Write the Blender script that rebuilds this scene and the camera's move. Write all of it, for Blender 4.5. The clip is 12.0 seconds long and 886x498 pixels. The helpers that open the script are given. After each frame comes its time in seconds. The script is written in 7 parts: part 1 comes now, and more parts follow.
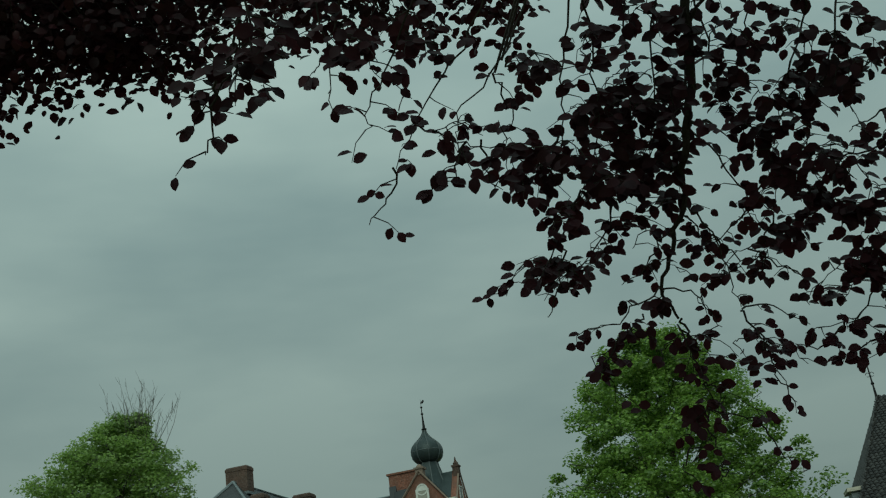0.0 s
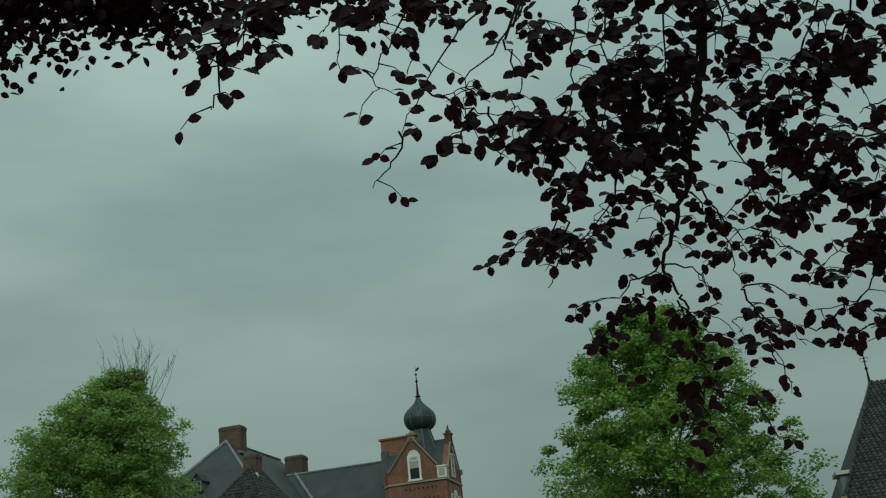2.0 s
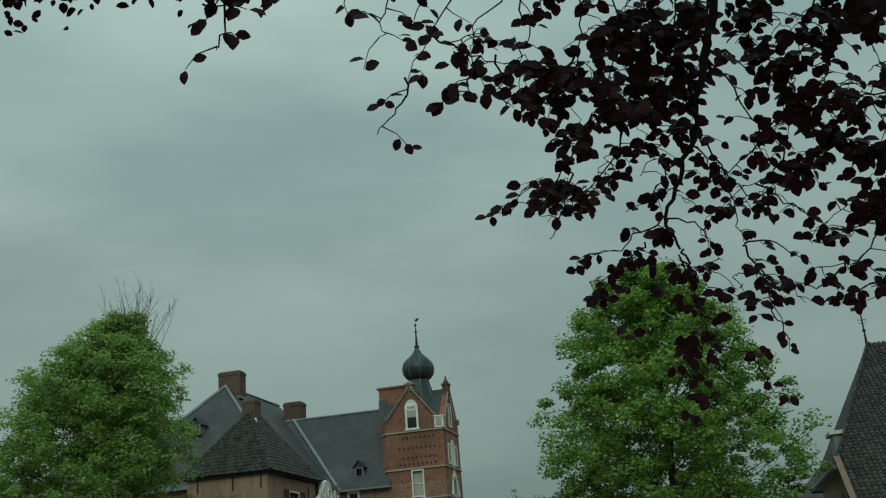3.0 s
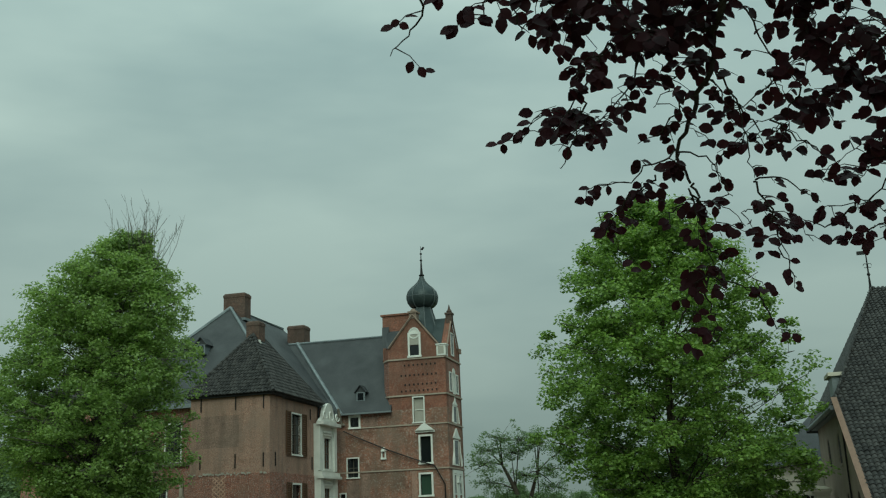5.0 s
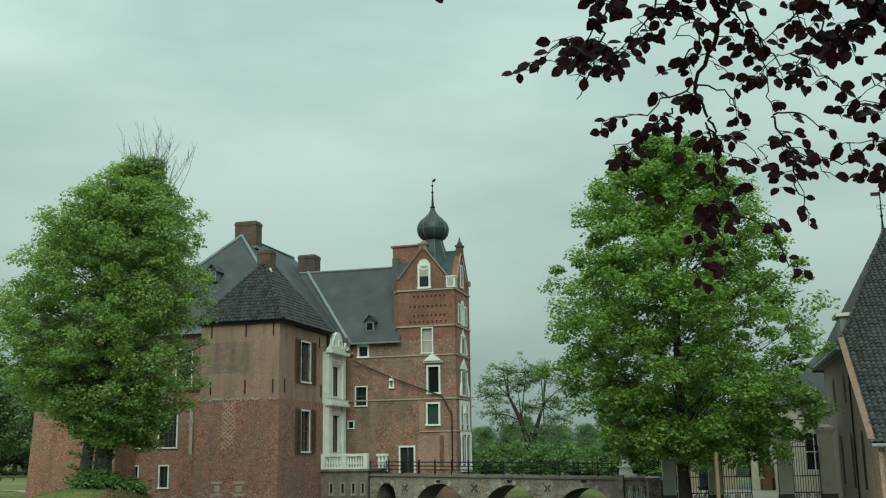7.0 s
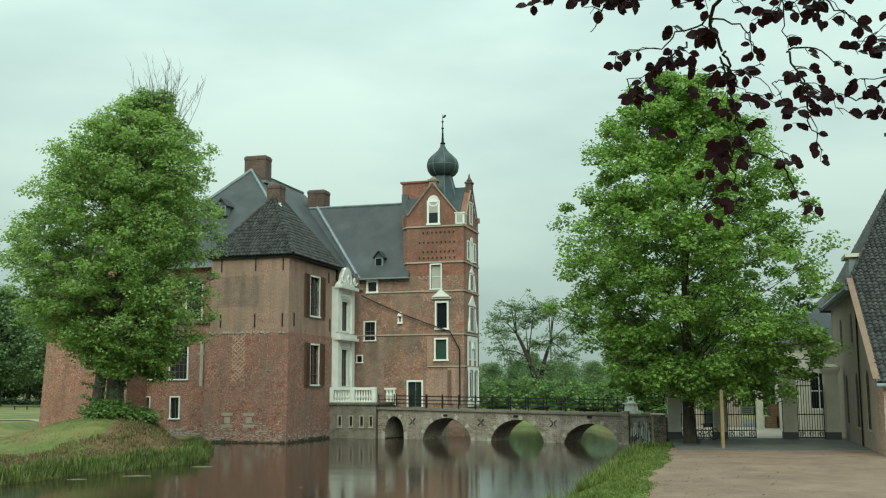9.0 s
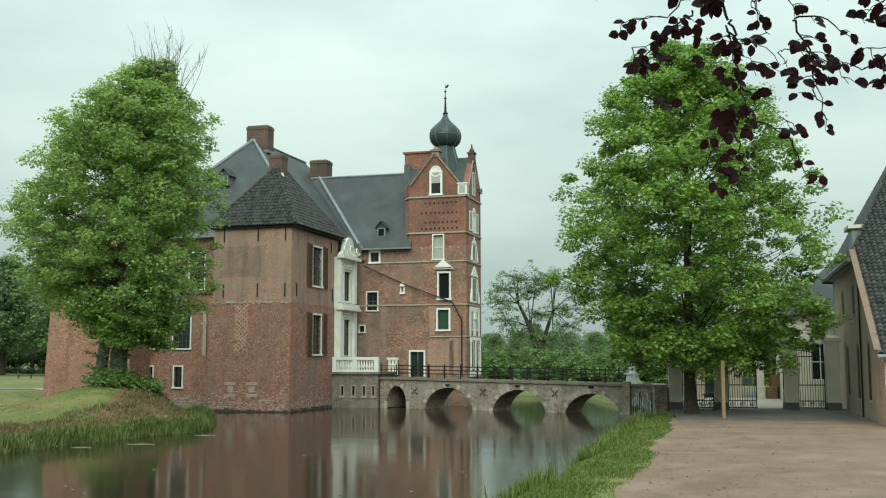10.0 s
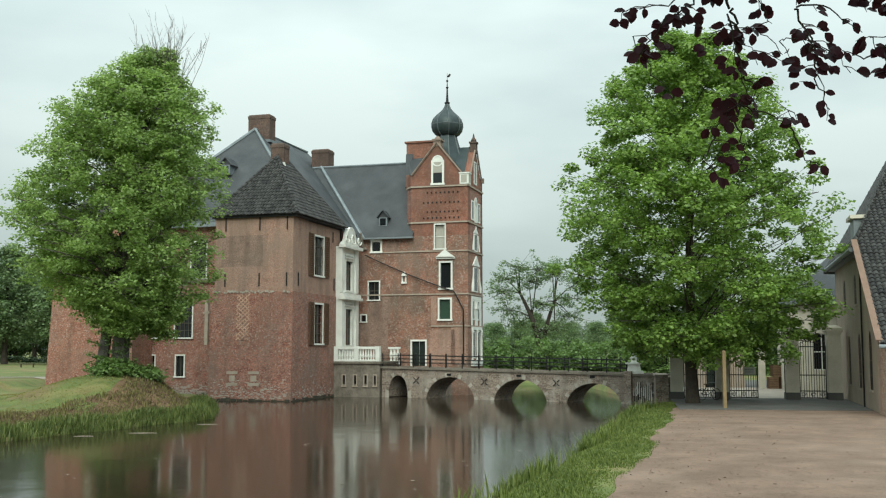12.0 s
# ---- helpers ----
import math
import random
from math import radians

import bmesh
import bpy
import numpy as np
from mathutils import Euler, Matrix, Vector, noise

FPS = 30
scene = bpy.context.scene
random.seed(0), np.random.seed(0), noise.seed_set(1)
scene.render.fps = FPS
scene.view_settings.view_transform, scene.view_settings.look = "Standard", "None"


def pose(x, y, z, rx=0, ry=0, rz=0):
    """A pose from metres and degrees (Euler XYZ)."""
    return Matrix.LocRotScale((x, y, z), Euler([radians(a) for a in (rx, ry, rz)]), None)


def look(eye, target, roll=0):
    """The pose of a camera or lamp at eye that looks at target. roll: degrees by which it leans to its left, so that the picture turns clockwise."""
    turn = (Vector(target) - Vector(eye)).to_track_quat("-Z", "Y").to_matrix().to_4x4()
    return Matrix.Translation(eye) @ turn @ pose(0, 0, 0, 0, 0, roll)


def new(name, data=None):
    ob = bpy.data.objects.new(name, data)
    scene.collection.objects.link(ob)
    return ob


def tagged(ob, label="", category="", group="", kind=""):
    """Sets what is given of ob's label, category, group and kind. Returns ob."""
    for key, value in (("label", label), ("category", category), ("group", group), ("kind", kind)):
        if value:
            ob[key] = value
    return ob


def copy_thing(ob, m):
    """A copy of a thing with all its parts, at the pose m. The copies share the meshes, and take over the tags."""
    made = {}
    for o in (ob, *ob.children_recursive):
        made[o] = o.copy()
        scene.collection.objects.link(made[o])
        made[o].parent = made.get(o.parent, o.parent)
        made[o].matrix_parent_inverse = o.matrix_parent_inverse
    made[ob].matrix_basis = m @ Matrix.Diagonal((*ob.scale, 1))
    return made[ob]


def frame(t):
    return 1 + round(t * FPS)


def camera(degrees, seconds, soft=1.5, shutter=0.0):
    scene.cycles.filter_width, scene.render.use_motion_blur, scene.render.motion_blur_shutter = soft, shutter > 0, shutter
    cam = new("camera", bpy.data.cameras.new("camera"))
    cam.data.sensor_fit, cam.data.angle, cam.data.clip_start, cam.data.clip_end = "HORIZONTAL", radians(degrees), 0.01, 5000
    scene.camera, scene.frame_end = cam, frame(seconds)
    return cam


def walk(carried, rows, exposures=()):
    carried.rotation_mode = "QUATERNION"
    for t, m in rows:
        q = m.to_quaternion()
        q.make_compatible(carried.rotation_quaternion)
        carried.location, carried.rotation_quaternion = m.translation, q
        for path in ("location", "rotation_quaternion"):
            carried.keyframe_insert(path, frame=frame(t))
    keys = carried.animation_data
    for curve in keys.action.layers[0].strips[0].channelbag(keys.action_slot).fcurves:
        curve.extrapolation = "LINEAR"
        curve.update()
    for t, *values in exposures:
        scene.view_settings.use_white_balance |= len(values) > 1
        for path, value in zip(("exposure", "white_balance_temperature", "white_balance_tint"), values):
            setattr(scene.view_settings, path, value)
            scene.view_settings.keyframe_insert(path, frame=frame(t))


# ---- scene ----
cam = camera(46.0, 12.0, soft=1.2)
walk(cam, [
    (0, pose(0.029, -0.012, 3.162, 113.18, 7.71, 0.56)),
    (0.5, pose(0.029, -0.011, 3.162, 113.00, 7.25, 0.36)),
    (1, pose(0.029, -0.007, 3.162, 112.77, 6.79, 0.15)),
    (1.5, pose(0.025, -0.002, 3.167, 112.31, 6.40, 0.02)),
    (2, pose(0.022, 0.003, 3.160, 111.37, 5.60, -0.30)),
    (2.5, pose(0.021, 0.004, 3.153, 110.01, 4.74, -0.54)),
    (3, pose(0.019, 0.006, 3.149, 108.69, 4.22, -0.70)),
    (5, pose(0.013, 0.011, 3.135, 104.83, 2.24, -0.91)),
    (5.5, pose(0.010, 0.014, 3.132, 103.94, 1.83, -0.89)),
    (6, pose(0.007, 0.018, 3.131, 102.96, 1.53, -0.82)),
    (6.5, pose(0.006, 0.018, 3.126, 102.08, 1.15, -0.77)),
    (7, pose(0.007, 0.017, 3.125, 101.13, 0.92, -0.60)),
    (9, pose(-0.001, -0.003, 3.106, 97.66, 0.24, -0.20)),
    (9.5, pose(-0.004, -0.008, 3.104, 96.87, 0.17, -0.12)),
    (10, pose(-0.008, -0.011, 3.099, 96.04, 0.10, -0.09)),
    (10.5, pose(-0.007, -0.010, 3.100, 95.39, 0.14, -0.03)),
    (11, pose(-0.003, -0.008, 3.095, 95.08, 0.14, 0.00)),
    (11.5, pose(-0.002, -0.006, 3.099, 95.25, 0.10, 0.01)),
    (12, pose(0.000, 0.000, 3.100, 95.47, 0.02, 0.00)),
], exposures=[
    (0.0, -1.62, 6050, -22), (1.5, -1.56, 6050, -22), (3.0, -1.45, 6100, -22), (5.0, -1.09, 6150, -21), (6.0, -0.86, 6200, -21),
    (7.0, -0.6, 6250, -21), (9.0, -0.2, 6350, -19), (9.8, -0.14, 6400, -16), (10.5, -0.06, 6400, -4), (12.0, -0.08, 6400, -5),
])

# ---- light: an overcast day ----
world = bpy.data.worlds.new("world")
scene.world = world
world.use_nodes = True
wn, wl = world.node_tree.nodes, world.node_tree.links
wn.clear()
w_out, w_bg = wn.new("ShaderNodeOutputWorld"), wn.new("ShaderNodeBackground")
w_sky, w_mix = wn.new("ShaderNodeTexSky"), wn.new("ShaderNodeMix")
w_dim = wn.new("ShaderNodeMix")
w_co, w_map = wn.new("ShaderNodeTexCoord"), wn.new("ShaderNodeMapping")
w_noise, w_ramp = wn.new("ShaderNodeTexNoise"), wn.new("ShaderNodeValToRGB")
w_sky.sky_type, w_sky.sun_disc = "NISHITA", False
w_sky.sun_elevation, w_sky.sun_rotation = radians(40), radians(184)
w_dim.data_type, w_dim.blend_type = "RGBA", "MULTIPLY"
w_dim.inputs["Factor"].default_value = 1.0
w_dim.inputs["B"].default_value = (0.1, 0.1, 0.1, 1)
w_mix.data_type = "RGBA"
w_mix.inputs["Factor"].default_value = 0.88
w_map.inputs["Scale"].default_value = (1.0, 1.0, 3.2)
w_noise.inputs["Scale"].default_value = 1.7
w_noise.inputs["Detail"].default_value = 5.0
w_noise.inputs["Roughness"].default_value = 0.5
w_ramp.color_ramp.elements[0].position, w_ramp.color_ramp.elements[0].color = 0.3, (0.49, 0.565, 0.615, 1)
w_ramp.color_ramp.elements[1].position, w_ramp.color_ramp.elements[1].color = 0.66, (0.94, 0.975, 0.985, 1)
wl.new(w_co.outputs["Generated"], w_map.inputs["Vector"])
wl.new(w_map.outputs["Vector"], w_noise.inputs["Vector"])
wl.new(w_noise.outputs["Fac"], w_ramp.inputs["Fac"])
wl.new(w_sky.outputs["Color"], w_dim.inputs["A"])
wl.new(w_dim.outputs["Result"], w_mix.inputs["A"])
wl.new(w_ramp.outputs["Color"], w_mix.inputs["B"])
# an overcast sky grows brighter towards the zenith
w_sep, w_rise, w_gain = wn.new("ShaderNodeSeparateXYZ"), wn.new("ShaderNodeMapRange"), wn.new("ShaderNodeMix")
w_rise.inputs["From Min"].default_value, w_rise.inputs["From Max"].default_value = 0.0, 1.0
w_rise.inputs["To Min"].default_value, w_rise.inputs["To Max"].default_value = 0.6, 2.6
w_gain.data_type, w_gain.blend_type = "RGBA", "MULTIPLY"
w_gain.inputs["Factor"].default_value = 1.0
wl.new(w_co.outputs["Generated"], w_sep.inputs[0])
wl.new(w_sep.outputs["Z"], w_rise.inputs["Value"])
wl.new(w_mix.outputs["Result"], w_gain.inputs["A"])
wl.new(w_rise.outputs["Result"], w_gain.inputs["B"])
wl.new(w_gain.outputs["Result"], w_bg.inputs["Color"])
wl.new(w_bg.outputs["Background"], w_out.inputs["Surface"])
sun = new("sun", bpy.data.lights.new("sun", "SUN"))
sun.data.energy, sun.data.angle, sun.data.color = 2.8, radians(50), (1.0, 0.96, 0.9)
sun.matrix_world = look((-3, -22, 34), (0, 18, 0))


# ---- materials ----
def material(name, dark, light, rough=0.8, scale=3.0, fine=40.0, bump=0.3, metal=0.0, spec=0.3, islands=0.0, objects=0.0):
    """A worn surface: two scales of noise between two colours, with fine relief."""
    m = bpy.data.materials.new(name)
    m.use_nodes = True
    n, l = m.node_tree.nodes, m.node_tree.links
    b = n["Principled BSDF"]
    co = n.new("ShaderNodeTexCoord")
    big, small = n.new("ShaderNodeTexNoise"), n.new("ShaderNodeTexNoise")
    big.inputs["Scale"].default_value, small.inputs["Scale"].default_value = scale, fine
    big.inputs["Detail"].default_value = small.inputs["Detail"].default_value = 5
    l.new(co.outputs["Object"], big.inputs["Vector"])
    l.new(co.outputs["Object"], small.inputs["Vector"])
    add = n.new("ShaderNodeMath")
    add.operation, add.inputs[1].default_value = "MULTIPLY_ADD", 0.45
    l.new(small.outputs["Fac"], add.inputs[0])
    half = n.new("ShaderNodeMath")
    half.operation, half.inputs[1].default_value = "MULTIPLY", 0.6
    l.new(big.outputs["Fac"], half.inputs[0])
    l.new(half.outputs[0], add.inputs[2])
    last = add.outputs[0]
    for weight, node, socket in ((islands, "ShaderNodeNewGeometry", "Random Per Island"), (objects, "ShaderNodeObjectInfo", "Random")):
        if weight:
            src, k = n.new(node), n.new("ShaderNodeMath")
            k.operation, k.inputs[1].default_value = "MULTIPLY_ADD", weight
            l.new(src.outputs[socket], k.inputs[0])
            sub = n.new("ShaderNodeMath")
            sub.operation, sub.inputs[1].default_value = "SUBTRACT", weight / 2
            l.new(last, sub.inputs[0])
            l.new(sub.outputs[0], k.inputs[2])
            last = k.outputs[0]
    ramp = n.new("ShaderNodeValToRGB")
    ramp.color_ramp.elements[0].position, ramp.color_ramp.elements[0].color = 0.3, (*dark, 1)
    ramp.color_ramp.elements[1].position, ramp.color_ramp.elements[1].color = 0.75, (*light, 1)
    l.new(last, ramp.inputs["Fac"])
    l.new(ramp.outputs["Color"], b.inputs["Base Color"])
    b.inputs["Roughness"].default_value, b.inputs["Metallic"].default_value = rough, metal
    b.inputs["Specular IOR Level"].default_value = spec
    if bump:
        bm_ = n.new("ShaderNodeBump")
        bm_.inputs["Strength"].default_value, bm_.inputs["Distance"].default_value = bump, 0.03
        l.new(small.outputs["Fac"], bm_.inputs["Height"])
        l.new(bm_.outputs["Normal"], b.inputs["Normal"])
    return m


def masonry(name, dark, light, mortar, patch=None, width=0.22, height=0.075, joint=0.011, bump=0.5, cover=0.5, patch_scale=0.35, speckle=0.5, stain=0.5):
    """Brickwork in running bond, mapped round upright walls, with weathered patches."""
    m = bpy.data.materials.new(name)
    m.use_nodes = True
    n, l = m.node_tree.nodes, m.node_tree.links
    b = n["Principled BSDF"]
    co, sep, com, add = n.new("ShaderNodeTexCoord"), n.new("ShaderNodeSeparateXYZ"), n.new("ShaderNodeCombineXYZ"), n.new("ShaderNodeMath")
    l.new(co.outputs["Object"], sep.inputs[0])
    l.new(sep.outputs["X"], add.inputs[0])
    l.new(sep.outputs["Y"], add.inputs[1])
    l.new(add.outputs[0], com.inputs["X"])
    l.new(sep.outputs["Z"], com.inputs["Y"])
    br = n.new("ShaderNodeTexBrick")
    br.inputs["Scale"].default_value = 1.0
    br.inputs["Brick Width"].default_value, br.inputs["Row Height"].default_value = width, height
    br.inputs["Mortar Size"].default_value, br.inputs["Mortar Smooth"].default_value = joint, 0.3
    br.inputs["Color1"].default_value, br.inputs["Color2"].default_value, br.inputs["Mortar"].default_value = (*dark, 1), (*light, 1), (*mortar, 1)
    l.new(com.outputs[0], br.inputs["Vector"])
    last = br.outputs["Color"]

    def blend(source_scale, detail, low, high, colour, strength, vector=None):
        nonlocal last
        t, r, x = n.new("ShaderNodeTexNoise"), n.new("ShaderNodeMapRange"), n.new("ShaderNodeMix")
        t.inputs["Scale"].default_value, t.inputs["Detail"].default_value = source_scale, detail
        l.new(vector or co.outputs["Object"], t.inputs["Vector"])
        r.inputs["From Min"].default_value, r.inputs["From Max"].default_value, r.inputs["To Max"].default_value = low, high, strength
        l.new(t.outputs["Fac"], r.inputs["Value"])
        x.data_type = "RGBA"
        x.inputs["B"].default_value = (*colour, 1)
        l.new(r.outputs["Result"], x.inputs["Factor"])
        l.new(last, x.inputs["A"])
        last = x.outputs["Result"]

    blend(2.2, 6, 0.45, 0.75, tuple(c * 0.55 for c in dark), 0.6)
    blend(10, 5, 0.5, 0.64, tuple(min(1, c * 1.45) for c in light), 0.6)
    blend(12, 5, 0.53, 0.64, tuple(c * 0.4 for c in dark), 0.6)
    if patch:
        blend(patch_scale, 5, 1 - cover - 0.08, 1 - cover + 0.1, patch, 0.75)
    blend(11, 5, 0.55, 0.64, (0.50, 0.46, 0.41), speckle)
    runs = n.new("ShaderNodeMapping")
    runs.inputs["Scale"].default_value = (1.0, 1.0, 0.16)
    l.new(co.outputs["Object"], runs.inputs["Vector"])
    blend(1.5, 5, 0.46, 0.66, tuple(c * 0.42 for c in mortar), stain, runs.outputs["Vector"])
    blend(0.45, 4, 0.5, 0.66, tuple(0.6 * c + 0.03 for c in mortar), stain * 0.7)
    l.new(last, b.inputs["Base Color"])
    b.inputs["Roughness"].default_value = 0.9
    b.inputs["Specular IOR Level"].default_value = 0.2
    bu = n.new("ShaderNodeBump")
    bu.inputs["Strength"].default_value, bu.inputs["Distance"].default_value, bu.invert = bump, 0.02, True
    l.new(br.outputs["Fac"], bu.inputs["Height"])
    l.new(bu.outputs["Normal"], b.inputs["Normal"])
    return m


def leafage(name, dark, light, through_it=0.45, rough=0.42, gloss=0.5, glow=1.0):
    """Leaves: each its own shade, partly letting light through."""
    m = bpy.data.materials.new(name)
    m.use_nodes = True
    n, l = m.node_tree.nodes, m.node_tree.links
    b, out = n["Principled BSDF"], n["Material Output"]
    geo, ramp, co, no = n.new("ShaderNodeNewGeometry"), n.new("ShaderNodeValToRGB"), n.new("ShaderNodeTexCoord"), n.new("ShaderNodeTexNoise")
    no.inputs["Scale"].default_value, no.inputs["Detail"].default_value = 0.6, 3
    l.new(co.outputs["Object"], no.inputs["Vector"])
    mixv = n.new("ShaderNodeMath")
    mixv.operation, mixv.inputs[1].default_value = "MULTIPLY_ADD", 0.5
    l.new(geo.outputs["Random Per Island"], mixv.inputs[0])
    k = n.new("ShaderNodeMath")
    k.operation, k.inputs[1].default_value = "MULTIPLY", 0.5
    l.new(no.outputs["Fac"], k.inputs[0])
    l.new(k.outputs[0], mixv.inputs[2])
    ramp.color_ramp.elements[0].position, ramp.color_ramp.elements[0].color = 0.2, (*dark, 1)
    ramp.color_ramp.elements[1].position, ramp.color_ramp.elements[1].color = 0.8, (*light, 1)
    l.new(mixv.outputs[0], ramp.inputs["Fac"])
    l.new(ramp.outputs["Color"], b.inputs["Base Color"])
    b.inputs["Roughness"].default_value = rough
    b.inputs["Specular IOR Level"].default_value = gloss
    tr, mx = n.new("ShaderNodeBsdfTranslucent"), n.new("ShaderNodeMixShader")
    gain = n.new("ShaderNodeMix")
    gain.data_type, gain.blend_type = "RGBA", "MULTIPLY"
    gain.inputs["Factor"].default_value, gain.inputs["B"].default_value = 1.0, (glow, glow, glow * 0.8, 1)
    l.new(ramp.outputs["Color"], gain.inputs["A"])
    l.new(gain.outputs["Result"], tr.inputs["Color"])
    mx.inputs[0].default_value = through_it
    l.new(b.outputs[0], mx.inputs[1])
    l.new(tr.outputs[0], mx.inputs[2])
    l.new(mx.outputs[0], out.inputs["Surface"])
    return m


def glossy(name, colour, rough=0.08, metal=0.0, ior=1.5):
    m = bpy.data.materials.new(name)
    m.use_nodes = True
    b = m.node_tree.nodes["Principled BSDF"]
    b.inputs["Base Color"].default_value = (*colour, 1)
    b.inputs["Roughness"].default_value, b.inputs["Metallic"].default_value, b.inputs["IOR"].default_value = rough, metal, ior
    return m


def water_material():
    m = bpy.data.materials.new("moat_water")
    m.use_nodes = True
    n, l = m.node_tree.nodes, m.node_tree.links
    b = n["Principled BSDF"]
    b.inputs["Base Color"].default_value = (0.026, 0.019, 0.012, 1)
    b.inputs["Roughness"].default_value, b.inputs["IOR"].default_value = 0.1, 1.33
    b.inputs["Specular IOR Level"].default_value = 0.43
    co, mp, no, no2, ad, bu = (n.new(k) for k in ("ShaderNodeTexCoord", "ShaderNodeMapping", "ShaderNodeTexNoise", "ShaderNodeTexNoise", "ShaderNodeMath", "ShaderNodeBump"))
    mp.inputs["Scale"].default_value = (1.0, 1.0, 1.0)
    l.new(co.outputs["Object"], mp.inputs["Vector"])
    no.inputs["Scale"].default_value, no.inputs["Detail"].default_value = 0.5, 2
    no2.inputs["Scale"].default_value, no2.inputs["Detail"].default_value = 3.0, 3
    l.new(mp.outputs[0], no.inputs["Vector"])
    l.new(mp.outputs[0], no2.inputs["Vector"])
    ad.operation, ad.inputs[1].default_value = "MULTIPLY_ADD", 0.25
    l.new(no2.outputs["Fac"], ad.inputs[0])
    l.new(no.outputs["Fac"], ad.inputs[2])
    bu.inputs["Strength"].default_value, bu.inputs["Distance"].default_value = 0.16, 0.05
    l.new(ad.outputs[0], bu.inputs["Height"])
    l.new(bu.outputs[0], b.inputs["Normal"])
    return m


BRICK = masonry("old_red_brick", (0.195, 0.063, 0.043), (0.365, 0.14, 0.098), (0.33, 0.275, 0.235), (0.22, 0.125, 0.095), cover=0.45, stain=0.32)
CHIMNEY = masonry("sooty_brick", (0.10, 0.060, 0.048), (0.165, 0.098, 0.078), (0.15, 0.115, 0.095), (0.09, 0.065, 0.055), speckle=0.12)
BRICK_PALE = masonry("washed_brick", (0.33, 0.182, 0.135), (0.395, 0.232, 0.175), (0.38, 0.29, 0.24), (0.29, 0.195, 0.15), cover=0.5, speckle=0.25)
WASH = masonry("faded_wash", (0.235, 0.15, 0.12), (0.285, 0.187, 0.148), (0.28, 0.21, 0.17), speckle=0.1)
BRICK_DARK = masonry("weathered_brick", (0.19, 0.075, 0.05), (0.33, 0.14, 0.095), (0.34, 0.28, 0.22), (0.15, 0.1, 0.075), cover=0.45, patch_scale=0.6, speckle=0.5)
BRICK_ORANGE = masonry("repointed_brick", (0.235, 0.088, 0.062), (0.31, 0.13, 0.093), (0.32, 0.22, 0.165))
BRICK_TOWER = masonry("tower_brick", (0.20, 0.075, 0.05), (0.31, 0.125, 0.085), (0.28, 0.19, 0.145), (0.17, 0.085, 0.062), speckle=0.15, stain=0.4)
BRICK_LIGHT = masonry("relaid_brick", (0.30, 0.155, 0.11), (0.52, 0.32, 0.24), (0.56, 0.46, 0.38), speckle=0.8)
STONE_BRIDGE = masonry("bridge_stone", (0.155, 0.118, 0.093), (0.31, 0.24, 0.195), (0.34, 0.295, 0.25), (0.42, 0.38, 0.33), width=0.36, height=0.13, cover=0.42, patch_scale=0.8, speckle=0.6)
PLASTER_GREY = material("stained_grey_render", (0.085, 0.072, 0.058), (0.27, 0.235, 0.195), 0.9, 1.6, 9)
PLASTER_PALE = material("pale_arch_stone", (0.30, 0.27, 0.235), (0.46, 0.42, 0.36), 0.9, 1.5, 16)
WHITE = material("white_painted_stone", (0.6, 0.6, 0.55), (0.82, 0.82, 0.78), 0.7, 1.4, 22, 0.25)
SAND = material("sandstone_trim", (0.27, 0.22, 0.175), (0.44, 0.375, 0.31), 0.85, 2, 30)
SLATE = material("slate_roof", (0.033, 0.036, 0.040), (0.078, 0.083, 0.088), 0.58, 0.7, 16, 0.4, spec=0.25)
LEAD = material("grey_lead", (0.13, 0.15, 0.16), (0.26, 0.29, 0.31), 0.5, 2, 20, 0.2, metal=0.2)
DOME = material("dark_lead_dome", (0.028, 0.040, 0.042), (0.060, 0.078, 0.080), 0.42, 2, 18, 0.25, metal=0.25)
TILE = material("dark_clay_tile", (0.021, 0.021, 0.0215), (0.068, 0.066, 0.064), 0.75, 2.5, 26, 0.3, islands=0.35)
MUNTIN = material("dark_glazing_paint", (0.05, 0.045, 0.035), (0.10, 0.09, 0.07), 0.6, 4, 30, 0.1)
GLASS = glossy("window_glass", (0.012, 0.014, 0.016), 0.06)
GREENGLASS = glossy("green_blind", (0.02, 0.05, 0.03), 0.4)
BLIND = material("pale_blind", (0.33, 0.31, 0.27), (0.42, 0.40, 0.35), 0.8, 2, 20, 0.1)
SHUTTER = material("brown_shutter_paint", (0.075, 0.042, 0.024), (0.13, 0.072, 0.042), 0.6, 3, 30, 0.2)
DOORPAINT = material("dark_green_door_paint", (0.010, 0.016, 0.014), (0.02, 0.03, 0.026), 0.45, 3, 30, 0.15)
IRON = material("black_iron", (0.010, 0.010, 0.011), (0.03, 0.03, 0.03), 0.5, 5, 50, 0.2, metal=0.5)
BARK = material("dark_bark", (0.025, 0.02, 0.016), (0.085, 0.07, 0.055), 0.95, 3, 22, 0.9)
BARK_GREY = material("grey_bark", (0.055, 0.05, 0.045), (0.15, 0.135, 0.12), 0.95, 3, 22, 0.9)
TWIG = material("beech_twig", (0.018, 0.013, 0.011), (0.05, 0.04, 0.035), 0.9, 8, 60, 0.4)
GRAVEL = material("reddish_gravel", (0.135, 0.088, 0.065), (0.265, 0.180, 0.135), 0.95, 0.9, 22, 0.8)
ASPHALT = material("grey_asphalt", (0.075, 0.072, 0.07), (0.13, 0.125, 0.12), 0.9, 0.6, 25, 0.4)
TURF = material("turf", (0.06, 0.085, 0.025), (0.165, 0.19, 0.06), 0.95, 0.6, 9, 0.8)
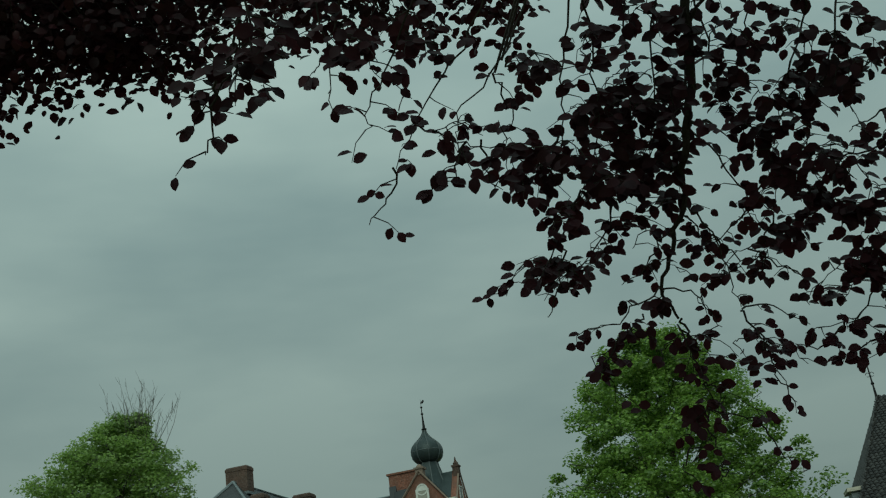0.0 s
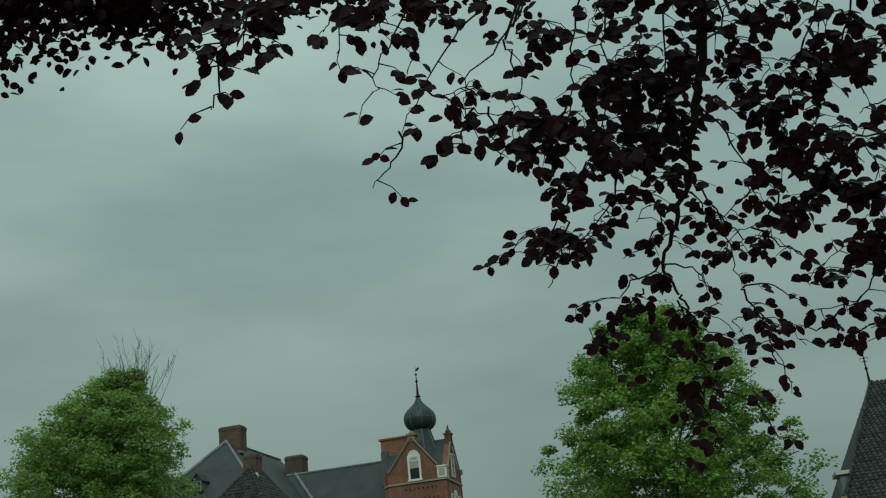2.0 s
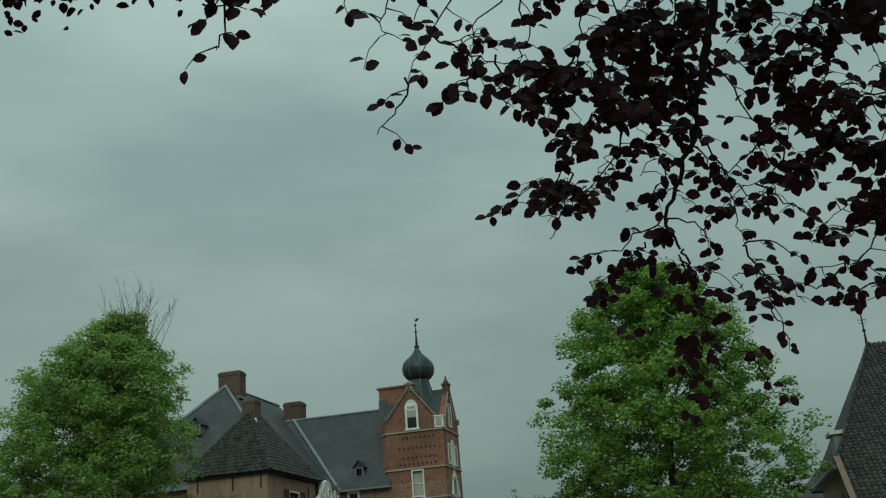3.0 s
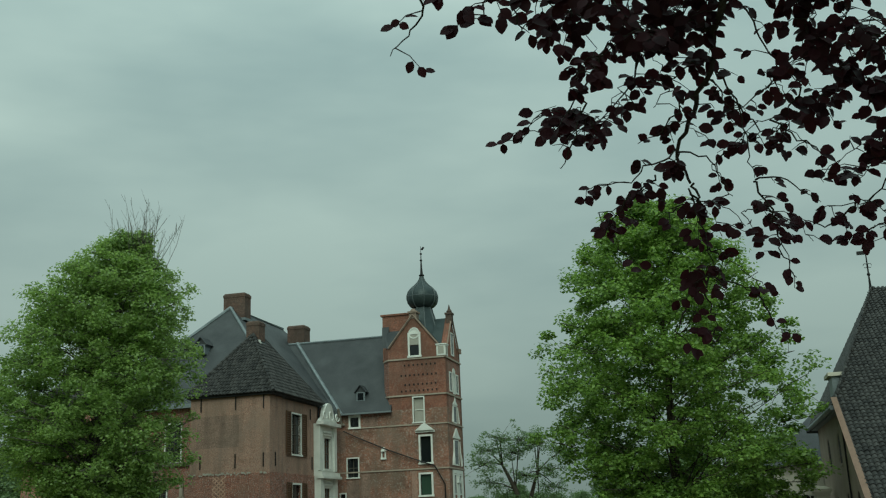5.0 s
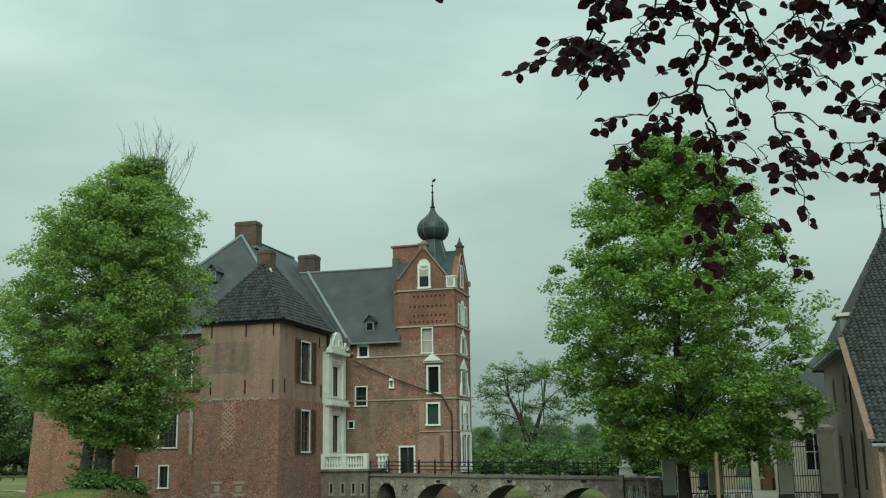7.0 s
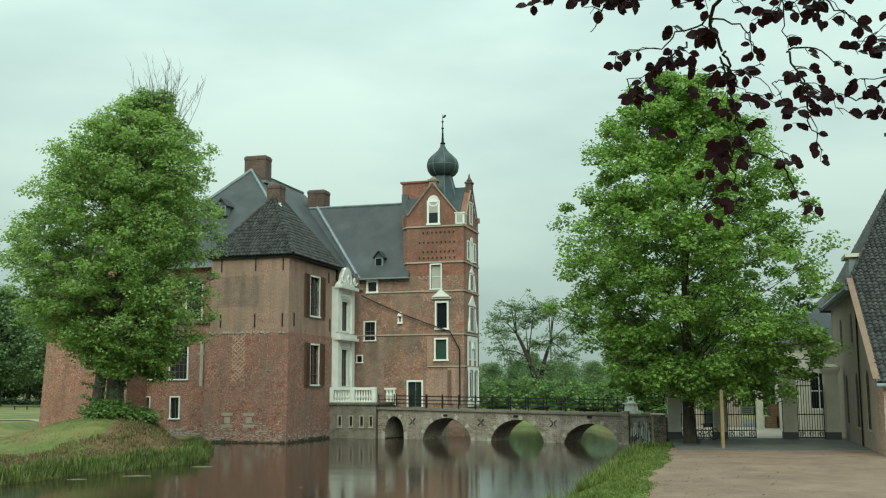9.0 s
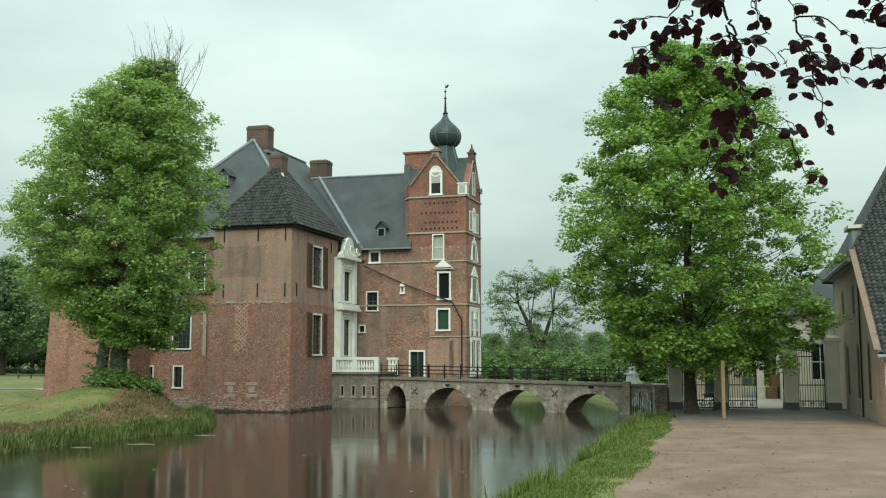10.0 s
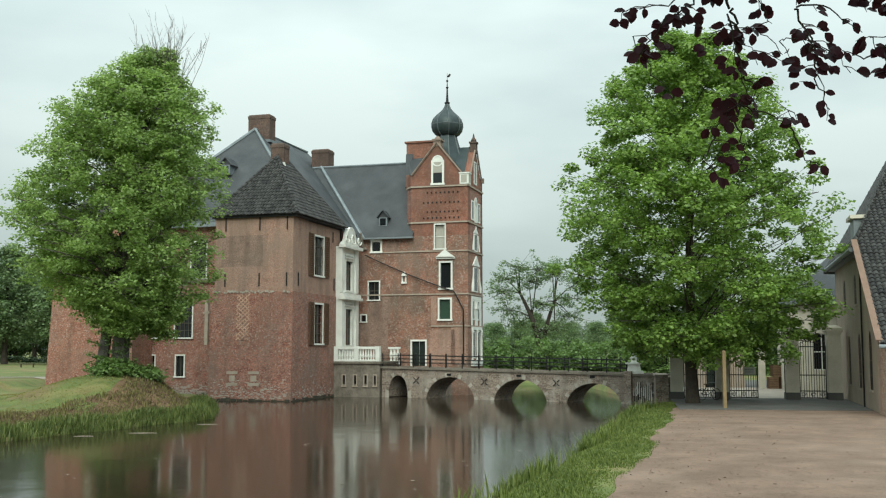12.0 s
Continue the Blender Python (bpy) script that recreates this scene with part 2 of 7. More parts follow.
def patchy(m, colour, scale, low, high, strength):
    """Lays irregular patches of another colour over a material."""
    n, l = m.node_tree.nodes, m.node_tree.links
    b = n["Principled BSDF"]
    old = b.inputs["Base Color"].links[0].from_socket
    t, r, x, co = n.new("ShaderNodeTexNoise"), n.new("ShaderNodeMapRange"), n.new("ShaderNodeMix"), n.new("ShaderNodeTexCoord")
    t.inputs["Scale"].default_value, t.inputs["Detail"].default_value = scale, 6
    l.new(co.outputs["Object"], t.inputs["Vector"])
    r.inputs["From Min"].default_value, r.inputs["From Max"].default_value, r.inputs["To Max"].default_value = low, high, strength
    l.new(t.outputs["Fac"], r.inputs["Value"])
    x.data_type = "RGBA"
    x.inputs["B"].default_value = (*colour, 1)
    l.new(r.outputs["Result"], x.inputs["Factor"])
    l.new(old, x.inputs["A"])
    l.new(x.outputs["Result"], b.inputs["Base Color"])


patchy(TURF, (0.20, 0.125, 0.07), 0.32, 0.5, 0.62, 0.6)
patchy(TURF, (0.24, 0.21, 0.09), 0.55, 0.5, 0.64, 0.5)
patchy(GRAVEL, (0.10, 0.068, 0.05), 0.5, 0.5, 0.66, 0.4)
patchy(GRAVEL, (0.075, 0.052, 0.040), 7.0, 0.58, 0.68, 0.5)
patchy(GRAVEL, (0.30, 0.22, 0.17), 0.22, 0.5, 0.7, 0.4)
patchy(SLATE, (0.095, 0.105, 0.11), 0.35, 0.55, 0.7, 0.35)
SOIL = material("dry_bank_soil", (0.09, 0.055, 0.034), (0.22, 0.135, 0.082), 0.95, 1.2, 12, 0.9)
# sand of the footpath; the courtyard takes it as brightly lit paving
SANDY = material("pale_sand_and_lit_paving", (0.27, 0.235, 0.20), (0.38, 0.335, 0.285), 0.95, 1, 14)
RENDER_TAN = material("tan_house_render", (0.27, 0.215, 0.17), (0.40, 0.33, 0.265), 0.9, 0.8, 20, 0.3)
PIER = material("pale_gate_pier", (0.50, 0.46, 0.38), (0.70, 0.65, 0.55), 0.85, 1.2, 20, 0.3)
COPPERISH = material("brown_flashing", (0.16, 0.10, 0.073), (0.245, 0.16, 0.118), 0.7, 3, 20, 0.2)
YELLOW = material("ochre_post_paint", (0.19, 0.135, 0.07), (0.28, 0.205, 0.11), 0.6, 3, 30, 0.2)
SEAM = material("dull_lead_seam", (0.06, 0.075, 0.08), (0.11, 0.13, 0.135), 0.5, 3, 20, 0.2)
CRATE = material("weathered_crate_wood", (0.14, 0.085, 0.05), (0.24, 0.155, 0.095), 0.8, 3, 30, 0.3)
# coach house panes: the unlit room is in the colour, mirroring kept low
DULLGLASS = glossy("dull_dark_glass", (0.014, 0.014, 0.014), 0.5, 0.0, 1.15)
ZIGZAG = material("pale_relaid_brick", (0.36, 0.21, 0.15), (0.56, 0.37, 0.285), 0.9, 4, 30, objects=0.5)
COPING = material("brown_coping_stone", (0.17, 0.125, 0.10), (0.30, 0.235, 0.19), 0.85, 2, 24)
WATER = water_material()
LEAF_LIME = leafage("lime_leaf", (0.13, 0.20, 0.055), (0.35, 0.47, 0.155), 0.5, glow=1.4)
LEAF_MAPLE = leafage("maple_leaf", (0.078, 0.142, 0.03), (0.325, 0.47, 0.11), 0.46, glow=1.3)
# distant foliage, with some bluish aerial haze mixed into the leaf colour
LEAF_FAR = leafage("hazy_far_leaf", (0.105, 0.165, 0.075), (0.235, 0.325, 0.15))
LEAF_BUSH = leafage("shrub_leaf", (0.08, 0.14, 0.035), (0.22, 0.33, 0.10))
LEAF_BEECH = leafage("copper_beech_leaf", (0.020, 0.006, 0.010), (0.055, 0.013, 0.021), 0.35, 0.5, 0.2)
GRASS = leafage("grass_blade", (0.062, 0.095, 0.022), (0.21, 0.25, 0.068), 0.35, 0.6, 0.25)
STRAW = leafage("straw_blade", (0.085, 0.058, 0.036), (0.22, 0.165, 0.105), 0.25, 0.7, 0.2)
LAWN = leafage("mown_blade", (0.15, 0.155, 0.045), (0.29, 0.27, 0.085), 0.3, 0.7, 0.2)
REED = leafage("reed_blade", (0.055, 0.08, 0.022), (0.20, 0.235, 0.075), 0.35, 0.6, 0.25)
ALGAE = material("waterline_algae", (0.022, 0.022, 0.016), (0.075, 0.066, 0.048), 0.7, 2, 14, 0.5)
DRYGRASS = leafage("dry_grass_blade", (0.10, 0.10, 0.04), (0.26, 0.235, 0.09), 0.3, 0.6, 0.2)


# ---- building blocks ----
def mesh_of(bm, name, mat):
    me = bpy.data.meshes.new(name)
    bm.normal_update()
    bm.to_mesh(me)
    bm.free()
    me.materials.append(mat)
    return me


def part(name, bm, mat, parent=None, label="", at=None):
    ob = new(name, mesh_of(bm, name, mat))
    if parent:
        ob.parent = parent
    if at is not None:
        ob.matrix_basis = at
    return tagged(ob, label)


def thing(name, m, label, category, group="", kind=""):
    ob = new(name)
    ob.empty_display_size = 0.2
    ob.matrix_basis = m
    return tagged(ob, label, category, group, kind)


def box(bm, x0, x1, y0, y1, z0, z1, taper=0.0):
    """A block; taper draws its top in by that much on each side."""
    v = [bm.verts.new((x, y, z)) for z, t in ((z0, 0), (z1, taper)) for x, y in ((x0 + t, y0 + t), (x1 - t, y0 + t), (x1 - t, y1 - t), (x0 + t, y1 - t))]
    for f in ((3, 2, 1, 0), (4, 5, 6, 7), (0, 1, 5, 4), (1, 2, 6, 5), (2, 3, 7, 6), (3, 0, 4, 7)):
        bm.faces.new([v[i] for i in f])
    return bm


def slab(bm, pts, thick):
    """A flat plate: the polygon pts, thickened against its normal."""
    a = [Vector(p) for p in pts]
    nrm = (a[1] - a[0]).cross(a[2] - a[0]).normalized()
    top = [bm.verts.new(p) for p in a]
    low = [bm.verts.new(p - nrm * thick) for p in a]
    bm.faces.new(top)
    bm.faces.new(low[::-1])
    for i in range(len(a)):
        j = (i + 1) % len(a)
        bm.faces.new((top[i], low[i], low[j], top[j]))
    return bm


def tube(bm, pts, radii, sides=6):
    """A bent rod with a radius at each point."""
    pts = [Vector(p) for p in pts]
    if not hasattr(radii, "__len__"):
        radii = [radii] * len(pts)
    rings = []
    for i, p in enumerate(pts):
        d = (pts[min(i + 1, len(pts) - 1)] - pts[max(i - 1, 0)]).normalized()
        a = d.cross(Vector((0.31, 0.87, 0.38))).normalized()
        b = d.cross(a)
        rings.append([bm.verts.new(p + (a * math.cos(k * math.tau / sides) + b * math.sin(k * math.tau / sides)) * radii[i]) for k in range(sides)])
    for r, s in zip(rings, rings[1:]):
        for k in range(sides):
            bm.faces.new((r[k], r[(k + 1) % sides], s[(k + 1) % sides], s[k]))
    bm.faces.new(rings[0][::-1])
    bm.faces.new(rings[-1])
    return bm


def turned(bm, profile, cx=0, cy=0, sides=16, twist=0.0):
    """A lathe form from (radius, height) pairs."""
    rings = [[bm.verts.new((cx + r * math.cos((k + twist) * math.tau / sides), cy + r * math.sin((k + twist) * math.tau / sides), z)) for k in range(sides)] for r, z in profile]
    for r, s in zip(rings, rings[1:]):
        for k in range(sides):
            bm.faces.new((r[k], r[(k + 1) % sides], s[(k + 1) % sides], s[k]))
    bm.faces.new(rings[0][::-1])
    bm.faces.new(rings[-1])
    return bm


def walling(bm, axis, at, a0, a1, z0, z1, thick, holes=()):
    """An upright wall along x or y with its face at `at`, thickness inwards (signed), and real openings (a0, a1, z0, z1): one closed mesh."""
    ca = sorted({a0, a1, *(c for h in holes for c in h[:2])})
    cz = sorted({z0, z1, *(c for h in holes for c in h[2:4] if z0 < c < z1)})
    solid = {(i, j) for i in range(len(ca) - 1) for j in range(len(cz) - 1)
             if not any(h[0] <= (ca[i] + ca[i + 1]) / 2 <= h[1] and h[2] <= (cz[j] + cz[j + 1]) / 2 <= h[3] for h in holes)}
    made = {}

    def v(i, j, side):
        if (i, j, side) not in made:
            n = at + thick * side
            made[i, j, side] = bm.verts.new((ca[i], n, cz[j]) if axis == "x" else (n, ca[i], cz[j]))
        return made[i, j, side]
    for i, j in solid:
        for side in (0, 1):
            bm.faces.new([v(i, j, side), v(i + 1, j, side), v(i + 1, j + 1, side), v(i, j + 1, side)])
        for di, dj, p, q in ((-1, 0, (0, 0), (0, 1)), (1, 0, (1, 0), (1, 1)), (0, -1, (0, 0), (1, 0)), (0, 1, (0, 1), (1, 1))):
            if (i + di, j + dj) not in solid:
                bm.faces.new([v(i + p[0], j + p[1], 0), v(i + q[0], j + q[1], 0), v(i + q[0], j + q[1], 1), v(i + p[0], j + p[1], 1)])
    bmesh.ops.recalc_face_normals(bm, faces=bm.faces)
    return bm


def sheet(name, verts, faces, mat, parent=None, label=""):
    me = bpy.data.meshes.new(name)
    me.from_pydata(verts, [], faces)
    me.materials.append(mat)
    ob = new(name, me)
    if parent:
        ob.parent = parent
    return tagged(ob, label)


# ---- ground, banks, water ----
def smooth(a, b, x):
    t = min(1.0, max(0.0, (x - a) / (b - a)))
    return t * t * (3 - 2 * t)


def right_shore(y):
    """x of the water's edge on the side of the drive."""
    return 1.5 + (y - 26.4) * 0.2845 + 0.15 * math.sin(y * 0.21) + 0.12 * math.sin(y * 0.9)


def path_edge(y):
    return 3.6 + (y - 22.2) * 0.2618 + 0.18 * math.sin(y * 0.45) + 0.08 * math.sin(y * 1.7)


def island_edge(x, y):
    """Signed distance inwards from the edge of the grassy island with the lime tree."""
    # the shore runs from near the camera's left to a tip, then back behind the mound
    front = (y - (41.8 + (x + 17.5) * 2.55)) * 0.36
    tip = (-0.226 * y - x) * 0.97
    back = 74.0 - y - (x + 12) * 0.25 if x > -20 else 69.5 - y if x > -25 else 40.0
    d = min(front, tip, back)
    return d + 0.18 * math.sin(x * 1.3 + y * 0.7)


def ground_height(x, y):
    n = noise.noise((x * 0.12, y * 0.12, 0.3)) * 0.10 + noise.noise((x * 0.6, y * 0.6, 1.7)) * 0.04
    # drive and its verge
    shore = right_shore(y)
    h = -1.6 + 1.6 * smooth(-1.5, 1.6, x - shore)
    if y > 62.5:
        h = -1.6
    if x > 13.5 and y > 60:
        h = 0.0
    # rise on which the camera stands
    h = max(h, 1.4 * smooth(17, 4, math.hypot(x - 1.5, y + 2))) if y < 18 else h
    # island
    d = island_edge(x, y)
    if d > -2.5 and x < -8:
        g = -1.6 + 1.5 * smooth(-2.0, 0.4, d) + 0.42 * smooth(0.6, 5.0, d) + 1.35 * smooth(4.0, 0.8, math.hypot((x + 17.8) / 1.75, (y - 58) / 2.1)) * smooth(0, 3, d)
        h = max(h, g)
    # lawns beyond the moat
    far = smooth(100, 108, y)
    h = h + (0.35 - h) * far if y > 100 else h
    if x < -29.0:
        h = h + (0.9 - h) * smooth(-29.0, -30.6, x)
    if x > 40:
        h = h + (0.0 - h) * smooth(40, 44, x)
    return h + n * (1 if h > -0.3 else 0.2)


def build_ground():
    def axis(lo, hi, step, far):
        a = list(np.arange(lo, hi + 0.01, step))
        d, left, right = step, [], []
        while not left or left[-1] > -far:
            d *= 1.5
            left.append((left[-1] if left else lo) - d)
        d = step
        while not right or right[-1] < far:
            d *= 1.5
            right.append((right[-1] if right else hi) + d)
        return left[::-1] + a + right

    xs, ys = axis(-40, 46, 0.7, 2600), axis(-12, 116, 0.7, 2600)
    verts = [(x, y, ground_height(x, y)) for y in ys for x in xs]
    w = len(xs)
    faces = [(j * w + i, j * w + i + 1, (j + 1) * w + i + 1, (j + 1) * w + i) for j in range(len(ys) - 1) for i in range(w - 1)]
    ob = sheet("ground", verts, faces, TURF)
    ob.data.materials.append(SOIL)
    for p in ob.data.polygons:
        p.use_smooth = True
        x, y, _ = p.center
        if -30 < x < -10 and 38 < y < 72:
            d = island_edge(x, y)
            if 0.8 < d < 3.7 and noise.noise((x * 0.28, y * 0.22, 4.0)) > -0.12:
                p.material_index = 1
    tagged(ob, "uneven grassy ground with moat banks and lawns", "ground", kind="structure")


build_ground()
water = sheet("water", [(-80, 10, -0.5), (45, 10, -0.5), (45, 104, -0.5), (-80, 104, -0.5)], [(0, 1, 2, 3)], WATER)
tagged(water, "still brown moat water mirroring castle and sky", "water", kind="structure")


def build_drive():
    verts, faces = [], []
    ys = np.arange(3, 57.6, 0.6)
    for y in ys:
        e = path_edge(y)
        for k in range(13):
            x = e + (k / 12) ** 1.2 * (34 - e)
            verts.append((x, y, max(0.03, ground_height(x, y) + 0.035)))
    for j in range(len(ys) - 1):
        for k in range(12):
            faces.append((j * 13 + k, j * 13 + k + 1, (j + 1) * 13 + k + 1, (j + 1) * 13 + k))
    ob = sheet("road", verts, faces, GRAVEL)
    tagged(ob, "reddish gravel drive beside the moat", "drive", kind="structure")
    yard = sheet("pavement", [(12.0, 53.6, 0.075), (34, 50.6, 0.075), (60, 110, 0.075), (17, 110, 0.075), (14.2, 66, 0.075), (12.0, 53.6, -0.3), (34, 50.6, -0.3)], [(0, 1, 2, 3, 4), (0, 5, 6, 1)], ASPHALT)
    xs = np.arange(-60, -28.9, 1.0)
    path = [(x, 79.5 + 0.12 * (x + 31) + w, ground_height(x, 79.5 + 0.12 * (x + 31) + w) + 0.06) for x in xs for w in (0.0, 1.3, 2.6)]
    n = len(xs)
    fp = sheet("footpath", path, [(3 * i + k, 3 * i + 3 + k, 3 * i + 4 + k, 3 * i + 1 + k) for i in range(n - 1) for k in (0, 1)], SANDY)
    tagged(fp, "pale sandy footpath over the lawn", "path", kind="structure")
    tagged(yard, "dark paved forecourt before and behind the gate", "pavement", kind="structure")


build_drive()


# ---- castle ----
CASTLE = pose(-10.46, 72.5, 0, 0, 0, -16)
castle = thing("castle", CASTLE, "red-brick moated castle with slate roofs and an onion-domed tower", "castle")


def sub(name, bm, mat, parent, label=""):
    return part(name, bm, mat, parent, label)


def window(axis, at, out, a0, a1, z0, z1, bars=(1, 2), pane=GLASS, border=0.11, proud=0.06, sill=True, frame=WHITE, label="white-framed window"):
    """A framed window in a wall along x or y whose face lies at `at`; out: the sign of the way outwards."""
    def b(bm, p, q, r, s, d0, d1):
        n0, n1 = sorted((at + out * d0, at + out * d1))
        return box(bm, p, q, n0, n1, r, s) if axis == "x" else box(bm, n0, n1, p, q, r, s)
    bm = bmesh.new()
    b(bm, a0 - border, a0, z0, z1, -0.25, proud)
    b(bm, a1, a1 + border, z0, z1, -0.25, proud)
    b(bm, a0 - border, a1 + border, z1, z1 + border, -0.25, proud + 0.003)
    if sill:
        b(bm, a0 - border - 0.05, a1 + border + 0.05, z0 - border, z0, -0.25, proud + 0.06)
    w = sub("window", bm, frame, castle, label)
    bm = bmesh.new()
    b(bm, a0, a1, z0, z1, -0.2, -0.17)
    sub("pane", bm, pane, w)
    bm = bmesh.new()
    nx, nz = bars
    t = 0.026
    for i in range(1, nx + 1):
        c = a0 + (a1 - a0) * i / (nx + 1)
        b(bm, c - t, c + t, z0, z1, -0.17, -0.12)
    for i in range(1, nz + 1):
        c = z0 + (z1 - z0) * i / (nz + 1)
        b(bm, a0, a1, c - t, c + t, -0.17, -0.123)
    if nx or nz:
        sub("glazing_bar", bm, frame if pane is not GLASS else MUNTIN, w)
    return w


def shutter(at, y0, y1, z0, z1, parent):
    """A louvred shutter folded back on a wall along y that faces +x."""
    bm = bmesh.new()
    for p, q in ((y0, y0 + 0.09), (y1 - 0.09, y1)):
        box(bm, at + 0.04, at + 0.11, p, q, z0, z1)
    for r in (z0, (z0 + z1) / 2 - 0.05, z1 - 0.1):
        box(bm, at + 0.042, at + 0.108, y0 + 0.09, y1 - 0.09, r, r + 0.1)
    n = int((z1 - z0) / 0.16)
    for i in range(n):
        z = z0 + (z1 - z0) * (i + 0.5) / n
        box(bm, at + 0.05, at + 0.095, y0 + 0.09, y1 - 0.09, z - 0.045, z + 0.045)
    sub("shutter", bm, SHUTTER, parent, "brown louvred wooden shutter")


def chimney(cx, cy, wx, wy, z0, z1, mat=CHIMNEY):
    bm = bmesh.new()
    box(bm, cx - wx / 2, cx + wx / 2, cy - wy / 2, cy + wy / 2, z0, z1 - 0.35)
    box(bm, cx - wx / 2 - 0.035, cx + wx / 2 + 0.035, cy - wy / 2 - 0.035, cy + wy / 2 + 0.035, z1 - 0.35, z1 - 0.12)
    box(bm, cx - wx / 2, cx + wx / 2, cy - wy / 2, cy + wy / 2, z1 - 0.12, z1, 0.06)
    c = sub("chimney", bm, mat, castle, "dark brick chimney stack")
    bm = bmesh.new()
    box(bm, cx - wx / 2 - 0.1, cx + wx / 2 + 0.1, cy - wy / 2 - 0.1, cy + wy / 2 + 0.1, z0, z0 + 0.22)
    sub("flashing", bm, LEAD, c)


def anchors(axis, at, out, places, z, parent, length=0.9):
    """Iron wall ties."""
    for a in places:
        bm = bmesh.new()
        n0, n1 = sorted((at, at + out * 0.06))
        if axis == "x":
            box(bm, a - 0.035, a + 0.035, n0, n1, z - length / 2, z + length / 2)
        else:
            box(bm, n0, n1, a - 0.035, a + 0.035, z - length / 2, z + length / 2)
        sub("wall_tie", bm, IRON, parent)


# corner pavilion (near, with the tiled roof)
up_win, low_win = (3.75, 5.45, 8.5, 11.35), (3.75, 5.3, 3.5, 6.35)
sub("pavilion_flank_wall", walling(bmesh.new(), "y", 0, 0.6, 9.0, 7.1, 12.55, -0.6, [up_win]), BRICK_PALE, castle)
sub("pavilion_back_wall", walling(bmesh.new(), "y", -6.0, 0.6, 9.0, 7.1, 12.55, 0.6), BRICK_PALE, castle)
bm = walling(bmesh.new(), "x", 0, -6.0, 0, 7.1, 12.55, 0.6)
pav = sub("pavilion_wall", bm, BRICK_PALE, castle, "pale washed brick wall of the corner pavilion")
bm = bmesh.new()
v = [bm.verts.new(p) for p in ((-6.35, -0.25, -1.4), (0.06, -0.25, -1.4), (0.06, 0.3, -1.4), (-6.35, 0.3, -1.4),
                               (-6.1, -0.07, 7.1), (0.055, -0.07, 7.1), (0.055, 0.3, 7.1), (-6.1, 0.3, 7.1))]
for f in ((3, 2, 1, 0), (4, 5, 6, 7), (0, 1, 5, 4), (1, 2, 6, 5), (2, 3, 7, 6), (3, 0, 4, 7)):
    bm.faces.new([v[i] for i in f])
sub("pavilion_flank_base", walling(bmesh.new(), "y", 0.05, 0.3, 9.0, -1.4, 7.1, -0.6, [low_win]), BRICK, castle)
sub("pavilion_back_base", walling(bmesh.new(), "y", -6.1, 0.3, 9.0, -1.4, 7.1, 0.6), BRICK, castle)
sub("pavilion_base", bm, BRICK, castle, "red brick lower wall rising from the moat")
bm = bmesh.new()
rng = random.Random(2)
for i in range(44):
    x = -6.05 + i * 0.138
    if rng.random() < 0.25:
        continue
    z = 7.1 + rng.uniform(-0.07, 0.05)
    box(bm, x, x + rng.uniform(0.07, 0.15), -0.1 - rng.uniform(0, 0.04), -0.02, z - 0.06, z + rng.uniform(0.02, 0.09))
# dark footing stones and salt-bleached bricks along the waterline
for side, lo, hi in (("front", -6.3, 0.05), ("flank", -0.2, 8.9)):
    u = lo
    while u < hi - 0.15:
        w = min(rng.uniform(0.25, 0.6), hi - u)
        d, z1 = rng.uniform(0.02, 0.07), -0.36 + rng.uniform(-0.08, 0.1)
        ft = bmesh.new()
        if side == "front":
            box(ft, u, u + w - 0.02, -0.24 - d, -0.1, -0.75, z1, 0.01)
        else:
            box(ft, -0.1, 0.065 + d, u, u + w - 0.02, -0.75, z1, 0.01)
        sub("footing_stone", ft, ALGAE, castle)
        u += w
bl = bmesh.new()
for k in range(230):
    z = -0.32 + 0.075 * int(abs(rng.gauss(0, 7)))
    w = 0.2 if rng.random() < 0.7 else 0.1
    if k % 5 < 3:
        x = rng.uniform(-6.2, -0.2)
        y = -0.25 + 0.18 * (z + 1.4) / 8.5
        box(bl, x, x + w, y - 0.012, y + 0.05, z, z + 0.06)
    else:
        y = rng.uniform(0, 8.7)
        box(bl, 0.0, 0.068, y, y + w, z, z + 0.06)
sub("bleached_brick_mass", bl, PLASTER_PALE, castle, "salt-bleached bricks above the water")["kind"] = "stuff"
ledge = sub("ledge", bm, PLASTER_PALE, castle, "pale mortar ledge where the wall steps back")
bm = bmesh.new()
slab(bm, [(-4.25, -0.165, 3.7), (-3.2, -0.165, 3.7), (-3.3, -0.085, 7.0), (-4.2, -0.085, 7.0)], 0.06)
repair = sub("repair_patch", bm, BRICK, castle, "patch of pale brick relaid in a zigzag")
zig = [mesh_of(slab(bmesh.new(), [(-0.11 * c + 0.035 * d, 0, -0.11 * d - 0.035 * c), (0.11 * c + 0.035 * d, 0, 0.11 * d - 0.035 * c),
                                  (0.11 * c - 0.035 * d, 0, 0.11 * d + 0.035 * c), (-0.11 * c - 0.035 * d, 0, -0.11 * d + 0.035 * c)], 0.05), "brick", ZIGZAG)
       for c, d in ((0.72, 0.69), (0.72, -0.69))]
for row in range(22):
    for col in range(6):
        if rng.random() < 0.12:
            continue
        z = 3.8 + row * 0.147
        b = new("brick", zig[(row + col) % 2])
        b.parent = repair
        b.location = (-4.12 + col * 0.165 + rng.uniform(-0.02, 0.02), -0.178 + 0.08 * (z - 3.7) / 3.3, z)
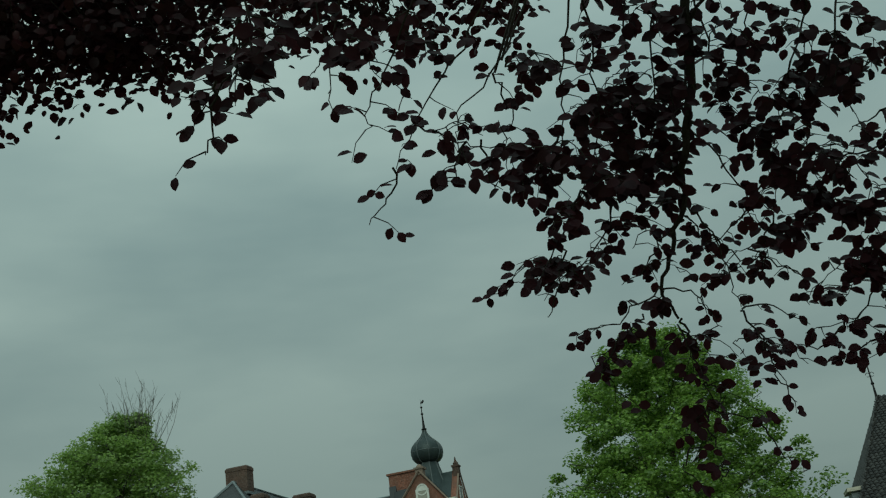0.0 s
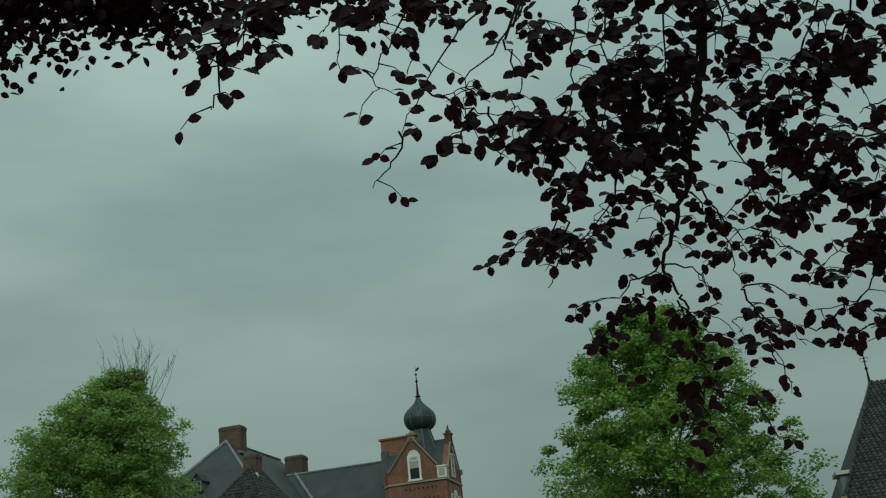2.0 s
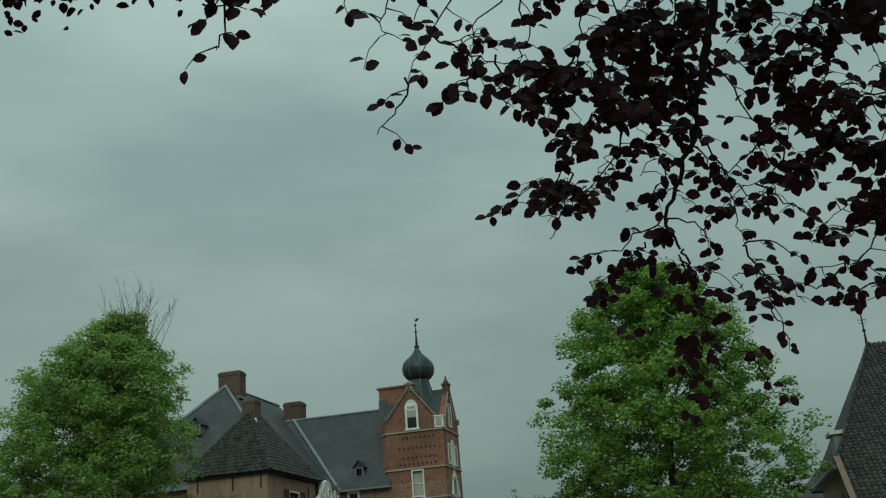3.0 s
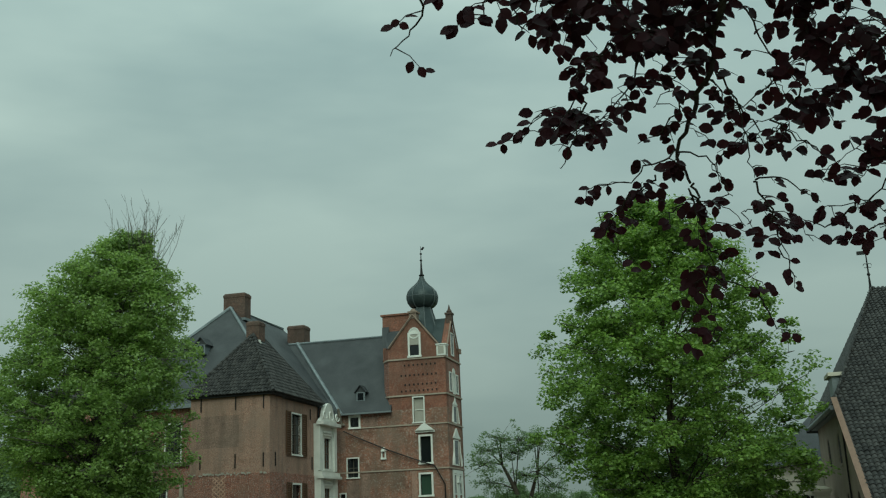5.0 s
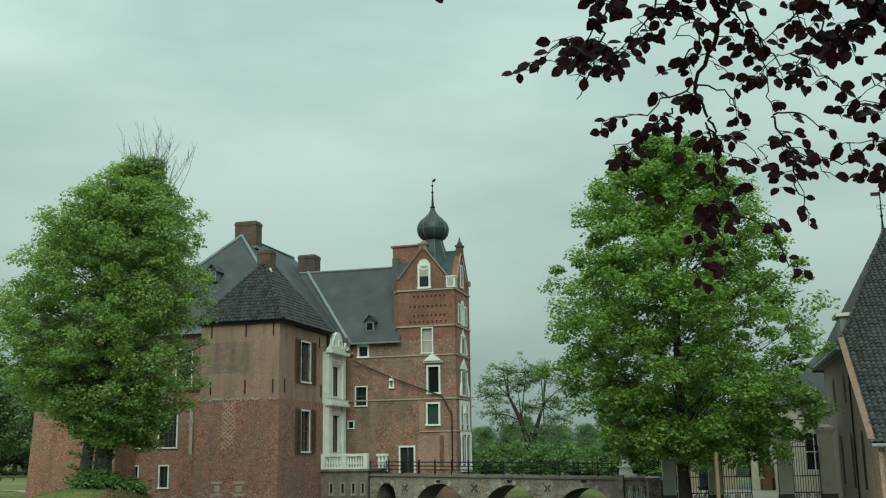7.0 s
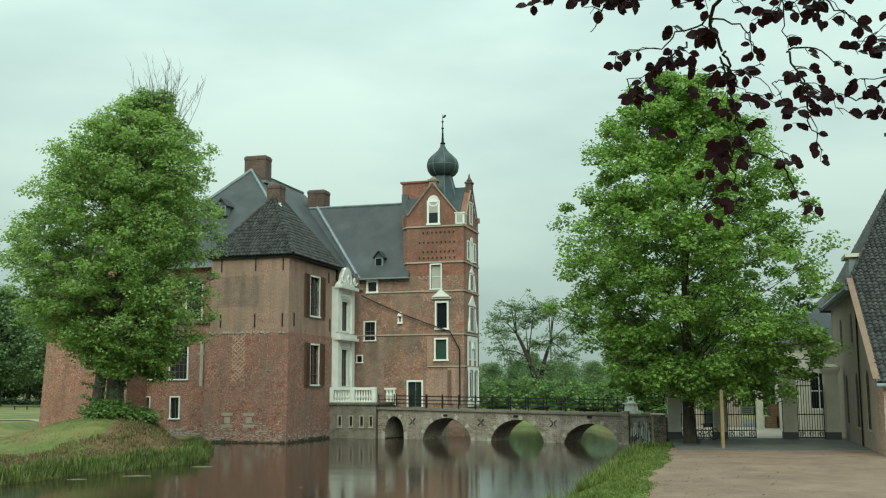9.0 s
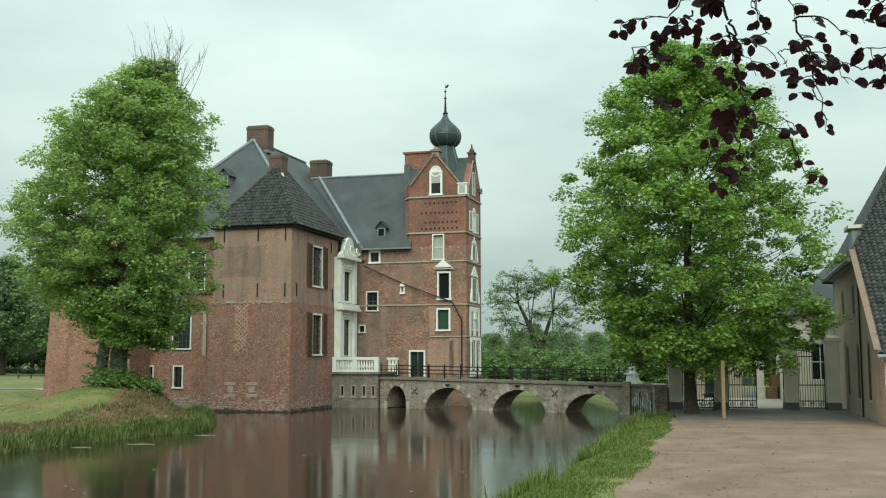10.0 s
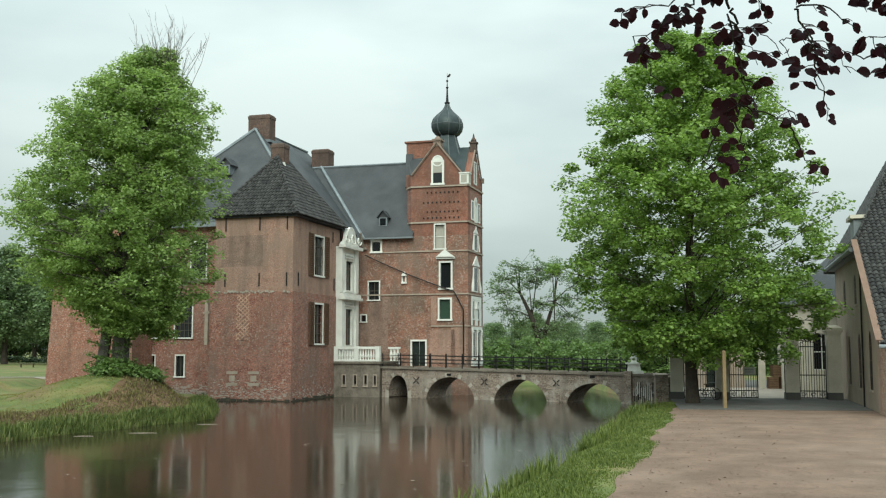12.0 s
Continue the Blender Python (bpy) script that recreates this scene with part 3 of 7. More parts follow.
for x in (-4.2, -2.55):
    bm = bmesh.new()
    box(bm, x - 0.65, x + 0.2, -0.225, -0.17, 1.35, 1.55)
    box(bm, x - 0.65, x + 0.2, -0.235, -0.18, 0.55, 0.75)
    box(bm, x - 0.45, x, -0.21, -0.17, 0.85, 1.25)
    sub("sandstone_block", bm, SAND, castle)
bm = bmesh.new()
box(bm, -6.75, -6.5, -0.02, 0.2, 3.4, 7.0)
box(bm, -6.9, -6.4, -0.02, 0.2, 5.6, 5.75)
sub("stone_strip", bm, SAND, castle)
bm = bmesh.new()
box(bm, -5.5, -2.3, -0.005, 0.02, 8.9, 11.1)
sub("wash_patch", bm, WASH, pav)
anchors("x", 0, -1, (-5.2, -2.55, -0.45), 11.9, pav, 0.95)
anchors("x", 0, -1, (-5.2, -2.55, -0.45), 7.95, pav, 0.95)
anchors("y", 0, 1, (0.9, 7.6), 8.0, pav, 0.95)
anchors("y", 0, 1, (7.3,), 11.6, pav, 0.8)
for wdw in (up_win, low_win):
    w = window("y", 0.05 if wdw is low_win else 0, 1, *wdw, bars=(1, 3), border=0.12, label="tall white-framed sash window with shutters")
    shutter(0.06 if wdw is low_win else 0, wdw[0] - 1.05, wdw[0] - 0.2, wdw[2] - 0.1, wdw[3] + 0.15, w)
    shutter(0.06 if wdw is low_win else 0, wdw[1] + 0.2, wdw[1] + 1.05, wdw[2] - 0.1, wdw[3] + 0.15, w)
bm = bmesh.new()
tube(bm, [(0.12, 8.75, 0.3), (0.12, 8.75, 12.3), (0.3, 8.75, 12.5)], 0.07)
sub("downpipe", bm, IRON, castle)


def pantiles(p0, along, up, width_at, courses, tile_w, tile_h, parent, name="roof_tile_course", mat=TILE):
    """Courses of curved clay tiles on a roof plane from p0; width_at(h) gives the covered stretch at height h up the slope."""
    along, up = Vector(along).normalized(), Vector(up).normalized()
    nrm = along.cross(up).normalized()
    verts, faces = [], []
    rng = random.Random(5)
    for c in range(courses):
        h = c * tile_h
        a, b = width_at(h)
        k = math.floor(a / tile_w)
        while k * tile_w < b:
            s0, s1 = max(a, k * tile_w), min(b, (k + 1) * tile_w)
            k += 1
            if s1 - s0 < 0.03:
                continue
            base = len(verts)
            j = rng.uniform(-0.012, 0.012)
            for hh, lift in ((h - 0.02 + j, 0.075), (h + tile_h * 1.12 + j, 0.02)):
                for q, bulge in ((0, 0.0), (0.3, 0.065), (0.62, 0.08), (1, -0.03)):
                    verts.append(Vector(p0) + along * (s0 + (s1 - s0) * q) + up * hh + nrm * (lift + bulge + j))
            for i in range(3):
                faces.append((base + i, base + i + 1, base + 5 + i, base + 4 + i))
            low = len(verts)
            for i in range(4):
                verts.append(verts[base + i] - nrm * 0.06)
            for i in range(3):
                faces.append((low + i, low + i + 1, base + i + 1, base + i))
    ob = sheet(name, [tuple(q) for q in verts], faces, mat, parent)
    ob["kind"] = "stuff"
    return ob


def tile_slope(e0, e1, t0, t1, parent, tile_w=0.26, tile_h=0.33, mat=TILE):
    """Tiles over the four-cornered slope with eave e0 to e1 and top t0 to t1."""
    e0, e1, t0, t1 = (Vector(p) for p in (e0, e1, t0, t1))
    along = (e1 - e0).normalized()
    up = (t0 - e0) - along * (t0 - e0).dot(along)
    height = up.length
    up.normalize()
    la, lb = (t0 - e0).dot(along), (t1 - e0).dot(along)
    full = (e1 - e0).length

    def width_at(h):
        k = min(1, h / height)
        return la * k, full + (lb - full) * k
    return pantiles(e0, along, up, width_at, int(height / tile_h) + 1, tile_w, tile_h, parent, mat=mat)


# pavilion roof: steep hips to a short ridge under the chimney
E0, E1, E2, E3 = (-6.3, -0.32, 12.5), (0.42, -0.32, 12.5), (0.42, 9.2, 12.5), (-6.3, 9.2, 12.5)
A0, A1 = (-3.0, 3.7, 17.35), (-3.0, 5.4, 17.35)
bm = bmesh.new()
vs = [bm.verts.new(p) for p in (E0, E1, E2, E3, A0, A1)]
for f in ((0, 1, 4), (1, 2, 5, 4), (2, 3, 5), (3, 0, 4, 5), (3, 2, 1, 0)):
    bm.faces.new([vs[i] for i in f])
pav_roof = sub("pavilion_roof", bm, TILE, castle, "hipped roof of dark clay pantiles")
tile_slope(E0, E1, A0, A0, pav_roof)
tile_slope(E1, E2, A0, A1, pav_roof)
for p, q in ((E0, A0), (E1, A0)):
    bm = bmesh.new()
    p, q = Vector(p), Vector(q)
    for i in range(17):
        tube(bm, [p.lerp(q, i / 17) + Vector((0, -0.03, 0.07)), p.lerp(q, (i + 1.1) / 17) + Vector((0, -0.03, 0.05))], [0.15, 0.11], 7)
    sub("hip_tile", bm, TILE, pav_roof)
bm = bmesh.new()
box(bm, -6.2, 0.32, -0.22, 9.1, 12.36, 12.5)
sub("eave_board", bm, IRON, pav_roof)
chimney(-3.1, 4.3, 1.05, 1.0, 16.6, 18.45)
bm = bmesh.new()
for z, w in ((16.55, 0.75), (16.75, 0.68)):
    box(bm, -3.1 - w, -3.1 + w, 3.62, 3.78, z, z + 0.2)
sub("flashing", bm, WHITE, pav_roof, "white mortar flaunching round the chimney foot")

# twin pavilion and the recessed range between
bm = bmesh.new()
v = [bm.verts.new(p) for p in ((-19.75, -0.25, -1.4), (-12.4, -0.25, -1.4), (-12.4, 9.0, -1.4), (-19.75, 9.0, -1.4),
                               (-19.05, 0, 12.5), (-12.55, 0, 12.5), (-12.55, 9.0, 12.5), (-19.05, 9.0, 12.5))]
for f in ((3, 2, 1, 0), (4, 5, 6, 7), (0, 1, 5, 4), (1, 2, 6, 5), (2, 3, 7, 6), (3, 0, 4, 7)):
    bm.faces.new([v[i] for i in f])
sub("far_pavilion_wall", bm, BRICK_ORANGE, castle, "orange-red battered brick pavilion")
bm = bmesh.new()
vs = [bm.verts.new(p) for p in ((-19.3, -0.3, 12.5), (-12.3, -0.3, 12.5), (-12.3, 9.2, 12.5), (-19.3, 9.2, 12.5), (-15.8, 4.2, 17.3), (-15.8, 5.2, 17.3))]
for f in ((0, 1, 4), (1, 2, 5, 4), (2, 3, 5), (3, 0, 4, 5), (3, 2, 1, 0)):
    bm.faces.new([vs[i] for i in f])
sub("far_pavilion_roof", bm, TILE, castle)
bm = bmesh.new()
box(bm, -16.0, -15.4, -0.32, -0.15, 5.1, 7.0)
sub("stone_strip", bm, SAND, castle)
holes = [(-13.0, -11.65, 3.95, 6.6), (-10.55, -9.15, 3.95, 6.6), (-12.85, -12.2, 1.1, 2.6), (-10.4, -9.75, 1.1, 2.6), (-9.3, -8.1, 8.3, 11.0)]
bm = bmesh.new()
walling(bm, "x", 2.5, -12.5, -6.1, -1.4, 12.35, 0.6, holes)
sub("range_wall", bm, BRICK, castle, "weathered brick wall of the recessed range")
bm = bmesh.new()
box(bm, -12.5, -6.1, 2.3, 2.5, 8.0, 8.25)
sub("string_course", bm, PLASTER_GREY, castle)
for h in holes:
    window("x", 2.5, -1, *h, bars=(3, 4) if h[2] > 3 else (1, 0), border=0.1)
bm = bmesh.new()
for k in range(420):
    x, z = rng.uniform(-12.3, -6.3), -0.4 + 0.075 * int(abs(rng.gauss(0, 5)))
    w = 0.2 if rng.random() < 0.7 else 0.1
    if z < 0.9 + 0.7 * noise.noise((x * 0.7, 1, 1)):
        box(bm, x, x + w, 2.487, 2.52, z, z + 0.062)
sub("bleached_plinth_mass", bm, PLASTER_PALE, castle, "salt-bleached lime-washed bricks of the plinth")["kind"] = "stuff"

# great hall roof with hipped front, and the door range
bm = bmesh.new()
RX, EY = -7.95, 2.2
vs = [bm.verts.new(p) for p in ((-15.9, EY, 12.3), (0.1, EY, 12.3), (0.1, 26, 12.3), (-15.9, 26, 12.3), (RX, 9.9, 21.0), (RX, 20.5, 21.0))]
for f in ((0, 1, 4), (1, 2, 5, 4), (2, 3, 5), (3, 0, 4, 5), (3, 2, 1, 0)):
    bm.faces.new([vs[i] for i in f])
hall = sub("hall_roof", bm, SLATE, castle, "steep hipped grey slate roof of the hall")
bm = bmesh.new()
tube(bm, [(-15.9, EY, 12.36), (RX, 9.9, 21.06), (RX, 20.5, 21.06)], 0.12)
tube(bm, [(0.1, EY, 12.36), (RX, 9.9, 21.06)], 0.12)
sub("ridge_lead", bm, LEAD, hall)
bm = bmesh.new()
box(bm, -13.2, -6.0, 1.98, 2.4, 12.1, 12.4)
sub("gutter", bm, LEAD, hall)
for spec in (("y", 0, 9.0, 26, -1.4, 12.3, -0.6), ("y", -15.8, 9.0, 26, -1.4, 12.3, 0.6), ("x", 26, -15.8, 0, -1.4, 12.3, -0.6)):
    sub("hall_wall", walling(bmesh.new(), *spec), BRICK, castle)
chimney(-7.85, 10.9, 1.9, 1.15, 20.0, 22.35)
chimney(-5.6, 18.6, 1.6, 1.3, 18.0, 20.75)

door_hole = (4.75, 5.85, 1.75, 3.7)
fholes = {"casement": (1.07, 1.95, 7.04, 8.5), "green": (7.02, 7.9, 5.45, 7.0), "ped": (7.1, 7.95, 7.9, 9.9), "blind": (6.65, 7.45, 11.05, 12.95),
          "attic": (1.35, 2.05, 10.95, 11.7), "little": (0.45, 0.85, 5.3, 5.8)}
bm = bmesh.new()
walling(bm, "y", 9.34, 13.1, 17.3, -1.4, 12.1, -0.6)
sub("tower_flank_wall", bm, BRICK_DARK, castle)
sub("tower_back_wall", walling(bmesh.new(), "x", 17.3, 4.4, 9.34, -1.4, 12.1, -0.6), BRICK_DARK, castle)
bm = walling(bmesh.new(), "x", 12.5, 0, 9.34, -1.4, 12.1, 0.6, [door_hole, *fholes.values()])
fwall = sub("entrance_range_wall", bm, BRICK_DARK, castle, "weathered red brick front beside the bridge")
# quilt of pale repairs in the brickwork
rng = random.Random(11)
for x0, x1, z0, z1 in ((7.95, 9.2, 1.9, 4.8), (6.2, 8.3, 1.9, 4.6), (0.05, 2.7, 1.9, 5.1), (2.1, 2.9, 5.1, 7.3), (0.95, 2.0, 5.1, 6.8), (6.3, 6.75, 5.0, 7.3), (0.05, 0.9, 9.0, 10.7), (2.4, 3.6, 10.95, 11.7)):
    bm = bmesh.new()
    box(bm, x0, x1, 12.482, 12.52, z0, z1)
    hit = any(h[0] < x1 and h[1] > x0 and h[2] < z1 and h[3] > z0 for h in fholes.values())
    if hit:
        bm.free()
        continue
    sub("render_patch", bm, WASH if x0 < 3 else BRICK_PALE, fwall)
window("x", 12.5, -1, *fholes["casement"], bars=(1, 1), border=0.09)
window("x", 12.5, -1, *fholes["green"], bars=(0, 0), pane=GREENGLASS, border=0.14, label="sandstone-framed window with green blind")
ped = window("x", 12.5, -1, *fholes["ped"], bars=(0, 0), border=0.14, label="pedimented stone window")
bm = bmesh.new()
box(bm, 6.75, 8.3, 12.32, 12.52, 10.2, 10.35)
slab(bm, [(6.78, 12.33, 10.35), (8.27, 12.33, 10.35), (7.52, 12.33, 10.95)], -0.16)
sub("pediment", bm, WHITE, ped)
window("x", 12.5, -1, *fholes["blind"], bars=(0, 1), pane=BLIND, border=0.1)
att = window("x", 12.5, -1, *fholes["attic"], bars=(0, 0), border=0.14)
bm = bmesh.new()
box(bm, 1.2, 2.2, 12.36, 12.52, 11.82, 11.92)
slab(bm, [(1.24, 12.38, 11.92), (2.16, 12.38, 11.92), (1.7, 12.38, 12.12)], -0.12)
sub("hood", bm, WHITE, att)
window("x", 12.5, -1, *fholes["little"], bars=(0, 0), border=0.09)
ledge["kind"] = "stuff"


def flush_window(y0, y1, z0, z1, label="", rails=2):
    """A leaded light of the tower flank, set almost flush in a flat stone surround."""
    bm = bmesh.new()
    for a in (y0 - 0.13, y1):
        box(bm, 9.34, 9.385, a, a + 0.13, z0 - 0.1, z1 + 0.1)
    box(bm, 9.34, 9.388, y0, y1, z1, z1 + 0.1)
    box(bm, 9.34, 9.392, y0, y1, z0 - 0.1, z0)
    w = sub("window", bm, WHITE, castle, label)
    sub("pane", box(bmesh.new(), 9.335, 9.35, y0, y1, z0, z1), GLASS, w)
    bm = bmesh.new()
    for k in range(1, rails + 1):
        z = z0 + (z1 - z0) * k / (rails + 1)
        box(bm, 9.35, 9.362, y0, y1, z - 0.025, z + 0.025)
    sub("glazing_bar", bm, MUNTIN, w)
    return w


# niche with a little white hood
bm = bmesh.new()
box(bm, 3.85, 4.3, 12.36, 12.52, 8.3, 8.45)
box(bm, 3.88, 3.98, 12.4, 12.52, 8.45, 8.95)
box(bm, 4.17, 4.27, 12.4, 12.52, 8.45, 8.95)
turned(bm, [(0.24, 8.9), (0.24, 8.98), (0.19, 9.1), (0.1, 9.2), (0.02, 9.27)], 4.07, 12.47, 10)
sub("wall_niche", bm, WHITE, castle, "small white hooded niche")
# door
bm = bmesh.new()
box(bm, 4.63, 4.75, 12.42, 12.75, 1.75, 3.84)
box(bm, 5.85, 5.97, 12.42, 12.75, 1.75, 3.84)
box(bm, 4.75, 5.85, 12.42, 12.75, 3.7, 3.84)
door = sub("door", bm, WHITE, castle, "dark castle door in a white stone frame")
bm = bmesh.new()
box(bm, 4.75, 5.28, 12.68, 12.74, 1.75, 3.7)
box(bm, 5.32, 5.85, 12.68, 12.74, 1.75, 3.7)
for x in (4.85, 5.4):
    for z in (1.95, 2.9):
        box(bm, x, x + 0.34, 12.65, 12.68, z, z + 0.65)
sub("door_leaf", bm, DOORPAINT, door)
# string courses
for z, x0, x1 in ((10.85, 1.9, 9.4), (7.42, 0.0, 9.4), (4.9, 6.3, 9.4)):
    bm = bmesh.new()
    box(bm, x0, x1, 12.42, 12.52, z - 0.05, z + 0.05)
    box(bm, 9.3, 9.42, 12.42, 17.3, z - 0.053, z + 0.053)
    sub("string_course", bm, SAND, castle, "pale sandstone string course")
# stone window dressings, storey over storey, on the tower flank
for y0, y1 in ((13.75, 14.65), (15.35, 16.25)):
    flush_window(y0, y1, 2.45, 4.45, "tall flush window between white columns")
    # side niches of the carved panel: near-black panes stand for their shade
    flush_window(y0 + 0.2, y1 - 0.2, 5.5, 6.9, rails=1)
bm = bmesh.new()
box(bm, 9.34, 9.5, 13.45, 16.65, 1.75, 2.2)
box(bm, 9.34, 9.47, 13.45, 16.65, 4.6, 4.85)
for y in (13.5, 15.0, 16.5):
    turned(bm, [(0.11, 2.2), (0.075, 2.34), (0.07, 4.3), (0.1, 4.45), (0.12, 4.6)], 9.44, y, 8)
sub("stone_columns", bm, WHITE, castle, "white stone columns beside the tower windows")
bm = bmesh.new()
for y0, y1 in ((13.45, 13.8), (14.6, 15.4), (16.2, 16.65)):
    box(bm, 9.34, 9.4, y0, y1, 4.97, 7.3)
box(bm, 9.34, 9.39, 13.8, 14.6, 7.03, 7.3)
box(bm, 9.34, 9.39, 15.4, 16.2, 7.03, 7.3)
slab(bm, [(9.5, 14.6, 6.3), (9.5, 15.4, 6.3), (9.5, 15.2, 6.8), (9.5, 14.8, 6.8)], 0.12)
sub("carved_panel", bm, WHITE, castle, "white carved stone panel")
flush_window(14.35, 15.55, 7.75, 9.6, "flush window under a white pediment")
bm = bmesh.new()
box(bm, 9.34, 9.46, 13.95, 15.95, 9.75, 9.9)
slab(bm, [(9.44, 14.05, 9.9), (9.44, 15.85, 9.9), (9.44, 14.95, 10.6)], 0.1)
for y, k in ((14.0, -1), (15.9, 1)):
    tube(bm, [(9.4, y + k * 0.35, 7.65), (9.4, y + k * 0.3, 8.0), (9.4, y + k * 0.05, 8.7), (9.4, y, 9.6)], [0.11, 0.13, 0.07, 0.05], 7)
sub("pediment", bm, WHITE, castle, "white pediment with scrolled sides")
flush_window(14.5, 15.4, 11.05, 12.3, "flush window with a pointed white hood")
bm = bmesh.new()
slab(bm, [(9.42, 14.2, 12.42), (9.42, 15.7, 12.42), (9.42, 15.1, 12.75), (9.42, 14.95, 13.05), (9.42, 14.8, 12.75)], 0.08)
for y, k in ((14.25, -1), (15.65, 1)):
    tube(bm, [(9.39, y + k * 0.3, 11.0), (9.39, y + k * 0.22, 11.4), (9.39, y, 12.3)], [0.1, 0.08, 0.05], 6)
sub("window_hood", bm, WHITE, castle, "pointed white stone window hood")

# roof of the door range
bm = bmesh.new()
vs = [bm.verts.new(p) for p in ((-2.0, 12.1, 12.0), (4.85, 12.1, 12.0), (4.6, 17.3, 18.9), (-7.0, 17.3, 18.9), (-7.0, 22.6, 12.0), (4.6, 22.6, 12.0))]
for f in ((0, 1, 2, 3), (3, 2, 5, 4), (1, 5, 2), (0, 4, 5, 1)):
    bm.faces.new([vs[i] for i in f])
froof = sub("range_roof", bm, SLATE, castle, "steep grey slate roof of the entrance range")
bm = bmesh.new()
tube(bm, [(-6.0, 17.3, 18.95), (4.6, 17.3, 18.95)], 0.1)
tube(bm, [(0.75, 12.0, 11.95), (-5.2, 17.3, 19.0)], 0.16)
sub("ridge_lead", bm, LEAD, froof)
bm = bmesh.new()
box(bm, 0.1, 4.95, 11.95, 12.2, 11.9, 12.02)
sub("gutter", bm, LEAD, froof)


def dormer(x, y, z, parent):
    bm = bmesh.new()
    box(bm, x - 0.36, x + 0.36, y, y + 1.0, z, z + 0.75)
    d = sub("dormer", bm, LEAD, parent, "small lead-clad roof dormer")
    bm = bmesh.new()
    box(bm, x - 0.24, x + 0.24, y - 0.03, y + 0.05, z + 0.12, z + 0.68)
    sub("hatch", bm, GLASS, d)
    bm = bmesh.new()
    slab(bm, [(x - 0.5, y - 0.15, z + 0.7), (x, y - 0.15, z + 1.3), (x, y + 1.3, z + 1.3), (x - 0.5, y + 1.3, z + 0.7)][::-1], 0.06)
    slab(bm, [(x + 0.5, y - 0.15, z + 0.7), (x, y - 0.15, z + 1.3), (x, y + 1.3, z + 1.3), (x + 0.5, y + 1.3, z + 0.7)], 0.06)
    slab(bm, [(x - 0.4, y + 0.02, z + 0.75), (x + 0.4, y + 0.02, z + 0.75), (x, y + 0.02, z + 1.25)], 0.05)
    sub("dormer_roof", bm, SLATE, d)


dormer(2.1, 12.9, 13.0, froof)
dormer(-8.3, 5.6, 16.6, hall)

# tower head
for spec in (("y", 9.34, 13.1, 17.3, 12.1, 16.05, -0.6),
             ("x", 17.3, 4.4, 9.34, 12.1, 17.0, -0.6), ("y", 4.0, 13.35, 17.3, 12.1, 17.0, 0.5)):
    sub("tower_side_wall", walling(bmesh.new(), *spec), BRICK, castle)
sub("tower_chamfer", slab(bmesh.new(), [(4.0, 13.35, 12.1), (4.65, 12.5, 12.1), (4.65, 12.5, 16.05), (4.0, 13.35, 16.05)], 0.5), BRICK, castle)
bm = walling(bmesh.new(), "x", 12.5, 4.65, 9.34, 12.1, 16.05, 0.6, [(6.65, 7.45, 12.1, 12.95)])
head = sub("tower_wall", bm, BRICK_TOWER, castle, "red brick tower head with black blocks for putlog holes")
flush_window(13.7, 14.3, 13.5, 14.9)
flush_window(15.7, 16.3, 13.5, 14.9)
bm = bmesh.new()
box(bm, 9.34, 9.4, 14.6, 15.4, 13.3, 15.0)
turned(bm, [(0.4, -0.03), (0.4, 0.03)], 0, 0, 18)
bmesh.ops.rotate(bm, cent=(0, 0, 0), matrix=Matrix.Rotation(radians(90), 3, "Y"), verts=list(bm.verts)[8:])
bmesh.ops.translate(bm, vec=(9.37, 15.0, 15.0), verts=list(bm.verts)[8:])
sub("arched_panel", bm, WHITE, castle, "white arched stone panel between two windows")
for z in (13.15, 16.05):
    bm = bmesh.new()
    box(bm, 4.6, 9.44, 12.4, 12.52, z - 0.06, z + 0.06)
    box(bm, 9.3, 9.44, 12.4, 17.3, z - 0.063, z + 0.063)
    slab(bm, [(3.92, 13.35, z + 0.06), (4.6, 12.4, z + 0.06), (4.75, 12.5, z + 0.06), (4.1, 13.45, z + 0.06)], 0.12)
    sub("string_course", bm, SAND, castle)
# rows of small black blocks: the shade in the putlog holes, as colour
for r, (z, n, off) in enumerate(((15.55, 8, 0.0), (14.75, 9, -0.25), (14.0, 8, 0.0), (13.5, 9, -0.25))):
    for i in range(n):
        x = 5.75 + off + i * 0.36 + (0.25 if r % 2 == 0 else 0.2)
        bm = bmesh.new()
        box(bm, x - 0.055, x + 0.055, 12.46, 12.52, z - 0.07, z + 0.07)
        sub("dark_putlog_mark", bm, IRON, head)
# front gable
bm = bmesh.new()
gx0, gx1, gm = 4.75, 8.85, 6.8
slab(bm, [(4.65, 12.5, 16.05), (9.34, 12.5, 16.05), (9.34, 12.5, 17.0), (gx1, 12.5, 17.1), (gm, 12.5, 19.5), (gx0, 12.5, 17.1), (4.65, 12.5, 17.0)], 0.5)
slab(bm, [(9.34, 12.5, 16.05), (9.34, 17.3, 16.05), (9.34, 17.3, 17.0), (9.34, 16.6, 17.2), (9.34, 14.9, 19.6), (9.34, 13.2, 17.2), (9.34, 12.5, 17.0)], 0.5)
box(bm, 4.0, 4.25, 13.2, 17.3, 16.05, 17.2)
slab(bm, [(4.0, 13.35, 16.05), (4.65, 12.5, 16.05), (4.65, 12.5, 17.0), (4.0, 13.35, 17.0)], 0.4)
gab = sub("tower_gable", bm, BRICK_TOWER, castle, "red brick stepped tower gables")
bm = bmesh.new()
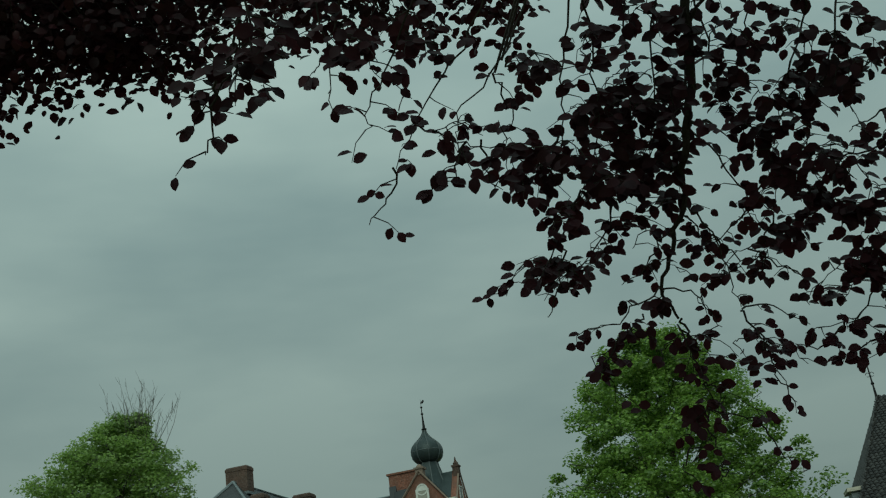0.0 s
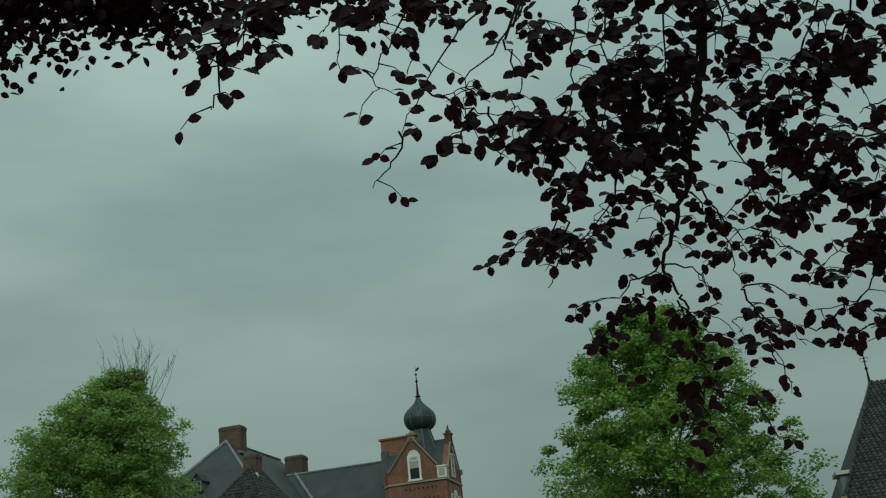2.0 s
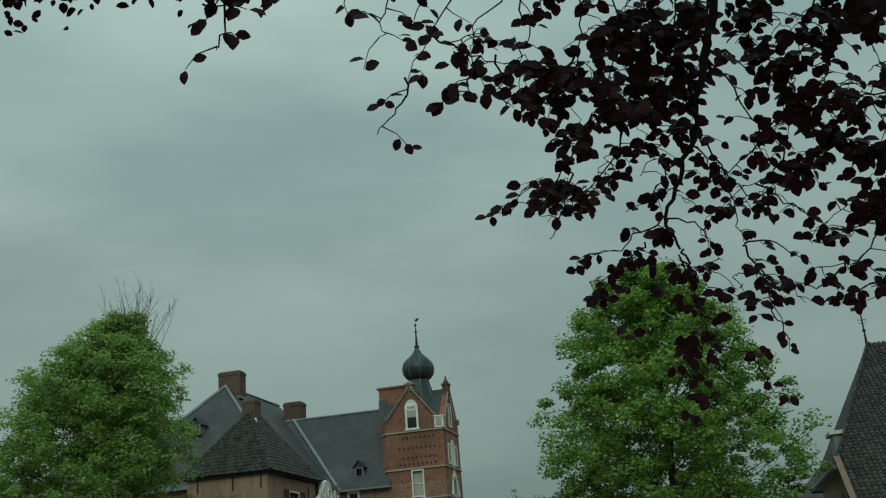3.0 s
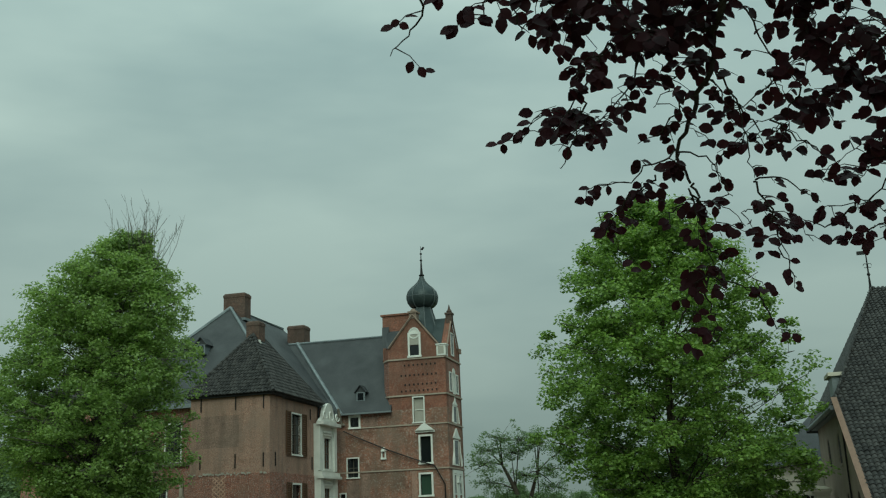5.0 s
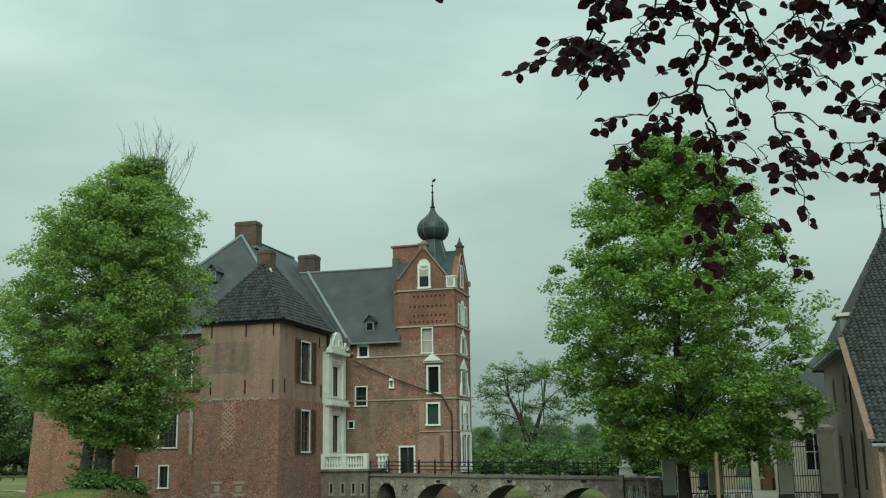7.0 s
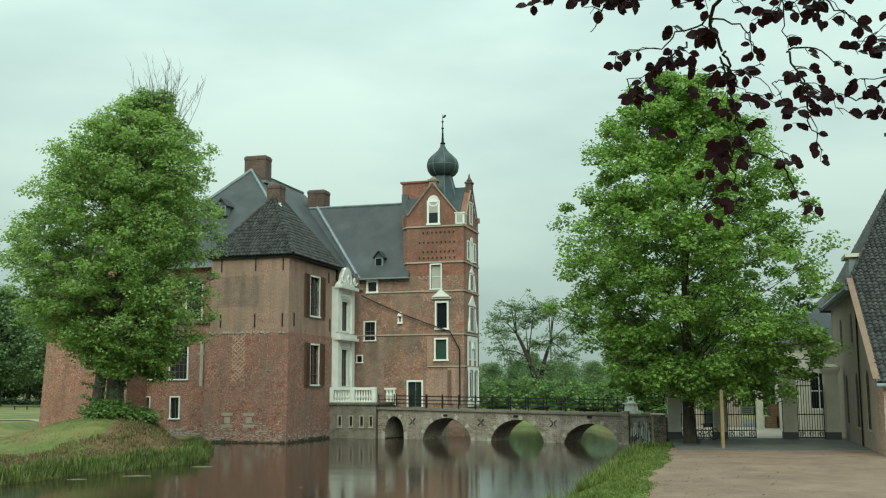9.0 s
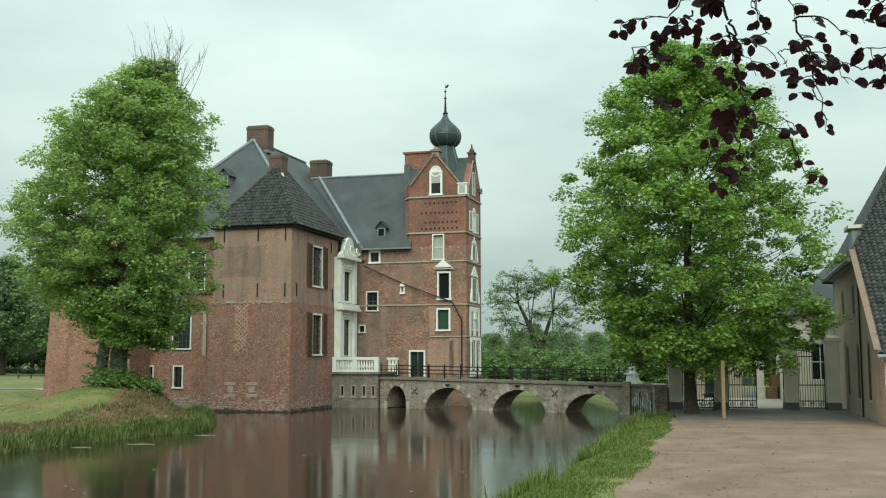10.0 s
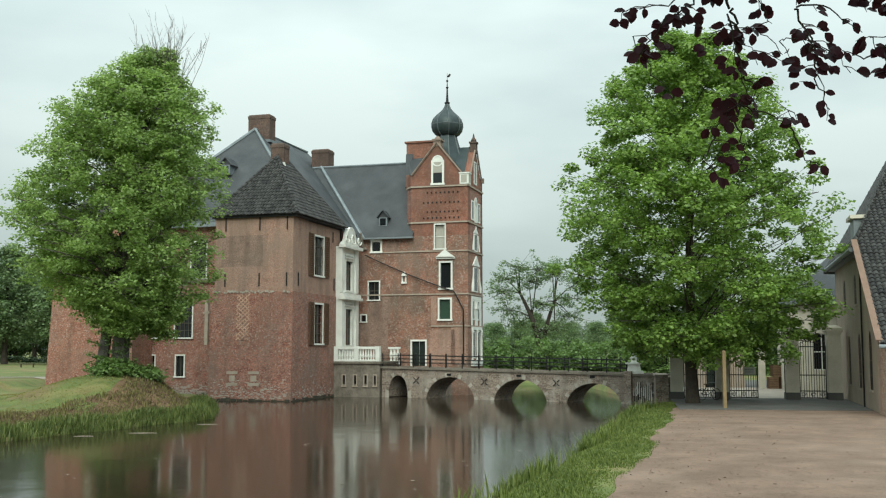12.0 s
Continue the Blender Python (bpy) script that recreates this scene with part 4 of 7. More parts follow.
for p, q in (((gx0 - 0.05, 12.42, 17.02), (gm, 12.42, 19.62)), ((gx1 + 0.05, 12.42, 17.02), (gm, 12.42, 19.62)),
             ((9.42, 13.1, 17.1), (9.42, 14.9, 19.7)), ((9.42, 16.7, 17.1), (9.42, 14.9, 19.7))):
    tube(bm, [p, q], 0.085, 4)
box(bm, 9.3, 9.5, 17.05, 17.38, 16.9, 17.3)
sub("coping", bm, COPING, gab, "brownish stone gable coping")
bm = bmesh.new()
box(bm, 6.5, 7.1, 12.45, 13.2, 19.3, 19.75)
box(bm, 6.4, 7.2, 12.38, 13.3, 19.75, 19.9)
box(bm, 6.55, 7.05, 12.5, 13.1, 19.9, 20.15, 0.15)
sub("gable_stack", bm, COPING, gab)
bm = bmesh.new()
box(bm, 9.0, 9.5, 14.5, 15.1, 19.0, 19.8)
box(bm, 8.94, 9.56, 14.44, 15.16, 19.8, 19.95)
turned(bm, [(0.2, 19.95), (0.24, 20.1), (0.1, 20.3), (0.03, 20.65)], 9.25, 14.8, 8)
sub("pinnacle", bm, CHIMNEY, gab, "brick pinnacle with stone finial")
gw = window("x", 12.5, -1, 6.5, 7.25, 16.3, 18.0, bars=(0, 1), border=0.16, proud=0.1)
bm = bmesh.new()
box(bm, 6.5, 7.25, 12.42, 12.47, 16.3, 17.1)
sub("pane", bm, GLASS, gw)
bm = bmesh.new()
box(bm, 6.5, 7.25, 12.425, 12.47, 17.15, 18.0)
sub("pane", bm, BLIND, gw)
bm = bmesh.new()
turned(bm, [(0.46, -0.03), (0.46, 0.06), (0.36, 0.06), (0.36, 0.02)], 0, 0, 20)
bmesh.ops.rotate(bm, cent=(0, 0, 0), matrix=Matrix.Rotation(radians(90), 3, "X"), verts=bm.verts)
bmesh.ops.translate(bm, vec=(6.87, 12.46, 18.1), verts=bm.verts)
sub("arched_head", bm, WHITE, gw)
for y in (14.55,):
    flush_window(y, y + 0.7, 16.5, 18.2, rails=1)
# corner dormer in white
bm = bmesh.new()
box(bm, 8.7, 9.44, 12.38, 13.1, 16.15, 16.98)
box(bm, 8.64, 9.5, 12.32, 13.16, 16.98, 17.08)
cd = sub("corner_lantern", bm, WHITE, castle, "white corner lantern beside the gable")
bm = bmesh.new()
box(bm, 8.82, 9.3, 12.36, 12.4, 16.27, 16.88)
box(bm, 9.42, 9.46, 12.5, 12.95, 16.27, 16.88)
sub("pane", bm, BLIND, cd)
# back stack of the tower
bm = bmesh.new()
box(bm, 3.55, 5.9, 14.6, 15.4, 17.0, 20.1)
box(bm, 3.4, 6.0, 14.5, 15.5, 20.1, 20.25)
sub("chimney", bm, BRICK_TOWER, castle, "broad brick chimney wall behind the tower")
bm = bmesh.new()
slab(bm, [(4.35, 13.3, 17.1), (6.0, 12.9, 18.4), (6.0, 14.6, 18.8), (3.55, 14.6, 18.8)], 0.1)
slab(bm, [(3.9, 13.2, 16.2), (4.4, 13.2, 16.3), (4.1, 14.6, 19.2), (3.5, 14.6, 19.2)], 0.2)
sub("tower_roof_slope", bm, SLATE, castle)
# curved octagonal roof, onion dome and spire
OX, OY = 6.98, 14.9
bm = bmesh.new()
turned(bm, [(2.55, 16.6), (2.1, 17.3), (1.55, 18.2), (1.15, 19.2), (0.85, 20.2), (0.72, 20.75)], OX, OY, 8, 0.5)
slab(bm, [(gx0, 12.9, 17.0), (gm, 12.9, 19.4), (gm, 14.9, 19.4), (gx0, 14.9, 17.0)][::-1], 0.1)
slab(bm, [(gx1, 12.9, 17.0), (gm, 12.9, 19.4), (gm, 14.9, 19.4), (gx1, 14.9, 17.0)], 0.1)
slab(bm, [(8.9, 13.2, 17.1), (8.9, 14.9, 19.5), (6.9, 14.9, 19.5), (6.9, 13.2, 17.1)][::-1], 0.1)
slab(bm, [(8.9, 16.6, 17.1), (8.9, 14.9, 19.5), (6.9, 14.9, 19.5), (6.9, 16.6, 17.1)], 0.1)
sub("tower_roof", bm, DOME, castle, "concave octagonal lead tower roof")
bm = bmesh.new()
prof = [(0.72, 20.55), (0.98, 20.7), (1.2, 20.98), (1.29, 21.35), (1.28, 21.65), (1.15, 22.0), (0.88, 22.3), (0.58, 22.55), (0.34, 22.8), (0.2, 23.05), (0.12, 23.3)]
turned(bm, prof, OX, OY, 16)
dome = sub("onion_dome", bm, DOME, castle, "dark lead onion dome with raised seams")
for p in dome.data.polygons:
    p.use_smooth = True
for k in range(8):
    bm = bmesh.new()
    c, s = math.cos((k + 0.5) * math.tau / 8), math.sin((k + 0.5) * math.tau / 8)
    tube(bm, [(OX + (r + 0.01) * c, OY + (r + 0.01) * s, z) for r, z in prof], 0.045, 4)
    sub("seam", bm, SEAM, dome)
for k in range(8):
    bm = bmesh.new()
    c, s = math.cos((k + 0.5) * math.tau / 8), math.sin((k + 0.5) * math.tau / 8)
    tube(bm, [(OX + r * c, OY + r * s, z) for r, z in ((2.55, 16.6), (2.1, 17.3), (1.55, 18.2), (1.15, 19.2), (0.85, 20.2), (0.72, 20.75))], 0.05, 4)
    sub("seam", bm, SEAM, dome)
bm = bmesh.new()
turned(bm, [(1.3, 21.45), (1.315, 21.49), (1.3, 21.53)], OX, OY, 16)
sub("seam", bm, SEAM, dome)
bm = bmesh.new()
turned(bm, [(0.12, 23.3), (0.22, 23.33), (0.24, 23.4), (0.12, 23.48), (0.08, 24.1), (0.06, 24.6), (0.12, 24.64), (0.12, 24.7), (0.045, 24.76), (0.035, 25.15), (0.1, 25.2), (0.1, 25.27), (0.02, 25.35), (0.015, 25.9)], OX, OY, 8)
sp = sub("spire", bm, IRON, castle, "slim iron spire above the dome")
bm = bmesh.new()
slab(bm, [(OX - 0.05, OY, 25.58), (OX + 0.15, OY, 25.54), (OX + 0.32, OY, 25.74), (OX + 0.22, OY, 25.86), (OX + 0.08, OY, 25.74)], 0.03)
sub("weather_vane", bm, IRON, sp)

# white entrance bay on the pavilion flank
bm = bmesh.new()
walling(bm, "y", 0.35, 8.0, 11.6, 2.1, 11.0, -0.5, [(9.1, 10.4, 7.65, 9.95), (9.1, 10.4, 3.4, 6.2)])
for y0, y1 in ((8.0, 8.55), (11.05, 11.6)):
    box(bm, 0.35, 0.55, y0, y1, 2.1, 6.9)
    box(bm, 0.35, 0.52, y0, y1, 7.5, 10.9)
bay = sub("entrance_bay", bm, WHITE, castle, "white stone entrance bay with scrolled gable")
bm = bmesh.new()
box(bm, 0.3, 0.85, 7.85, 11.75, 6.9, 7.1)
box(bm, 0.3, 0.72, 7.9, 11.7, 7.1, 7.4)
sub("cornice", bm, WHITE, bay)
sub("cornice", box(bmesh.new(), 0.3, 0.85, 7.85, 11.75, 10.9, 11.15), WHITE, bay)
bm = bmesh.new()
prof2 = []
for i in range(25):
    q = i / 24
    y = 8.0 + 3.6 * q
    c = abs(q - 0.5) * 2
    prof2.append((0.6, y, 11.15 + (1.5 * math.sqrt(max(0, 1 - (c / 0.62) ** 2)) if c < 0.6 else 0.32 * math.cos((c - 0.6) * 4))))
slab(bm, [(0.6, 8.0, 11.1), (0.6, 11.6, 11.1), *prof2[::-1]], 0.35)
for y, r in ((8.5, 0.4), (11.1, 0.4), (9.8, 0.5)):
    tube(bm, [(0.62 + 0.02 * k, y + r * math.cos(k * 0.5) * (1 - k / 20), 11.55 + r * math.sin(k * 0.5) * (1 - k / 20)) for k in range(14)], 0.06, 5)
sub("scrolled_gable", bm, WHITE, bay)
bm = bmesh.new()
tube(bm, [(0.62, 11.7, 12.4), (0.62, 12.1, 11.6), (0.62, 12.3, 11.2), (0.9, 12.4, 11.15)], [0.1, 0.14, 0.18, 0.12], 7)
sub("volute", bm, PLASTER_GREY, bay)
for z0, z1 in ((7.65, 9.95), (3.4, 6.2)):
    bm = bmesh.new()
    box(bm, 0.2, 0.24, 9.1, 10.4, z0, z1)
    p = sub("pane", bm, GLASS, bay)
    bm = bmesh.new()
    for y in (9.12, 9.72, 10.32):
        box(bm, 0.24, 0.29, y, y + 0.06, z0, z1)
    for k in range(1, 4):
        box(bm, 0.24, 0.285, 9.1, 10.4, z0 + (z1 - z0) * k / 4 - 0.03, z0 + (z1 - z0) * k / 4 + 0.03)
    sub("glazing_bar", bm, SHUTTER, p)
    bm = bmesh.new()
    for y in (8.88, 10.42):
        box(bm, 0.35, 0.45, y, y + 0.2, z0, z1)
    box(bm, 0.35, 0.47, 8.84, 10.66, z1, z1 + 0.18)
    box(bm, 0.35, 0.56, 8.78, 10.72, z1 + 0.18, z1 + 0.28)
    box(bm, 0.35, 0.52, 8.84, 10.66, z0 - 0.14, z0)
    sub("architrave", bm, WHITE, bay)
    bm = bmesh.new()
    for k in range(7):
        turned(bm, [(0.04, z1 + 0.36), (0.11, z1 + 0.42), (0.09, z1 + 0.52), (0.02, z1 + 0.58)], 0.42, 9.05 + k * 0.24, 7)
    sub("carved_frieze", bm, WHITE, bay)

# terrace with balustrade
slits = [(0.8, 1.0, 0.45, 1.12), (1.7, 1.9, 0.45, 1.12), (2.55, 2.75, 0.45, 1.12), (3.3, 3.48, 0.45, 1.12)]
bm = bmesh.new()
walling(bm, "x", 7.6, 0.06, 3.75, -1.4, 2.0, 0.5, slits)
walling(bm, "y", 3.75, 8.1, 12.5, -1.4, 2.0, -0.5)
box(bm, 0.06, 3.25, 8.1, 12.4, 1.6, 2.0)
terr = sub("terrace", bm, PLASTER_GREY, castle, "stained grey terrace base with slit windows")
for s in slits:
    bm = bmesh.new()
    box(bm, s[0] - 0.07, s[0], 7.56, 7.8, s[2] - 0.1, s[3] + 0.08)
    box(bm, s[1], s[1] + 0.07, 7.56, 7.8, s[2] - 0.1, s[3] + 0.08)
    box(bm, s[0], s[1], 7.56, 7.8, s[3], s[3] + 0.08)
    box(bm, s[0] - 0.12, s[1] + 0.12, 7.52, 7.8, s[2] - 0.2, s[2] - 0.1)
    fr = sub("slit_frame", bm, SAND, terr)
    bm = bmesh.new()
    box(bm, s[0], s[1], 7.75, 7.79, s[2], s[3])
    sub("pane", bm, GLASS, fr)
bm = bmesh.new()
box(bm, 0.0, 3.9, 7.45, 12.45, 2.0, 2.17)
sub("coping", bm, PLASTER_GREY, terr)
bal = sub("balustrade", box(bmesh.new(), 0.1, 3.75, 7.52, 7.8, 3.08, 3.28), WHITE, castle, "white stone balustrade round the terrace")
bm = bmesh.new()
box(bm, 0.1, 3.75, 7.53, 7.79, 2.17, 2.3)
sub("base_rail", bm, WHITE, bal)
for x in (0.1, 1.78, 3.45):
    bm = bmesh.new()
    box(bm, x, x + 0.32, 7.49, 7.83, 2.17, 3.3)
    sub("post", bm, WHITE, bal)
for i in range(15):
    x = 0.53 + i * 0.21
    if any(a - 0.08 < x < a + 0.4 for a in (1.78, 3.45)):
        continue
    bm = bmesh.new()
    turned(bm, [(0.08, 2.3), (0.05, 2.36), (0.1, 2.55), (0.06, 2.8), (0.05, 2.95), (0.08, 3.08)], x, 7.66, 8)
    sub("baluster", bm, WHITE, bal)
bm = bmesh.new()
for i in range(3):
    turned(bm, [(0.12, 2.1), (0.08, 2.3), (0.15, 2.6), (0.09, 2.9), (0.13, 3.1)], 3.3 + i * 0.28, 11.6, 8)
box(bm, 3.1, 4.05, 11.45, 11.75, 3.1, 3.25)
box(bm, 3.1, 4.05, 11.45, 11.75, 1.9, 2.1)
sub("balustrade_return", bm, WHITE, bal)
# pipe slanting across the front, then straight down
bm = bmesh.new()
tube(bm, [(0.85, 12.2, 10.66), (2.2, 12.28, 10.0), (4.5, 12.3, 9.0), (6.6, 12.3, 8.2), (8.25, 12.3, 7.6), (9.0, 12.35, 6.2), (9.0, 12.35, 1.9)], 0.05, 6)
sub("wall_pipe", bm, IRON, castle, "dark pipe running slantwise down the front")


# ---- bridge ----
def build_bridge():
    br = thing("bridge", pose(-4.6, 79.0, 0, 0, 0, -31.6), "old grey stone arched bridge with iron railings over the moat", "bridge")
    length, width = 22.0, 2.6
    arches = [(0.64, 2.36, 1.15), (3.95, 8.05, 1.08), (9.6, 13.75, 1.0), (15.2, 19.15, 0.82)]

    def top(s):
        return 1.64 - 0.34 * s / length

    def under(s):
        for a, b, z in arches:
            if a < s < b:
                c = (s - (a + b) / 2) / ((b - a) / 2)
                return -0.75 + (z + 0.75) * math.sqrt(max(0.0, 1 - c * c)) ** (1.0 if b - a > 2 else 0.6)
        return -1.4
    cuts = sorted({0.0, length, *np.arange(0, length, 0.2).round(2).tolist(), *(c for a, b, _ in arches for k in range(9) for c in (a + 0.001 + 0.04 * k, b - 0.001 - 0.04 * k))})
    bm = bmesh.new()
    for s, t in zip(cuts, cuts[1:]):
        m = (s + t) / 2
        lo0, lo1 = (under(s + 1e-4), under(t - 1e-4)) if under(m) > -1.3 else (-1.4, -1.4)
        v = [bm.verts.new((x, y, z)) for y in (0, width) for x, z in ((s, lo0), (t, lo1), (t, top(t)), (s, top(s)))]
        for f in ((0, 1, 2, 3), (7, 6, 5, 4), (0, 4, 5, 1), (3, 2, 6, 7)):
            bm.faces.new([v[i] for i in f])
    bmesh.ops.remove_doubles(bm, verts=bm.verts, dist=0.0005)
    part("bridge_body", bm, STONE_BRIDGE, br, "weathered stone arches")
    # closed walls and roof, added behind the narrow arch to keep it dark
    bm = bmesh.new()
    box(bm, 0.2, 0.63, width, 7.0, -1.4, 1.5)
    box(bm, 2.37, 2.8, width, 7.0, -1.4, 1.5)
    box(bm, 0.63, 2.37, 6.6, 7.0, -1.4, 1.5)
    box(bm, 0.63, 2.37, width, 6.6, 1.2, 1.5)
    part("arch_darkening_walls", bm, STONE_BRIDGE, br, "unseen stone walls and roof added to darken the narrow arch")
    # ring of voussoirs round each arch
    for a, b, z in arches:
        n = 13 if b - a < 2 else 25
        for k in range(n):
            def at(q, r):
                ang = math.pi * (1 - q)
                return ((a + b) / 2 + ((b - a) / 2 + r) * math.cos(ang), -0.75 + (z + 0.75 + r) * math.sin(ang) ** (1.0 if b - a > 2 else 0.65))
            q0, q1 = (k + 0.04) / n, (k + 0.96) / n
            p = [at(q0, 0.0), at(q1, 0.0), at(q1, 0.3), at(q0, 0.3)]
            bm = bmesh.new()
            slab(bm, [(x, -0.035, zz) for x, zz in p][::-1], -0.05)
            part("voussoir", bm, PLASTER_PALE if (k * 7 + int(a)) % 4 == 0 else STONE_BRIDGE, br)
    bm = bmesh.new()
    slab(bm, [(-0.2, -0.12, top(0) + 0.16), (length, -0.12, top(length) + 0.16), (length, 0.38, top(length) + 0.16), (-0.2, 0.38, top(0) + 0.16)], 0.15)
    slab(bm, [(-0.2, width - 0.38, top(0) + 0.16), (length, width - 0.38, top(length) + 0.16), (length, width + 0.12, top(length) + 0.16), (-0.2, width + 0.12, top(0) + 0.16)], 0.15)
    part("coping", bm, PLASTER_GREY, br, "dark stained stone coping")
    for x in (3.1, 8.85, 14.45):
        bm = bmesh.new()
        for sx in (-1, 1):
            tube(bm, [(x + sx * 0.25, -0.05, 1.02), (x + sx * 0.06, -0.05, 0.87), (x + sx * 0.06, -0.05, 0.73), (x + sx * 0.25, -0.05, 0.58)], 0.03, 5)
        part("wall_tie", bm, IRON, br)
    for a, b, _ in arches[1:]:
        bm = bmesh.new()
        box(bm, (a + b) / 2 - 0.25, (a + b) / 2 + 0.1, -0.06, 0.02, 1.17, 1.33)
        part("spout", bm, IRON, br)
    # pier at the gate end
    bm = bmesh.new()
    box(bm, 19.4, 19.9, -0.25, 0.3, -1.4, top(19) + 0.3)
    part("buttress", bm, STONE_BRIDGE, br)
    rng = random.Random(3)
    for i in range(38):
        x = 19.95 + i * 0.053
        bm = bmesh.new()
        h = rng.uniform(0.4, 1.4)
        w = rng.uniform(0.03, 0.1)
        box(bm, x, x + w, -0.012 - 0.004 * (i % 3), 0.01, 0.7 - h, 0.8 + rng.uniform(-0.5, 0.25), w * 0.2)
        part("lime_streak", bm, WHITE if i % 5 in (0, 3) else IRON if i % 5 != 2 else PLASTER_PALE, br)
    # railings
    for y in (0.12, width - 0.12):
        rail = bmesh.new()
        for h in (0.32, 0.58, 0.86):
            tube(rail, [(-0.1, y, top(0) + 0.15 + h), (19.5, y, top(19.5) + 0.15 + h)], 0.022, 5)
        part("rail", rail, IRON, br)
        for i in range(15):
            s = i * 1.39
            bm = bmesh.new()
            box(bm, s - 0.032, s + 0.032, y - 0.032, y + 0.032, top(s) + 0.1, top(s) + 1.06)
            turned(bm, [(0.03, top(s) + 1.06), (0.055, top(s) + 1.12), (0.02, top(s) + 1.18)], s, y, 6)
            part("post", bm, IRON, br)
    # statue pedestal
    st = bmesh.new()
    box(st, 19.35, 20.35, 0.0, 0.9, top(19) + 0.1, top(19) + 0.3)
    box(st, 19.5, 20.2, 0.1, 0.8, top(19) + 0.3, top(19) + 0.75, 0.05)
    box(st, 19.42, 20.28, 0.05, 0.85, top(19) + 0.75, top(19) + 0.85)
    turned(st, [(0.28, top(19) + 0.85), (0.16, top(19) + 0.95), (0.26, top(19) + 1.15), (0.22, top(19) + 1.3), (0.1, top(19) + 1.4), (0.14, top(19) + 1.5), (0.02, top(19) + 1.62)], 19.85, 0.45, 10)
    ob = part("stone_ornament", st, WHITE, None, at=pose(-4.6, 79.0, 0, 0, 0, -31.6))
    tagged(ob, "white stone ornament on a pedestal at the bridge end", "ornament")


build_bridge()


# ---- gate ----
def build_gate():
    a, b = Vector((14.3, 64.4, 0)), Vector((23.4, 62.9, 0))
    turn = math.degrees(math.atan2(b.y - a.y, b.x - a.x))
    g = pose(a.x, a.y, 0, 0, 0, turn)
    full = (b - a).length
    spots = (0.0, 2.72, 6.8, full)
    for i, s in enumerate(spots):
        t = thing("gate_pier", g @ pose(s, 0, 0), "pale rendered gate pier with a dark plinth on paving", "gate pier", "gate piers")
        bm = bmesh.new()
        box(bm, -0.38, 0.38, -0.38, 0.38, 0.5, 4.0)
        part("shaft", bm, PIER, t)
        bm = bmesh.new()
        box(bm, -0.42, 0.42, -0.42, 0.42, 0.0, 0.5)
        part("plinth", bm, ASPHALT, t)
        bm = bmesh.new()
        box(bm, -0.46, 0.46, -0.46, 0.46, 4.0, 4.16)
        box(bm, -0.53, 0.53, -0.53, 0.53, 4.16, 4.34)
        box(bm, -0.48, 0.48, -0.48, 0.48, 4.34, 4.5, 0.22)
        part("cap", bm, PIER, t)

    def leaf(x0, x1, y, name, label, crest=False, swing=0.0):
        w = x1 - x0
        t = thing(name, g @ pose(x0, y, 0) @ pose(0, 0, 0, 0, 0, swing), label, "gate", "wrought-iron gates")
        bm = bmesh.new()
        for z in (0.14, 0.55, 1.5, 3.2):
            box(bm, 0.02, w - 0.02, -0.025, 0.025, z, z + 0.06)
        for x in (0.02, w - 0.08):
            box(bm, x, x + 0.06, -0.03, 0.03, 0.1, 3.3)
        part("frame", bm, IRON, t)
        n = max(3, int(w / 0.145))
        for k in range(1, n):
            bm = bmesh.new()
            x = w * k / n
            tube(bm, [(x, 0, 0.15), (x, 0, 3.45)], 0.02, 5)
            tube(bm, [(x, 0, 3.45), (x, 0, 3.62)], [0.035, 0.004], 5)
            part("bar", bm, IRON, t)
        for k in range(max(2, int(w / 0.45))):
            bm = bmesh.new()
            c = w * (k + 0.5) / max(2, int(w / 0.45))
            tube(bm, [(c + 0.15 * math.cos(i * 0.6) * (1 - i / 26), 0.02, 0.37 + 0.15 * math.sin(i * 0.6) * (1 - i / 26)) for i in range(20)], 0.018, 4)
            part("scroll", bm, IRON, t)
        if crest:
            for sx in (-1, 1):
                bm = bmesh.new()
                tube(bm, [(w / 2 + sx * (0.3 + 0.28 * math.cos(i * 0.5) * (1 - i / 24)), 0, 3.75 + 0.3 * math.sin(i * 0.5) * (1 - i / 24)) for i in range(20)], 0.03, 5)
                part("crest_scroll", bm, IRON, t)

    leaf(0.4, 2.32, 0, "iron_railing", "black wrought-iron railing panel between gate piers")
    leaf(3.12, 4.86, 0.1, "iron_gate", "black wrought-iron gate leaf standing closed")
    leaf(6.4, 8.14, 0.05, "iron_gate", "black wrought-iron gate leaf swung open", swing=80)
    leaf(7.2, full - 0.4, 0, "iron_railing", "black wrought-iron railing panel with scrolled crest", crest=True)
    bm = bmesh.new()
    box(bm, -1.25, -0.5, -0.2, 3.5, -0.6, 1.4)
    box(bm, -1.32, -0.5, -0.28, 3.5, 1.4, 1.52)
    w = part("low_wall", bm, STONE_BRIDGE, None, at=g)
    tagged(w, "low dark stone wall joining bridge and gate", "wall", kind="structure")
    bm = bmesh.new()
    for k in range(2):
        tube(bm, [(-1.0 + 0.42 * math.cos(i * 0.35) * (1 - i / 40), 0, 2.35 + 0.42 * math.sin(i * 0.35) * (1 - i / 40)) for i in range(30)], 0.03, 5)
        tube(bm, [(-1.5, 0, 1.8), (-0.6, 0, 2.1), (-0.5, 0, 3.0)], 0.03, 5)
    sc = part("iron_scroll", bm, IRON, None, at=g)
    tagged(sc, "curled black iron scroll on the low wall", "ironwork")
    bm = bmesh.new()
    box(bm, 0, 0.75, -0.02, 0.02, 1.55, 2.0)
    sg = part("gate_sign", bm, WHITE, None, at=g @ pose(3.95, -0.02, 0))
